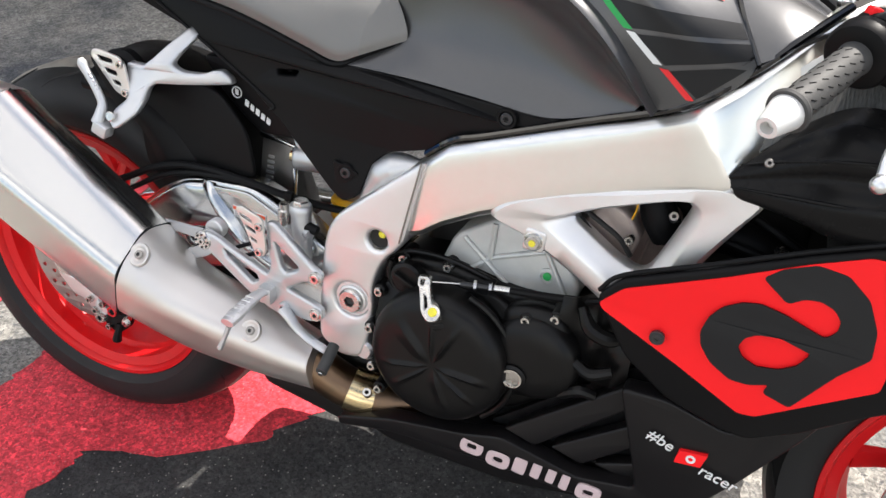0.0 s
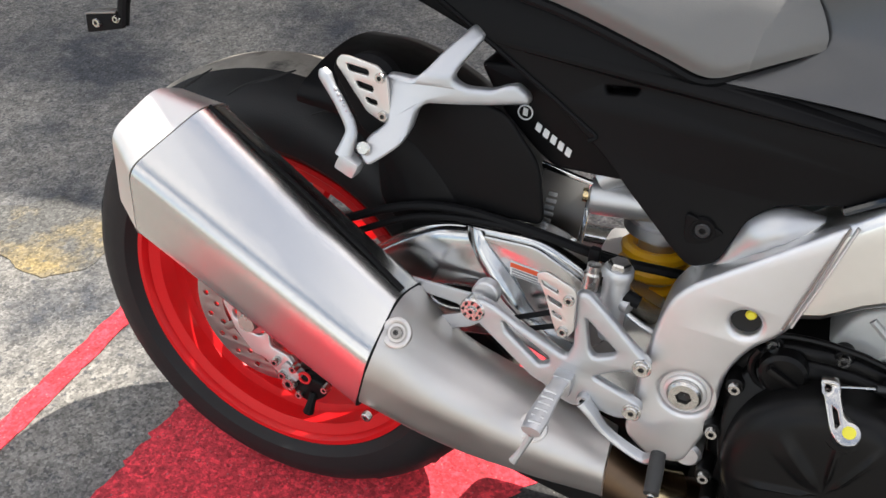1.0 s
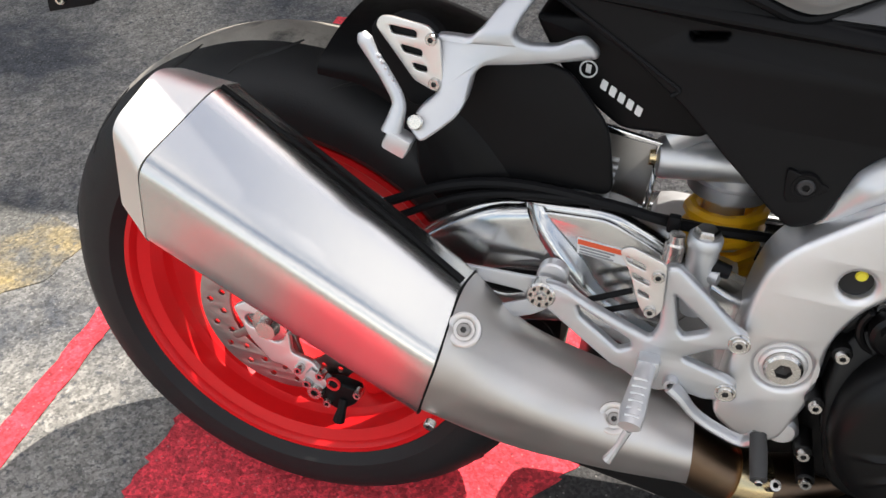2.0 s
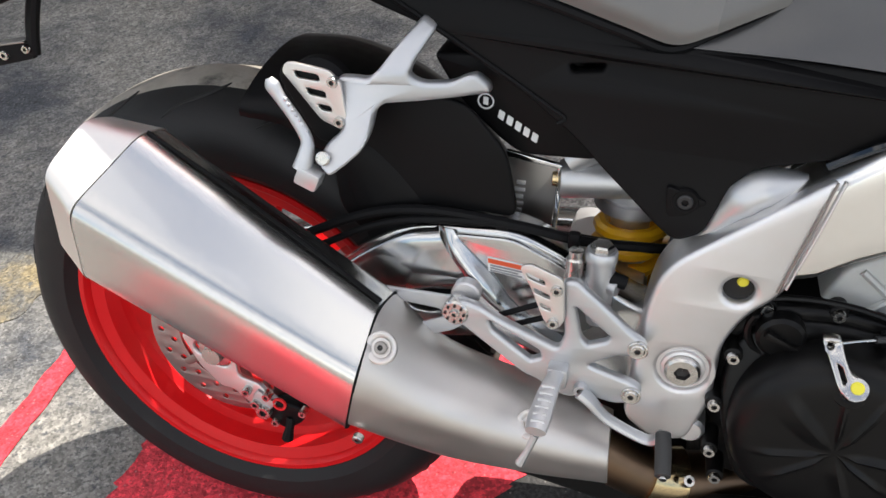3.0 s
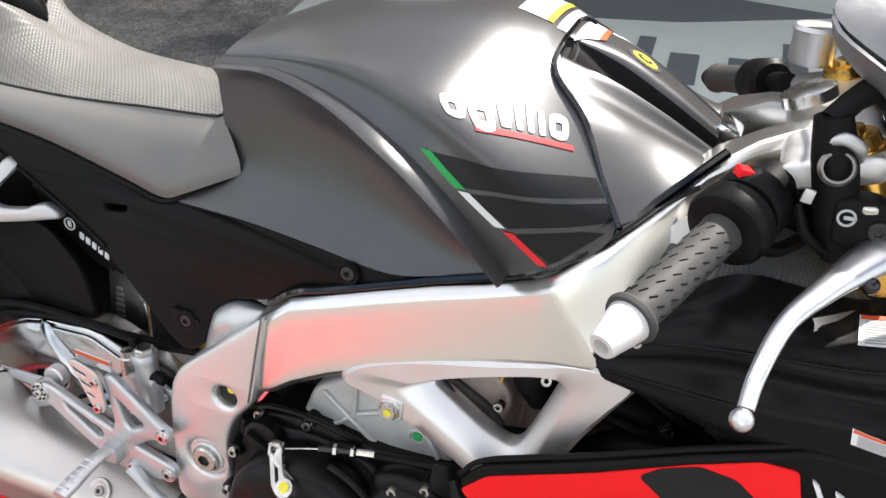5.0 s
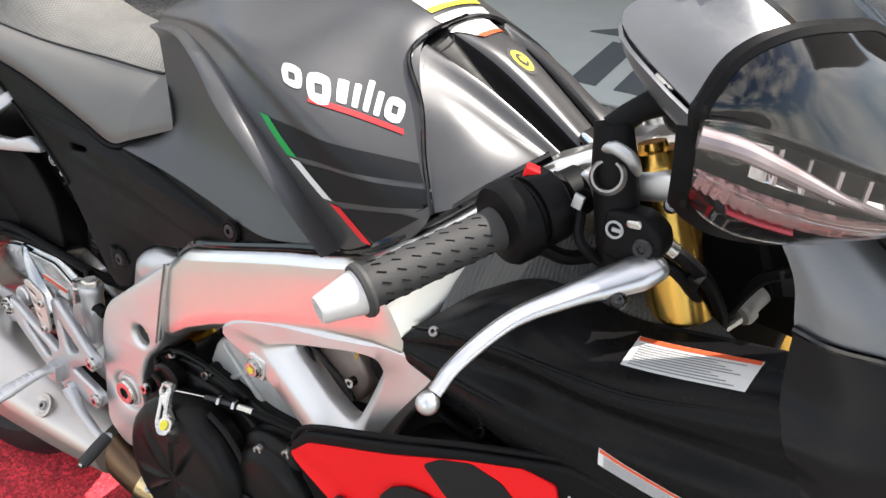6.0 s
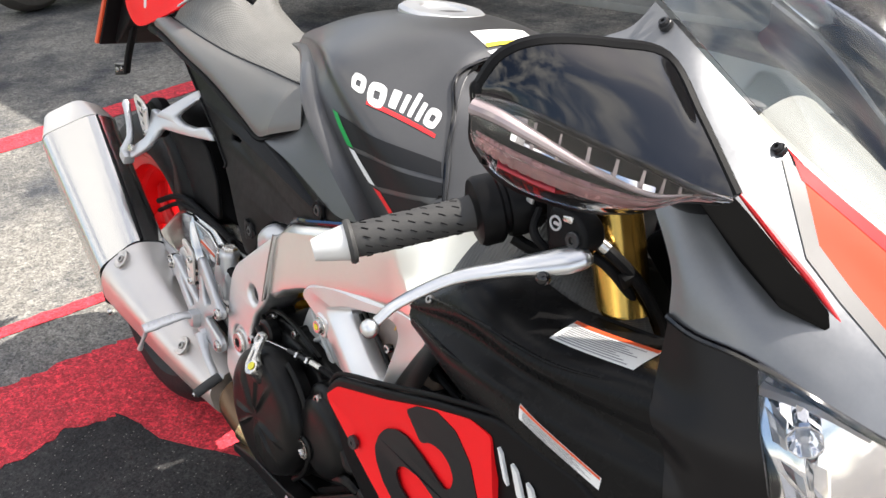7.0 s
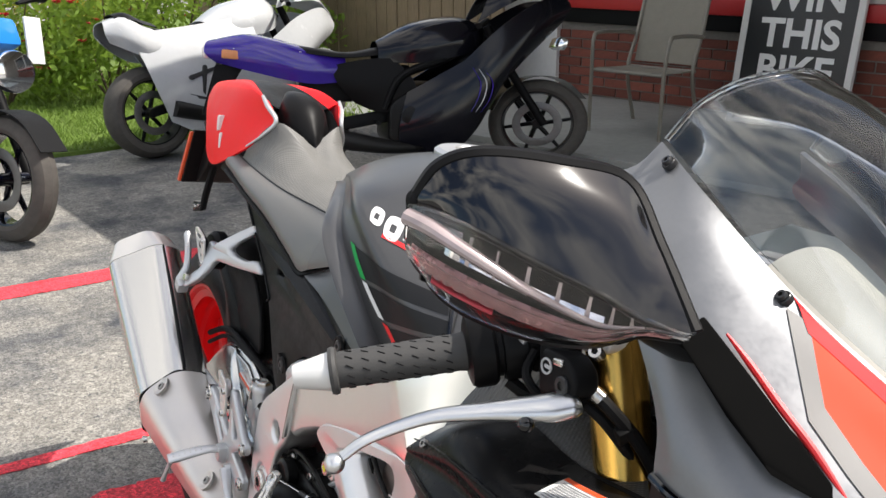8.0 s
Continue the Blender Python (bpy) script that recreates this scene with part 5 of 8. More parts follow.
part("radiator_shroud", slab([(1.02, 0.50), (1.03, 0.80), (1.26, 0.84), (1.24, 0.56), (1.12, 0.48)], 0.04, 0.07, r=0.02, bevel=0.005), DARK, engine)
for q in ([(0.975, -0.12, 0.66), (1.00, -0.145, 0.672), (1.035, -0.15, 0.668), (1.08, -0.14, 0.655)], [(1.03, -0.13, 0.70), (1.06, -0.14, 0.69), (1.10, -0.135, 0.668), (1.13, -0.12, 0.64)]):
    part("wiring", tube(q, 0.0045, 8, 5), DULL, engine)
bolt(engine, (1.062, -0.150, 0.678), 0.006, 0.010, (0.3, -0.9, 0.2))
part("hose_clamp", tube([(1.088, -0.105, 0.625), (1.094, -0.100, 0.617)], 0.024, 16, 2), BOLT, engine)
part("radiator", block((0.03, 0.34, 0.24), (1.14, 0.0, 0.62), 0.006, (0, -15, 0)), DARK, engine)
part("collector_box", slab([(0.34, 0.19), (0.36, 0.30), (0.56, 0.31), (0.60, 0.22), (0.52, 0.16)], -0.09, 0.13, r=0.03, bevel=0.015), DARK, engine, "dark exhaust collector box")
part("sprocket_cover", slab([(0.46, 0.33), (0.47, 0.47), (0.58, 0.50), (0.60, 0.34)], 0.10, 0.15, r=0.03, bevel=0.01), DULL, engine)
part("oil_sump", slab([(0.52, 0.255), (0.62, 0.285), (0.74, 0.31), (0.86, 0.40), (1.02, 0.44), (1.02, 0.34), (0.80, 0.25), (0.58, 0.21)], -0.10, 0.12, r=0.02, bevel=0.01), DARK, engine)

# -- side fairing --
def flank(p):
    """The side fairing's swell: it bows out most at its middle."""
    return Vector((p.x, p.y - 0.006 + 0.25 * (p.x - 1.06) ** 2 + 0.10 * max(0.0, 0.60 - p.z), p.z))


side = part("side_fairing", bent(slab([(0.886, 0.600), (0.910, 0.630), (1.000, 0.672), (1.089, 0.714), (1.175, 0.748), (1.27, 0.745), (1.36, 0.69), (1.28, 0.60), (1.190, 0.545), (1.130, 0.496), (1.080, 0.466), (1.050, 0.470), (0.985, 0.490), (0.930, 0.530)], -0.216, -0.196, r=0.012, bevel=0.005), flank), PLASTIC, bike, "fluorescent red and black side fairing")
part("red_graphic", bent(slab([(0.891, 0.594), (0.916, 0.621), (1.017, 0.669), (1.089, 0.706), (1.140, 0.727), (1.168, 0.726), (1.190, 0.640), (1.188, 0.582), (1.146, 0.552), (1.082, 0.505), (1.064, 0.503), (0.986, 0.545), (0.897, 0.586)], -0.2167, -0.205, r=0.005, bevel=0), flank), RED, side, "fluorescent red graphic")
logo_out = [(1.004, 0.597), (1.009, 0.618), (1.020, 0.634), (1.037, 0.645), (1.056, 0.649), (1.080, 0.644), (1.122, 0.629), (1.131, 0.638), (1.132, 0.651), (1.123, 0.663), (1.109, 0.669), (1.093, 0.667), (1.079, 0.657), (1.050, 0.679), (1.066, 0.694), (1.095, 0.707), (1.125, 0.703), (1.150, 0.682), (1.166, 0.650), (1.170, 0.618), (1.146, 0.590), (1.112, 0.531), (1.082, 0.541), (1.086, 0.554), (1.066, 0.546), (1.046, 0.546), (1.022, 0.561), (1.008, 0.580)]
part("logo_shape", bent(slab(logo_out, -0.2172, -0.2150, [[(1.045, 0.592), (1.049, 0.605), (1.061, 0.613), (1.083, 0.616), (1.115, 0.607), (1.106, 0.588), (1.090, 0.577), (1.068, 0.573), (1.052, 0.580)]], r=0.005, bevel=0, hole_r=0.004), flank), BAND, side, "black logo shape")
part("far_side", bent(slab([(0.886, 0.600), (1.000, 0.672), (1.175, 0.748), (1.27, 0.745), (1.36, 0.69), (1.190, 0.545), (1.080, 0.466), (0.985, 0.490), (0.930, 0.530)], 0.196, 0.216, r=0.012, bevel=0.005), lambda p: Vector((p.x, p.y - 0.25 * (p.x - 1.06) ** 2, p.z))), PLASTIC, side)
part("far_belly", slab([(0.60, 0.27), (0.64, 0.42), (0.80, 0.50), (0.932, 0.530), (0.988, 0.490), (1.098, 0.466), (1.19, 0.552), (1.082, 0.372), (1.03, 0.285), (0.735, 0.262), (0.53, 0.224)], 0.155, 0.185, r=0.010, bevel=0.004), SATIN, side)
bolt(side, (0.962, -0.2215, 0.574), 0.0055, 0.002, mat=BLACK_BOLT, washer=0.0085)
part("edge_lip", bent(tube([(0.888, -0.210, 0.606), (0.912, -0.210, 0.634), (1.0, -0.210, 0.676), (1.09, -0.210, 0.718), (1.175, -0.21, 0.752)], 0.0028, 8, 5), flank), DULL, side)
for k, (x, w) in enumerate(((1.178, 0.012), (1.196, 0.016), (1.216, 0.016), (1.238, 0.014))):
    z = 0.722 - 0.34 * (x - 1.178)
    part("brand_block", bent(slab([(x, z), (x + w * 0.5, z - 0.004), (x + w + 0.008, z - 0.032), (x + 0.014, z - 0.028)], -0.2174, -0.214, r=0.002, bevel=0), flank), WHITE, side)
low = part("belly_fairing", bent(slab([(0.932, 0.470), (0.988, 0.474), (1.060, 0.455), (1.098, 0.466), (1.190, 0.552), (1.145, 0.470), (1.082, 0.372), (1.03, 0.285), (0.93, 0.268), (0.735, 0.262), (0.62, 0.250), (0.53, 0.224), (0.53, 0.242), (0.62, 0.276), (0.735, 0.302), (0.790, 0.322), (0.90, 0.302), (0.975, 0.318), (0.965, 0.360)], -0.190, -0.160, r=0.010, bevel=0.004), lambda p: Vector((p.x, p.y + 0.04 * max(0.0, (0.90 - p.x)) + 0.10 * max(0.0, 0.42 - p.z) + 0.3 * max(0.0, p.x - 1.1), p.z))), BELLY, bike, "dark satin belly fairing with slatted vents")
for k, (x0, z0, x1, z1) in enumerate(((0.790, 0.330, 0.935, 0.455), (0.855, 0.322, 0.955, 0.400), (0.915, 0.316, 0.985, 0.345))):
    part("vent_slat", slab([(x0, z0), (x1, z1), (x1 + 0.012, z1 - 0.030), (x0 + 0.045, z0 - 0.012)], -0.165 + 0.004 * k, -0.145 + 0.004 * k, r=0.005, bevel=0.003), BELLY, low)
part("vent_back", slab([(0.76, 0.31), (0.94, 0.47), (1.02, 0.44), (1.0, 0.31)], -0.135, -0.125, r=0.01, bevel=0.002), DULL, low)
part("lower_pan", slab([(0.53, 0.235), (0.74, 0.295), (0.93, 0.30), (1.03, 0.30), (1.08, 0.37), (1.05, 0.25), (0.80, 0.20), (0.60, 0.20)], -0.13, 0.15, r=0.02, bevel=0.01), BELLY, low)
for k, (s, wdt, drop) in enumerate(brand):
    x, z = 0.735 + 2.75 * s, 0.293 - 0.02 * s * 2.75 + drop
    wdt *= 2.6
    quad = [(x, z + 0.006), (x + wdt, z + 0.005), (x + wdt - 0.004, z - 0.022), (x - 0.004, z - 0.020)]
    mid_q = (x + wdt / 2 - 0.002, z - 0.008)
    part("brand_block", slab(quad, -0.191 + 0.04 * max(0, 0.9 - x) + 0.0135, -0.180 + 0.04 * max(0, 0.9 - x) + 0.0135, [[(mid_q[0] + 0.42 * (a - mid_q[0]), mid_q[1] + 0.36 * (c - mid_q[1])) for a, c in quad]] if wdt > 0.02 else [], hole_r=0.004, r=0.011 if wdt > 0.02 else 0.004, bevel=0.0003), GREY_PRINT, low)


def side_text(body, size, x, y, z, deg, mat, parent, name="lettering", shear=0.0):
    return lettering(body, size, pose(x, y, z) @ Matrix.Rotation(radians(deg), 4, "Y") @ pose(0, 0, 0, 90, 0, 0), None, mat, parent, name, shear=shear)


side_text("#be", 0.022, 0.974, -0.193, 0.416, 19, WHITE, low, shear=0.1)
part("red_tag", slab([(1.016, 0.411), (1.049, 0.416), (1.044, 0.396), (1.013, 0.392)], -0.1935, -0.186, r=0.001, bevel=0.0003), RED, low, "small red tag")
part("tag_mark", slab(ring_of(1.031, 0.404, 0.0058, 14), -0.1945, -0.19, [ring_of(1.031, 0.404, 0.003, 10)], r=0, hole_r=0, bevel=0.0002), WHITE, low)
side_text("racer", 0.022, 1.042, -0.192, 0.386, 13, WHITE, low, shear=0.1)

# -- upper side fairing, nose, screen --
up_rows = [
    [(1.052, -0.148, 0.826), (1.100, -0.140, 0.846), (1.180, -0.136, 0.842), (1.285, -0.132, 0.862)],
    [(1.024, -0.172, 0.800), (1.080, -0.180, 0.830), (1.182, -0.187, 0.829), (1.292, -0.182, 0.852)],
    [(0.994, -0.186, 0.766), (1.085, -0.200, 0.806), (1.185, -0.205, 0.812), (1.305, -0.196, 0.832)],
    [(0.994, -0.187, 0.760), (1.088, -0.196, 0.785), (1.190, -0.201, 0.794), (1.320, -0.188, 0.806)],
    [(0.998, -0.190, 0.752), (1.090, -0.212, 0.766), (1.195, -0.216, 0.780), (1.330, -0.196, 0.780)],
    [(1.010, -0.190, 0.742), (1.095, -0.211, 0.745), (1.198, -0.217, 0.762), (1.340, -0.198, 0.745)],
    [(1.060, -0.180, 0.735), (1.110, -0.205, 0.728), (1.205, -0.214, 0.738), (1.352, -0.195, 0.70)],
]
upper, upper_tree = sheet("upper_side_fairing", patch(up_rows, 7, 5, 0.004), FAIRING, bike, "matte black upper side fairing with warning labels", 50)
part("far_side", patch(up_rows, 4, 4, 0.004, mirror=True), PLASTIC, upper)
part("carbon_panel", patch([[(0.994, -0.160, 0.764), (1.022, -0.166, 0.796), (1.060, -0.152, 0.824), (1.180, -0.138, 0.838), (1.25, -0.132, 0.852)], [(1.000, -0.148, 0.805), (1.025, -0.142, 0.840), (1.070, -0.130, 0.858), (1.160, -0.118, 0.852), (1.22, -0.105, 0.850)], [(1.010, -0.138, 0.845), (1.035, -0.126, 0.868), (1.085, -0.110, 0.885), (1.15, -0.09, 0.862), (1.20, -0.080, 0.850)]], 5, 4, 0.003), CARBON, upper, "woven carbon inner panel")
part("inner_panel", patch([[(1.180, -0.136, 0.842), (1.23, -0.134, 0.852), (1.285, -0.132, 0.862)], [(1.20, -0.100, 0.80), (1.25, -0.10, 0.80), (1.30, -0.10, 0.80)]], 4, 3, 0.003), DULL, upper)
bolt(upper, (1.026, -0.1905, 0.787), 0.0046, 0.002, (-0.1, -0.85, 0.5), mat=PLATE)
part("fairing_ridge", tube([(0.996, -0.1885, 0.753), (1.050, -0.2040, 0.762), (1.090, -0.2125, 0.767), (1.120, -0.2140, 0.770)], [0.0012, 0.0022, 0.0022, 0.0004], 8, 6), FAIRING, upper)
part("fairing_ridge", tube([(1.000, -0.1845, 0.777), (1.040, -0.1925, 0.793), (1.106, -0.2022, 0.810), (1.199, -0.2022, 0.820), (1.270, -0.1925, 0.838)], [0.0008, 0.0016, 0.0018, 0.0018, 0.0008], 8, 6), FAIRING, upper)


def label_on(tree, parent, a, b, c, d, lines, way, name, head):
    """A warning label: white sheet, orange heading, lines of unreadable print."""
    a, b, c, d = (Vector(q) for q in (a, b, c, d))
    lb = part(name, draped((a, b, c, d), tree, 8, 4, way, 0.0008), WHITE, parent, "white warning label with an orange heading and fine print")
    q = lambda u, v: a.lerp(b, u).lerp(d.lerp(c, u), v)
    part("label_heading", draped((q(0.01, 0.02), q(0.99, 0.02), q(0.99, head), q(0.01, head)), tree, 8, 2, way, 0.0013), ORANGE, lb)
    for k in range(lines):
        v = head + 0.08 + (0.90 - head) * k / lines
        part("label_line", draped((q(0.05, v), q(0.90 - 0.07 * (k * 7 % 4), v), q(0.90 - 0.07 * (k * 7 % 4), v + 0.32 / lines), q(0.05, v + 0.32 / lines)), tree, 8, 1, way, 0.0013), INK_GREY, lb)


label_on(upper_tree, upper, (1.184, -0.154, 1.0), (1.272, -0.150, 1.0), (1.270, -0.182, 1.0), (1.184, -0.186, 1.0), 9, (0, 0, -1), "warning_label", 0.16)
label_on(upper_tree, upper, (1.193, -0.25, 0.778), (1.283, -0.25, 0.760), (1.283, -0.25, 0.748), (1.195, -0.25, 0.764), 7, (0, 1, 0), "warning_label", 0.2)

nose_rows = [
    [(1.140, -0.088, 1.103), (1.200, -0.094, 1.076), (1.284, -0.082, 1.028), (1.375, -0.056, 0.982), (1.460, -0.020, 0.930)],
    [(1.134, -0.104, 1.082), (1.210, -0.116, 1.058), (1.292, -0.100, 1.013), (1.384, -0.072, 0.966), (1.470, -0.024, 0.915)],
    [(1.114, -0.136, 1.054), (1.215, -0.138, 1.036), (1.300, -0.116, 0.998), (1.392, -0.085, 0.950), (1.480, -0.028, 0.900)],
    [(1.205, -0.160, 1.003), (1.268, -0.162, 0.980), (1.325, -0.148, 0.960), (1.410, -0.112, 0.922), (1.495, -0.036, 0.872)],
    [(1.268, -0.172, 0.945), (1.295, -0.176, 0.936), (1.342, -0.166, 0.928), (1.420, -0.130, 0.900), (1.505, -0.045, 0.850)],
    [(1.285, -0.178, 0.905), (1.312, -0.180, 0.903), (1.357, -0.170, 0.903), (1.430, -0.138, 0.882), (1.512, -0.050, 0.835)],
]
nose, nose_tree = sheet("nose_fairing", patch(nose_rows, 7, 6, 0.004), GREY_SATIN, bike, "satin silver nose fairing with red and orange graphics", 50)
part("far_side", patch(nose_rows, 5, 5, 0.004, mirror=True), GREY_SATIN, nose)
part("inner_lip", patch([[(1.140, -0.088, 1.103), (1.134, -0.104, 1.082), (1.114, -0.136, 1.054), (1.152, -0.150, 1.028), (1.205, -0.160, 1.003)], [(1.146, -0.088, 1.088), (1.142, -0.102, 1.064), (1.122, -0.124, 1.036), (1.160, -0.142, 1.008), (1.214, -0.150, 0.985)], [(1.165, -0.078, 1.070), (1.165, -0.090, 1.045), (1.150, -0.105, 1.020), (1.18, -0.125, 0.992), (1.225, -0.138, 0.972)]], 4, 4, 0.003), GREY_SATIN, nose)
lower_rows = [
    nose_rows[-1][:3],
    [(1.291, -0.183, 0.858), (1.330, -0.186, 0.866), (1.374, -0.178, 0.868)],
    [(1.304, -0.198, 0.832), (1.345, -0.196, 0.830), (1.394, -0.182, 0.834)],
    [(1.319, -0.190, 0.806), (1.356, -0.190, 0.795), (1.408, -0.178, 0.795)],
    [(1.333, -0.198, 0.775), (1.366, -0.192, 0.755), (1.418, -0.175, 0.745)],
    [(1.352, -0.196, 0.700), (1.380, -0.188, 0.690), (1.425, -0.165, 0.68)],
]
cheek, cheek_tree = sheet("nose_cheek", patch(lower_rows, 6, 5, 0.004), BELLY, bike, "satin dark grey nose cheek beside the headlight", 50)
part("far_side", patch(lower_rows, 4, 4, 0.004, mirror=True), PLASTIC, cheek)
part("seam", tube([(x, y - 0.002, z) for x, y, z in nose_rows[-1]], 0.003, 8, 5), GLOSS, cheek)
way_in = (-0.45, 0.75, -0.48)


def nose_print(corners, mat, name, n=10, m=4, lift=0.0009, label=""):
    return part(name, draped(corners, nose_tree, n, m, way_in, lift), mat, nose, label)


edge_o = [(1.303, -0.086, 1.015), (1.343, -0.107, 0.975), (1.375, -0.105, 0.954), (1.413, -0.095, 0.927)]
edge_g = [(1.288, -0.092, 1.020), (1.343, -0.120, 0.968), (1.375, -0.117, 0.947), (1.424, -0.104, 0.913)]
top_o = [(1.316, -0.076, 1.008), (1.376, -0.058, 0.980), (1.416, -0.040, 0.958), (1.458, -0.024, 0.930)]
for k in range(3):
    nose_print([edge_g[k], edge_o[k], edge_o[k + 1], edge_g[k + 1]], BORDER, "grey_graphic", 5, 6, label="grey border graphic")
    nose_print([edge_o[k], top_o[k], top_o[k + 1], edge_o[k + 1]], ORANGE_RED, "orange_graphic", 6, 6, label="orange-red graphic")
nose_print([nose_rows[0][2], nose_rows[0][4], (1.462, -0.028, 0.922), (1.306, -0.088, 1.008)], RED, "red_graphic", 12, 3, 0.0013, "red edge graphic")
duct = part("mirror_duct", facet_loft([[Vector(q) for q in r] for r in (
    [(1.268, -0.146, 1.010), (1.276, -0.176, 1.000), (1.284, -0.174, 0.993), (1.284, -0.140, 0.992)],
    [(1.312, -0.144, 0.988), (1.313, -0.172, 0.976), (1.324, -0.172, 0.966), (1.326, -0.142, 0.966)],
    [(1.346, -0.138, 0.966), (1.349, -0.166, 0.954), (1.358, -0.165, 0.945), (1.358, -0.135, 0.946)],
    [(1.383, -0.122, 0.934), (1.384, -0.128, 0.931), (1.385, -0.127, 0.928), (1.386, -0.121, 0.929)])], 0.004, 3), FACET, nose, "satin black duct with a red edge")
part("red_edge", tube([(1.284, -0.140, 1.003), (1.304, -0.136, 0.990), (1.332, -0.134, 0.973), (1.357, -0.128, 0.956), (1.386, -0.122, 0.933)], [0.0010, 0.0026, 0.0030, 0.0026, 0.0012], 8, 5), RED_PRINT, duct)
hl_rows = [
    [(1.358, -0.172, 0.902), (1.400, -0.158, 0.896), (1.45, -0.125, 0.876), (1.500, -0.060, 0.846)],
    [(1.376, -0.179, 0.868), (1.415, -0.163, 0.858), (1.46, -0.128, 0.842), (1.508, -0.062, 0.815)],
    [(1.396, -0.182, 0.834), (1.432, -0.164, 0.820), (1.475, -0.126, 0.800), (1.515, -0.060, 0.780)],
    [(1.410, -0.178, 0.795), (1.445, -0.158, 0.780), (1.485, -0.118, 0.765), (1.515, -0.060, 0.750)],
]
light = part("headlight", bent(patch(hl_rows, 5, 5, 0.002), lambda p: p + Vector((-0.022, 0.030, -0.006))), CHROME, bike, "clear headlight with a chrome reflector")
part("headlight_lens", bent(patch(hl_rows, 5, 5, 0.002), lambda p: p + Vector((0.003, -0.003, 0.001))), LENS, light, "clear lens")
part("bulb_bowl", lathe([(0.0, -0.012), (0.006, -0.010), (0.010, -0.006), (0.012, 0.0), (0.013, 0.0), (0.011, -0.010), (0.0, -0.014)], (1.402, -0.160, 0.862), (0.5, -0.75, 0.1), 8), CHROME, light)
part("bulb", lathe([(0.003, -0.012), (0.003, -0.004), (0.0015, -0.003), (0.0, -0.003)], (1.402, -0.160, 0.862), (0.5, -0.75, 0.1), 12), PAINTED_ALU, light)
hl_at = lambda u, v, d: (Vector(hl_rows[0][0]).lerp(Vector(hl_rows[0][1]), u).lerp(Vector(hl_rows[3][0]).lerp(Vector(hl_rows[3][1]), u), v) + Vector((-0.5, 0.75, -0.1)) * d)
for u0, v0, u1, v1, d0, d1 in ((0.10, 0.10, 0.55, 0.24, 0.010, 0.020), (0.10, 0.28, 0.42, 0.44, 0.018, 0.008), (0.62, 0.12, 1.05, 0.34, 0.006, 0.022), (0.25, 0.66, 0.80, 0.80, 0.020, 0.008), (0.85, 0.42, 1.15, 0.74, 0.008, 0.020)):
    part("reflector_facet", patch([[hl_at(u0, v0, d0), hl_at(u1, v0 + 0.04, d1)], [hl_at(u0 + 0.06, v1, d1), hl_at(u1, v1 + 0.04, d0)]], 2, 2, 0.002), PAINTED_ALU if d0 > d1 else CHROME, light)
part("reflector_step", patch([[(1.365, -0.170, 0.888), (1.40, -0.150, 0.885), (1.43, -0.125, 0.872)], [(1.362, -0.168, 0.880), (1.398, -0.146, 0.877), (1.428, -0.121, 0.864)]], 4, 2, 0.004), PAINTED_ALU, light)

ws_rows = [
    [(1.146, -0.090, 1.106), (1.205, -0.094, 1.078), (1.285, -0.080, 1.030), (1.380, -0.052, 0.982), (1.46, -0.018, 0.935)],
    [(1.164, -0.082, 1.138), (1.228, -0.080, 1.112), (1.308, -0.064, 1.062), (1.392, -0.040, 1.003), (1.463, -0.012, 0.940)],
    [(1.181, -0.052, 1.162), (1.250, -0.048, 1.138), (1.328, -0.038, 1.090), (1.402, -0.022, 1.019), (1.466, -0.006, 0.944)],
    [(1.189, 0.0, 1.173), (1.260, 0.0, 1.150), (1.338, 0.0, 1.104), (1.408, 0.0, 1.028), (1.468, 0.0, 0.946)],
]
screen = part("windscreen", patch(ws_rows, 7, 6, 0.0025, fold=True), SCREEN, bike, "clear curved windscreen")
screen.visible_shadow = False
part("inner_fairing", patch([[(1.235, -0.080, 1.010), (1.30, -0.070, 0.988), (1.38, -0.045, 0.955), (1.45, -0.015, 0.922)], [(1.235, -0.040, 1.036), (1.30, -0.036, 1.008), (1.385, -0.022, 0.966), (1.452, -0.006, 0.927)], [(1.235, 0.0, 1.045), (1.305, 0.0, 1.014), (1.388, 0.0, 0.970), (1.455, 0.0, 0.929)]], 5, 5, 0.003, fold=True), material("pale_inner_fairing", (0.34, 0.33, 0.30), 0.5, vary=0.06, scale=20), screen, "pale inner fairing panel under the screen")
part("screen_edge", tube([ws_rows[k][0] for k in range(4)] + [(q[0], -q[1], q[2]) for q in (ws_rows[2][0], ws_rows[1][0], ws_rows[0][0])], 0.0022, 8, 5), LENS, screen)
for at in ((1.162, -0.098, 1.090), (1.283, -0.090, 1.025)):
    bolt(screen, at, 0.0042, 0.005, (-0.2, -0.75, 0.6), mat=BLACK_BOLT, washer=0.0058)
cluster = part("instrument_panel", block((0.04, 0.13, 0.06), (1.19, 0.0, 0.975), 0.01, (0, -30, 0)), DULL, bike, "black instrument panel")
part("cockpit_tray", slab([(1.12, 0.86), (1.20, 0.94), (1.30, 0.94), (1.34, 0.90), (1.32, 0.80), (1.2, 0.80)], -0.005, 0.07, r=0.02, bevel=0.006), DULL, cluster)
part("wiring", tube([(1.22, -0.06, 0.83), (1.24, -0.07, 0.875), (1.265, -0.08, 0.90), (1.28, -0.09, 0.95)], 0.005, 8, 5), DULL, cluster)
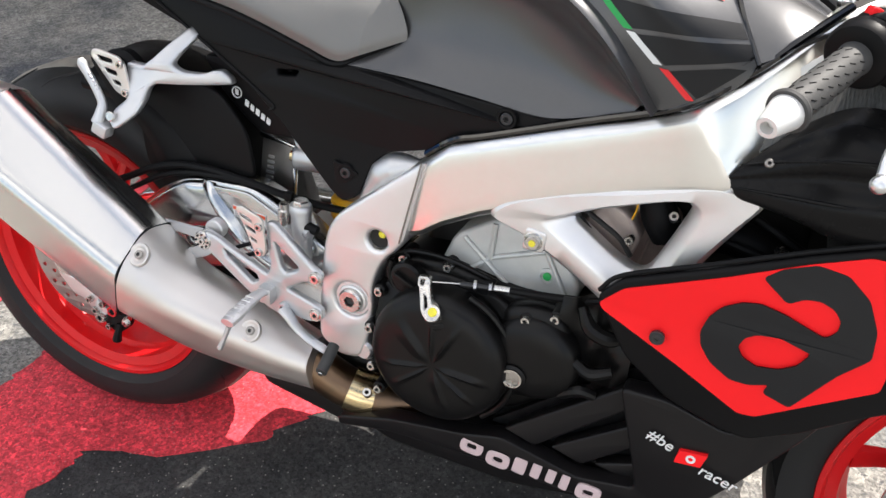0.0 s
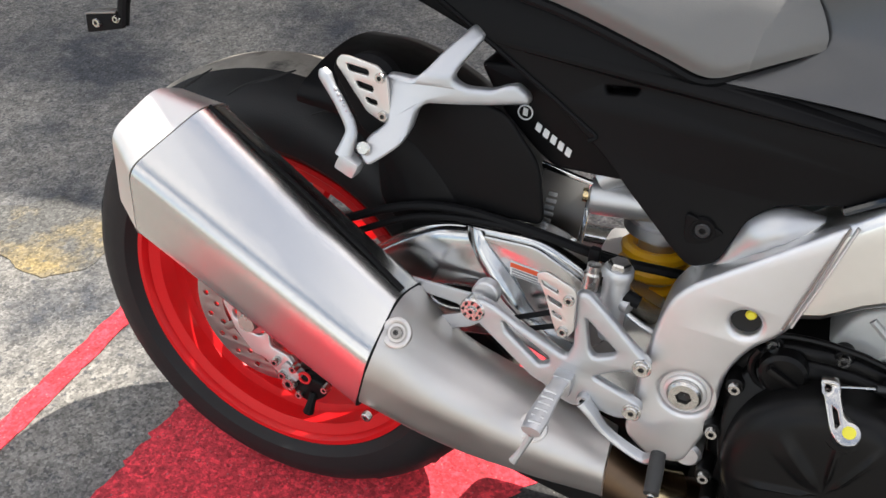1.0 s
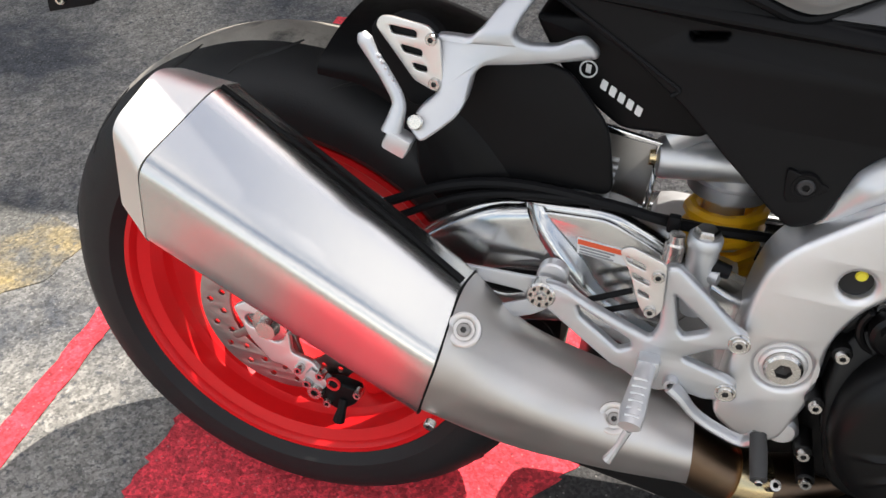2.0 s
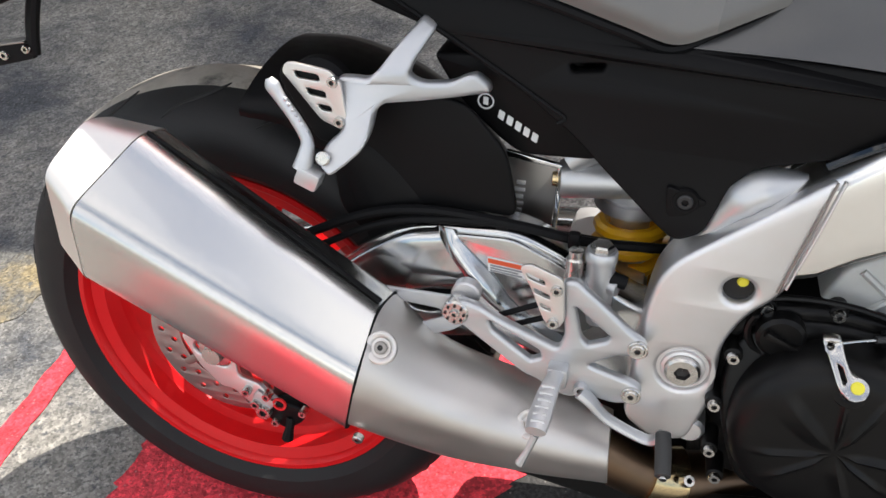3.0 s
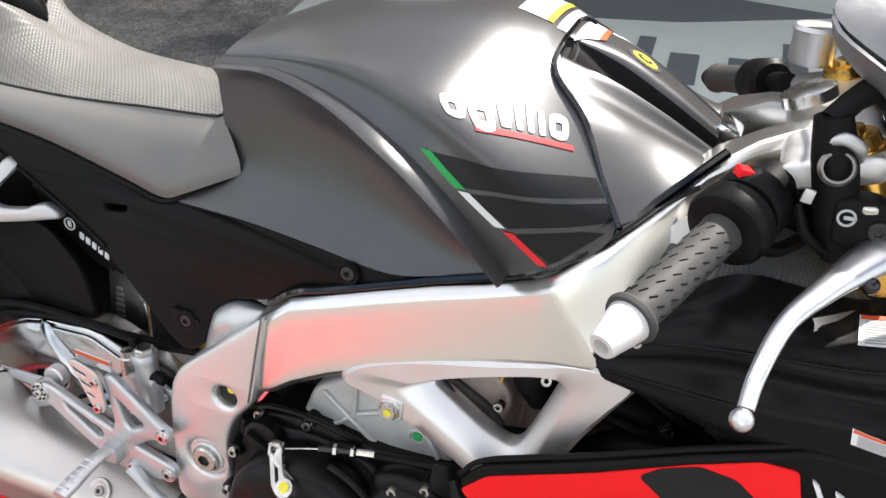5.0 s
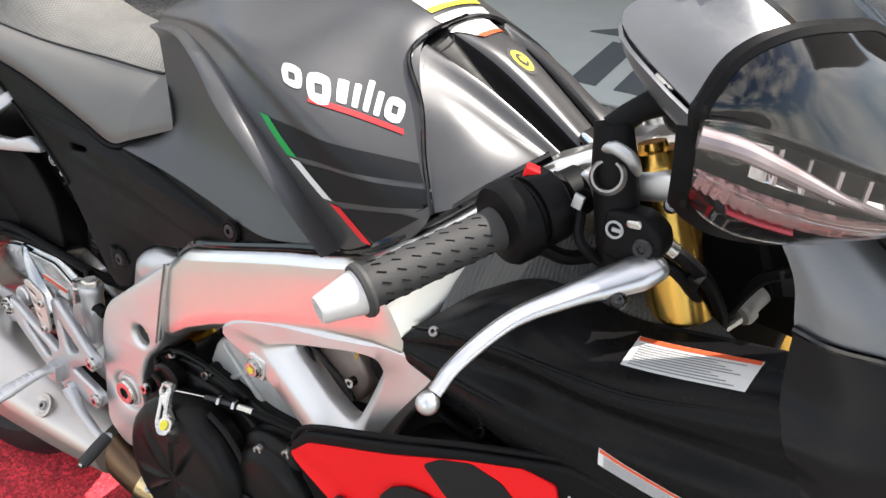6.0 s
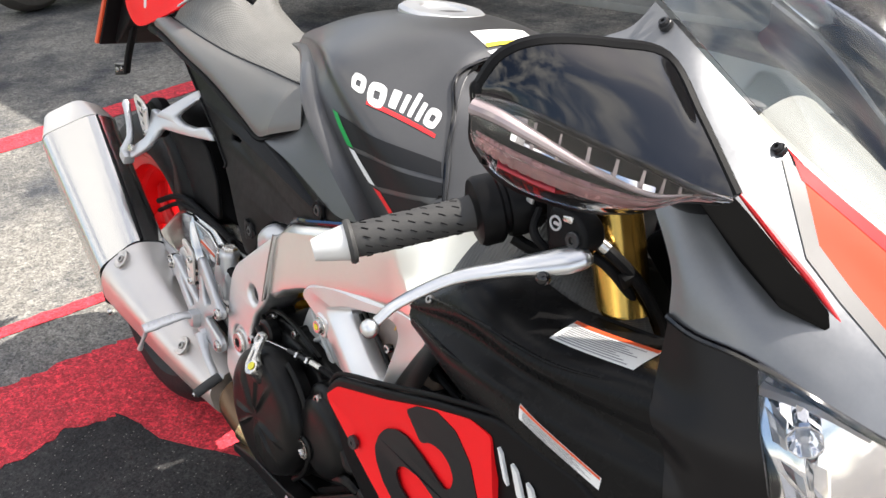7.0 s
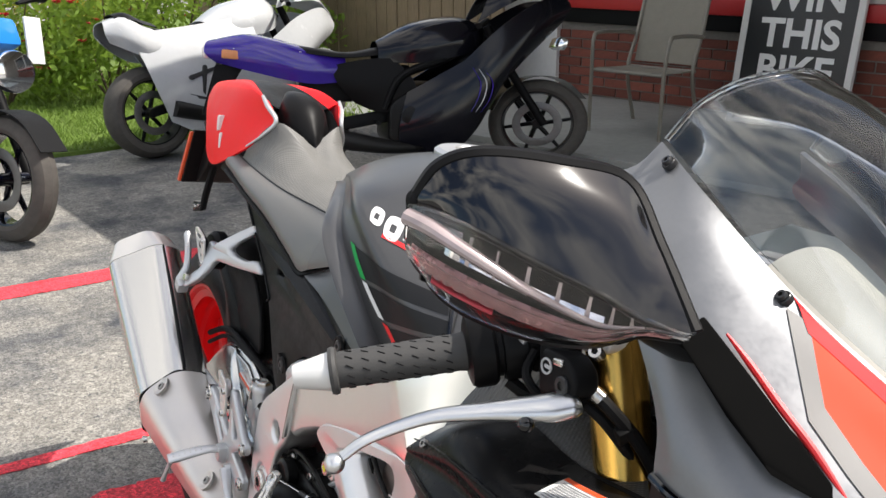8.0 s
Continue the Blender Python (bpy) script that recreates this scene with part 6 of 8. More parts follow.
part("connector", tube([(1.214, -0.080, 0.806), (1.220, -0.060, 0.816), (1.226, -0.044, 0.823)], [0.0050, 0.0055, 0.0070], 12, 2), BUFFED, cluster, "steel rod end")
part("connector_cap", lathe([(0.0, 0.0), (0.010, 0.0), (0.012, 0.003), (0.012, 0.010), (0.009, 0.013), (0.009, 0.030)], (1.227, -0.042, 0.824), (0.25, 0.85, 0.4), 20), WHITE_CAP, cluster, "pale plastic connector cap")
part("wiring", tube([(1.200, -0.02, 0.90), (1.222, -0.045, 0.915), (1.245, -0.055, 0.935), (1.262, -0.05, 0.955)], 0.0050, 8, 5), BLACK_BOLT, cluster)
part("wiring", tube([(1.225, -0.05, 0.912), (1.238, -0.06, 0.888), (1.255, -0.06, 0.862)], 0.0045, 8, 4), DULL, cluster)
part("plug", block((0.018, 0.012, 0.012), (1.252, -0.070, 0.925), 0.002, (20, 30, 15)), PLATE, cluster)
part("plug", block((0.014, 0.010, 0.022), (1.262, -0.075, 0.885), 0.002, (10, -20, 0)), BLACK_BOLT, cluster)

# -- fork and controls --
fork_way = Vector((0.262, 0.0, -0.62)).normalized()
fork = part("front_fork", lathe([(0.0245, 0.0), (0.0245, 0.30), (0.027, 0.31), (0.027, 0.36), (0.0245, 0.37)], (1.150, -0.108, 0.955), fork_way, 36), GOLD, bike, "gold anodised front fork")
part("far_leg", lathe([(0.0245, 0.0), (0.0245, 0.36)], (1.150, 0.108, 0.955), fork_way, 28), GOLD, fork)
for y in (-0.108, 0.108):
    part("lower_leg", lathe([(0.0215, 0.36), (0.0215, 0.60), (0.026, 0.62), (0.026, 0.70)], (1.150, y, 0.955), fork_way, 24), DULL, fork)
    part("fork_cap", lathe([(0.022, 0.012), (0.0225, 0.0), (0.020, -0.010), (0.012, -0.011), (0.011, -0.016), (0.0, -0.016)], (1.150, y, 0.955), fork_way, 24), GOLD, fork)
part("top_clamp", slab([(1.10, 0.940), (1.175, 0.962), (1.180, 0.940), (1.105, 0.918)], -0.135, 0.135, r=0.01, bevel=0.004), CAST, fork, "cast top clamp")
part("steering_nut", lathe([(0.024, 0), (0.024, 0.01), (0.015, 0.014), (0.0, 0.014)], (1.118, 0, 0.955), (-0.4, 0, 0.9), 24), BOLT, fork)
END, ROOT = Vector((1.015, -0.323, 0.864)), Vector((1.090, -0.150, 0.914))
BAR = (ROOT - END).normalized()
bars_ob = part("handlebar", tube([END + BAR * 0.02, END + BAR * 0.12, ROOT + Vector((0.02, 0.02, 0.004))], 0.011, 14, 3), DULL, bike, "black clip-on handlebar")
part("bar_end", lathe([(0.0, 0.012), (0.0055, 0.011), (0.0060, 0.0), (0.0095, 0.0), (0.0105, 0.002), (0.0165, 0.030), (0.0165, 0.033), (0.012, 0.034)], END, BAR, 28), WHITE_CAP, bars_ob, "white tapered bar end weight")
grip = part("grip", lathe([(0.012, 0.030), (0.0195, 0.031), (0.0205, 0.034), (0.0195, 0.037), (0.0155, 0.038), (0.0160, 0.070), (0.0160, 0.140), (0.0175, 0.150), (0.012, 0.152)], END, BAR, 32), GRIP, bars_ob, "dark grey rubber grip with dashed ribs")
gm = BAR.to_track_quat("Z", "Y").to_matrix()
for i in range(12):
    for j in range(7):
        a = 2 * math.pi * (i + 0.5 * (j % 2)) / 12
        h = 0.048 + 0.0138 * j
        c = END + gm @ Vector((0.0160 * math.cos(a), 0.0160 * math.sin(a), h))
        d = gm @ Vector((-math.sin(a) * 0.0016, math.cos(a) * 0.0016, 0.0028))
        part("rib", tube([c - d, c + d], 0.0006, 5, 1), DULL, grip)
housing = part("switch_housing", lathe([(0.015, 0.146), (0.024, 0.147), (0.0300, 0.149), (0.0325, 0.153), (0.0325, 0.168), (0.0300, 0.171), (0.0255, 0.172), (0.0255, 0.176), (0.0285, 0.177), (0.0300, 0.180), (0.0300, 0.196), (0.0270, 0.199), (0.020, 0.200)], END, BAR, 40), PLASTIC, bars_ob, "black throttle and switch housing")
part("switch_pod", block((0.034, 0.016, 0.040), END + BAR * 0.206 + Vector((0.002, 0, -0.002)), 0.006, (0, 15, 25)), DULL, housing)
part("cable_elbow", tube([END + BAR * 0.182 + Vector((0.012, 0, -0.028)), END + BAR * 0.200 + Vector((0.024, 0, -0.040)), END + BAR * 0.23 + Vector((0.04, 0.02, -0.045))], 0.006, 10, 4), DULL, housing)
part("stop_switch", block((0.012, 0.014, 0.010), END + BAR * 0.178 + Vector((-0.006, 0.004, 0.029)), 0.003, (0, 15, 25)), RED, housing, "red stop switch")
master = part("brake_master_cylinder", tube([(1.128, -0.150, 0.990), (1.136, -0.151, 0.960), (1.150, -0.153, 0.910), (1.158, -0.154, 0.884)], [0.0135, 0.0165, 0.0165, 0.0130], 24, 5), DULL, bike, "black radial brake master cylinder")
part("bar_clamp", lathe([(0.0175, 0.206), (0.0195, 0.208), (0.0195, 0.226), (0.0175, 0.228)], END, BAR, 24), DULL, master)
part("pivot_block", slab([(1.142, 0.936), (1.172, 0.938), (1.186, 0.930), (1.190, 0.916), (1.185, 0.906), (1.170, 0.907), (1.160, 0.899), (1.146, 0.900)], -0.1715, -0.146, r=0.009, bevel=0.004), DULL, master)
part("maker_mark", slab(ring_of(1.153, 0.923, 0.0068, 22), -0.1726, -0.168, [ring_of(1.153, 0.923, 0.0050, 18)], r=0, hole_r=0, bevel=0.0002), GREY_INK, master)
part("maker_mark", slab([(1.151, 0.9215), (1.160, 0.9220), (1.160, 0.9245), (1.151, 0.9245)], -0.1726, -0.168, r=0.001, bevel=0.0002), GREY_INK, master)
part("bleed_plate", slab([(1.160, 0.934), (1.171, 0.936), (1.173, 0.930), (1.162, 0.928)], -0.174, -0.168, r=0.004, bevel=0.0015), BOLT, master)
part("clamp_ring", lathe([(0.0090, 0.0), (0.0130, 0.0), (0.0135, 0.003), (0.0115, 0.006), (0.0098, 0.006)], (1.138, -0.164, 0.956), (0.1, -0.9, 0.4), 28, closed=True), PLATE, master, "silver clamp ring")
part("clamp_arch", tube([(1.128, -0.160, 0.972), (1.138, -0.164, 0.978), (1.150, -0.160, 0.972), (1.152, -0.150, 0.960)], [0.004, 0.005, 0.005, 0.004], 12, 4), PAINTED_ALU, master)
bolt(master, (1.176, -0.172, 0.917), 0.0075, 0.003, mat=BLACK_BOLT)
bolt(master, (1.182, -0.150, 0.945), 0.0060, 0.006, (0.3, -0.8, 0.5))
part("reservoir_mount", tube([(1.128, -0.150, 0.985), (1.140, -0.140, 1.000), (1.156, -0.128, 1.010)], [0.010, 0.009, 0.011], 12, 3), DULL, master)
part("fluid_reservoir", lathe([(0.019, 0.0), (0.021, 0.003), (0.021, 0.040), (0.0225, 0.042), (0.0225, 0.050), (0.0, 0.051)], (1.172, -0.116, 0.990), (0.1, -0.05, 1), 28), DARK, master, "dark smoked fluid reservoir")
part("switch_wire", tube([(1.120, -0.158, 0.920), (1.128, -0.170, 0.905), (1.142, -0.165, 0.892), (1.160, -0.150, 0.880)], 0.004, 8, 5), DULL, master)
part("wire_tag", block((0.008, 0.003, 0.011), (1.124, -0.176, 0.936), 0.001, (0, 10, 0)), PAINTED_ALU, master)
lever_line = [(1.186, -0.162, 0.907), (1.184, -0.167, 0.905), (1.177, -0.179, 0.900), (1.164, -0.196, 0.894), (1.148, -0.220, 0.887), (1.126, -0.256, 0.875), (1.114, -0.298, 0.857), (1.111, -0.318, 0.842)]
lever = part("brake_lever", tube(lever_line, [0.0100, 0.0150, 0.0160, 0.0135, 0.0098, 0.0074, 0.0062, 0.0056], 20, 6, flat=0.62), LEVER, bike, "polished brake lever with a ball end", 60)
ball = lathe([(0.0080 * math.sin(math.pi * k / 24), -0.0080 * math.cos(math.pi * k / 24)) for k in range(25)], (1.110, -0.3230, 0.8365), n=36)
part("ball_end", ball, LEVER, lever)
part("lever_adjuster", lathe([(0.0065 * math.sin(math.pi * k / 10), -0.0065 * math.cos(math.pi * k / 10)) for k in range(11)], (1.177, -0.2015, 0.8885), n=16), GLOSS, lever)
hose = part("brake_line", tube([(1.182, -0.146, 0.912), (1.198, -0.138, 0.903), (1.214, -0.118, 0.880), (1.224, -0.092, 0.842), (1.218, -0.06, 0.79)], 0.0056, 10, 6), DULL, bike, "black brake line with a steel end")
part("line_end", tube([(1.172, -0.156, 0.922), (1.180, -0.150, 0.916), (1.190, -0.143, 0.909)], [0.0060, 0.0060, 0.0064], 12, 3), BOLT, hose)
part("second_line", tube([(1.180, -0.148, 0.900), (1.194, -0.138, 0.891), (1.207, -0.118, 0.866), (1.214, -0.094, 0.830), (1.208, -0.06, 0.78)], 0.0050, 10, 5), DULL, hose)
part("line_clip", block((0.010, 0.014, 0.016), (1.206, -0.128, 0.886), 0.002, (30, 20, 0)), DULL, hose)
# left side of the bar
left_end, left_root = Vector((1.010, 0.330, 0.870)), Vector((1.088, 0.150, 0.925))
left = (left_root - left_end).normalized()
lbar = part("left_handlebar", tube([left_end, left_root + left * 0.03], 0.011, 12, 3), DULL, bike, "black left handlebar with its grip")
part("grip", lathe([(0.012, 0.030), (0.0185, 0.032), (0.0160, 0.04), (0.0160, 0.140), (0.018, 0.15)], left_end, left, 24), GRIP, lbar)
part("switch_pod", lathe([(0.018, 0.15), (0.025, 0.153), (0.025, 0.195), (0.02, 0.20)], left_end, left, 20), PLASTIC, lbar)
part("fluid_pot", lathe([(0.020, 0.0), (0.022, 0.004), (0.022, 0.030), (0.024, 0.034), (0.021, 0.038), (0.0, 0.038)], (1.115, 0.13, 0.955), (0, 0, 1), 24), PAINTED_ALU, lbar)

# -- mirror with its turn signal --
MO = Vector((1.2515, -0.3717, 1.0574))
MU, MV, MN = Vector((0.667, 0.739, -0.111)), Vector((-0.406, 0.483, 0.777)), Vector((0.626, -0.472, 0.620))


def mir(rows):
    """Rows in the mirror's own axes: along it, up it, out of it."""
    return [[MO + MU * u + MV * v + MN * w for u, v, w in r] for r in rows]


mir_rows = mir([
    [(-0.001, 0.024, 0.012), (0.007, 0.040, 0.023), (0.027, 0.052, 0.027), (0.065, 0.066, 0.016), (0.102, 0.075, 0.001), (0.128, 0.044, -0.001), (0.156, 0.003, 0.0)],
    [(-0.002, 0.023, 0.012), (0.011, 0.033, 0.023), (0.032, 0.039, 0.026), (0.068, 0.044, 0.018), (0.105, 0.050, 0.007), (0.130, 0.028, 0.001), (0.156, 0.002, 0.0)],
    [(-0.001, 0.020, 0.010), (0.012, 0.023, 0.020), (0.034, 0.024, 0.022), (0.070, 0.023, 0.015), (0.106, 0.022, 0.007), (0.130, 0.011, 0.002), (0.153, 0.001, 0.0)],
    [(0.000, 0.018, 0.008), (0.014, 0.0155, 0.015), (0.036, 0.012, 0.017), (0.072, 0.007, 0.012), (0.107, 0.0035, 0.006), (0.130, -0.001, 0.002), (0.153, 0.0, 0.0)],
])
mirror = part("mirror", patch(mir_rows, 5, 6, 0.004), GLOSS, bike, "gloss black mirror with a built-in turn signal", 60)
part("rim_edge", tube([q - MN * 0.003 for q in mir_rows[0]], 0.0045, 8, 6), PLASTIC, mirror, "matte black mirror edge")
part("rim_edge", tube([q - MN * 0.003 for q in (mir_rows[0][0], mir_rows[1][0], mir_rows[2][0], mir_rows[3][0])], 0.0045, 8, 5), PLASTIC, mirror)
back = mir([[(0.012, -0.008, -0.024), (0.03, -0.006, -0.034), (0.06, 0.0, -0.042), (0.10, 0.010, -0.036), (0.13, 0.008, -0.014), (0.152, 0.001, -0.003)], [(0.008, 0.010, -0.010), (0.024, 0.022, -0.014), (0.058, 0.034, -0.024), (0.10, 0.044, -0.022), (0.125, 0.028, -0.010), (0.152, 0.002, -0.003)], [(0.004, 0.022, 0.008), (0.020, 0.040, 0.018), (0.062, 0.054, 0.010), (0.10, 0.064, -0.002), (0.125, 0.040, -0.003), (0.152, 0.003, -0.002)]])
part("mirror_back", patch(back, 4, 4, 0.003), PLASTIC, mirror)
lens_rows = mir([
    [(-0.003, 0.019, 0.010), (0.013, 0.0165, 0.017), (0.036, 0.013, 0.019), (0.072, 0.008, 0.014), (0.107, 0.0045, 0.0075), (0.130, 0.001, 0.003), (0.154, 0.0, 0.001)],
    [(0.002, 0.001, -0.002), (0.015, -0.006, 0.002), (0.038, -0.011, 0.0), (0.074, -0.014, -0.005), (0.108, -0.012, -0.008), (0.131, -0.003, -0.004), (0.154, 0.0, -0.001)],
    [(0.012, -0.004, -0.020), (0.024, -0.011, -0.024), (0.044, -0.015, -0.030), (0.078, -0.015, -0.034), (0.110, -0.010, -0.028), (0.131, -0.002, -0.012), (0.153, 0.0, -0.003)],
])
lens = part("signal_lens", patch(lens_rows, 5, 5, 0.002), LENS, mirror, "clear turn signal lens")
part("signal_base", bent(patch(lens_rows, 4, 4, 0.002), lambda p: p - MN * 0.016 + MV * 0.003), PLASTIC, mirror)
mid = lambda t: [Vector(a).lerp(Vector(b), t) for a, b in zip(lens_rows[0], lens_rows[1])]
strip = [glide([q - MN * d for q in mid(t)], 8) for t, d in ((0.78, 0.005), (0.90, 0.003), (1.04, 0.006))]
wave = [0.0016 * math.sin(1.55 * k) for k in range(len(strip[0]))]
strip[2] = [q - MV * abs(w) * 1.5 for q, w in zip(strip[2], wave)]
strip[1] = [q + MN * w for q, w in zip(strip[1], wave)]
part("signal_reflector", patch([r[2:-3] for r in strip], 1, 3, 0.001), SIGNAL_ROSE, lens, "rose-tinted scalloped reflector strip")
guide = [Vector(a).lerp(Vector(b), t) + MN * 0.0012 for a, b, t in zip(lens_rows[0], lens_rows[1], (0.34, 0.38, 0.48, 0.62, 0.78, 0.92))]
part("light_guide", tube(guide, [0.0062, 0.0058, 0.0046, 0.0028, 0.0018, 0.0008], 12, 6, flat=0.8), GUIDE, lens, "clear light guide rod")
part("signal_core", patch([[q - MN * 0.008 - MV * d for q in glide(lens_rows[1], 4)[5:11]] for d in (0.001, 0.006)], 2, 2, 0.001), SIGNAL_RED, lens, "red-tinted inner piece")
for k in range(9):
    t = 0.24 + 0.078 * k
    wide = 0.055 if k == 0 else 0.008
    a = [glide(r, 40)[int(t * 240)] for r in (mid(0.12), mid(0.64))]
    b = [glide(r, 40)[int((t + wide) * 240)] for r in (mid(0.12), mid(0.64))]
    part("lens_rib", patch([[a[0] - MN * 0.006, b[0] - MN * 0.005], [a[1] - MN * 0.004, b[1] - MN * 0.005 + MU * 0.001]], 3, 3, 0.0012), CHROME if k < 1 else SIGNAL, lens)
bowl_rows = [glide([q - MN * d for q in mid(t)], 8)[13:34] for t, d in ((0.40, 0.0075), (0.62, 0.0050))]
part("signal_mirror", patch(bowl_rows, 1, 2, 0.001), CHROME, lens, "chrome inner reflector")
part("lens_lip", tube([q + MN * 0.0005 for q in lens_rows[1]], 0.0011, 6, 6), LENS, lens)
part("mirror_stem", tube([(1.290, -0.255, 1.020), (1.262, -0.220, 1.020), (1.262, -0.185, 1.000), (1.268, -0.15, 0.985)], [0.020, 0.018, 0.016, 0.018], 12, 4, flat=0.6), PLASTIC, mirror)

# -- footrests --
def hanger_lean(p):
    """The hanger runs in towards the tail at its far arm and out at its foot."""
    return Vector((p.x, p.y + 0.50 * max(0.0, p.x - 0.222) + 0.90 * max(0.0, p.z - 0.728) - 0.62 * max(0.0, 0.700 - p.z), p.z))


hang = part("passenger_footrest_hanger", bent(slab([(0.257, 0.772), (0.271, 0.762), (0.257, 0.739), (0.252, 0.724), (0.264, 0.716), (0.289, 0.715), (0.302, 0.721), (0.311, 0.722), (0.323, 0.711), (0.325, 0.702), (0.291, 0.699), (0.259, 0.698), (0.231, 0.698), (0.225, 0.692), (0.224, 0.674), (0.218, 0.659), (0.205, 0.647), (0.190, 0.635), (0.177, 0.645), (0.182, 0.661), (0.191, 0.669), (0.197, 0.676), (0.187, 0.721), (0.200, 0.722), (0.218, 0.722), (0.227, 0.731), (0.239, 0.750)], -0.156, -0.140, r=0.006, bevel=0.005), hanger_lean), PAINTED_ALU, bike, "silver passenger footrest hanger")

bent_plate = bent(slab([(0.137, 0.725), (0.141, 0.734), (0.150, 0.735), (0.184, 0.731), (0.195, 0.721), (0.201, 0.677), (0.194, 0.673), (0.174, 0.681)], -0.004, 0.0, [[(0.149, 0.7275), (0.174, 0.7255), (0.175, 0.7190), (0.152, 0.7200)], [(0.160, 0.7120), (0.180, 0.7095), (0.1805, 0.7030), (0.163, 0.7050)], [(0.171, 0.6970), (0.185, 0.6955), (0.1855, 0.6895), (0.174, 0.6910)]], r=0.004, bevel=0.001, hole_r=0.0028), lambda p: Vector((p.x, p.y - 0.162, p.z)))
hp = part("heel_plate", bent_plate, STEEL_CAP, hang, "pale steel heel plate with three slots")
part("plate_pad", slab([(0.130, 0.718), (0.137, 0.732), (0.190, 0.724), (0.196, 0.672), (0.184, 0.655), (0.168, 0.656)], -0.161, -0.156, r=0.008, bevel=0.002), DULL, hang, "black backing pad")
bolt(hp, (0.188, -0.166, 0.7205), 0.0055, 0.004)
bolt(hp, (0.193, -0.166, 0.6815), 0.0055, 0.004)
peg = part("passenger_peg", tube([(0.129, -0.176, 0.721), (0.132, -0.177, 0.715), (0.140, -0.178, 0.703), (0.153, -0.180, 0.687), (0.166, -0.184, 0.668), (0.166, -0.188, 0.654), (0.163, -0.192, 0.640)], [0.0040, 0.0072, 0.0058, 0.0058, 0.0062, 0.0080, 0.0100], 12, 5), PAINTED_ALU, hang, "folded silver passenger peg")
for k in range(7):
    part("peg_tooth", lathe([(0.0026, -0.003), (0.0024, 0.002), (0.0014, 0.0034), (0.0, 0.0036)], (0.1445 + 0.0035 * k, -0.180 - 0.0006 * k, 0.7030 - 0.0047 * k), (0.75, -0.3, 0.58), 8), PAINTED_ALU, peg)
part("peg_knuckle", block((0.024, 0.020, 0.019), (0.170, -0.192, 0.633), 0.004, (0, 22, 0)), PAINTED_ALU, peg)
part("pivot_pin", lathe([(0.0070, -0.003), (0.0070, 0.002), (0.0055, 0.003), (0.0, 0.003)], (0.184, -0.190, 0.653), (0.1, -0.95, 0.2), 18), BOLT, hang)
set_plate = part("rider_footrest_bracket", slab([(0.310, 0.500), (0.320, 0.502), (0.335, 0.499), (0.366, 0.484), (0.421, 0.463), (0.426, 0.481), (0.422, 0.510), (0.418, 0.545), (0.431, 0.549), (0.460, 0.525), (0.493, 0.496), (0.508, 0.487), (0.506, 0.473), (0.496, 0.470), (0.480, 0.468), (0.452, 0.449), (0.470, 0.444), (0.497, 0.437), (0.510, 0.430), (0.509, 0.414), (0.498, 0.409), (0.484, 0.405), (0.452, 0.410), (0.438, 0.402), (0.420, 0.407), (0.404, 0.418), (0.388, 0.423), (0.319, 0.472), (0.305, 0.482)], -0.172, -0.159, [[(0.347, 0.484), (0.402, 0.457), (0.405, 0.449), (0.394, 0.442), (0.352, 0.472)], [(0.433, 0.519), (0.471, 0.489), (0.468, 0.483), (0.450, 0.474), (0.443, 0.481)]], r=0.006, bevel=0.0042, hole_r=0.003), PAINTED_ALU, bike, "silver skeleton footrest bracket")
for x, z in ((0.499, 0.481), (0.500, 0.422)):
    bolt(set_plate, (x, -0.173, z), 0.0072, 0.0035, washer=0.0102)
for x, z in ((0.449, 0.420), (0.425, 0.425)):
    bolt(set_plate, (x, -0.174, z), 0.0078, 0.006, mat=PAINTED_ALU)
capw = part("toe_guard_mount", lathe([(0.0130, -0.008), (0.0140, 0.0), (0.0145, 0.006), (0.0125, 0.008), (0.006, 0.008)], (0.312, -0.166, 0.487), n=24), BOLT, set_plate, "drilled round bracket end")
for k in range(8):
    a = 2 * math.pi * k / 8
    part("drilled_hole", lathe([(0.0016, 0.0), (0.0016, 0.001), (0.0, 0.001)], (0.312 + 0.0098 * math.cos(a), -0.1742, 0.487 + 0.0098 * math.sin(a)), n=8), DARK, capw)
bolt(capw, (0.312, -0.173, 0.487), 0.0055, 0.004)
part("silencer_strap", slab([(0.186, 0.504), (0.214, 0.494), (0.296, 0.496), (0.318, 0.498), (0.326, 0.484), (0.322, 0.466), (0.306, 0.452), (0.266, 0.434), (0.236, 0.438), (0.216, 0.466)], -0.158, -0.154, [[(0.238, 0.480), (0.292, 0.478), (0.300, 0.470), (0.264, 0.452), (0.246, 0.454)]], r=0.006, bevel=0.0012, hole_r=0.005), PAINTED_ALU, set_plate, "flat silver silencer strap")
part("strap_boss", lathe([(0.0150, -0.012), (0.0155, 0.0), (0.0140, 0.002), (0.0, 0.002)], (0.318, -0.152, 0.497), n=24), CAST, set_plate)
hp2 = part("heel_plate", slab([(0.376, 0.560), (0.386, 0.566), (0.420, 0.554), (0.425, 0.505), (0.420, 0.496), (0.411, 0.495), (0.403, 0.505), (0.389, 0.539)], -0.180, -0.176, [[(0.383, 0.5555), (0.402, 0.5490), (0.403, 0.5435), (0.385, 0.5495)], [(0.391, 0.5395), (0.408, 0.5335), (0.409, 0.5280), (0.393, 0.5335)], [(0.399, 0.5230), (0.410, 0.5190), (0.411, 0.5140), (0.400, 0.5180)]], r=0.006, bevel=0.001, hole_r=0.0026), STEEL_CAP, set_plate, "steel heel plate with three slots")
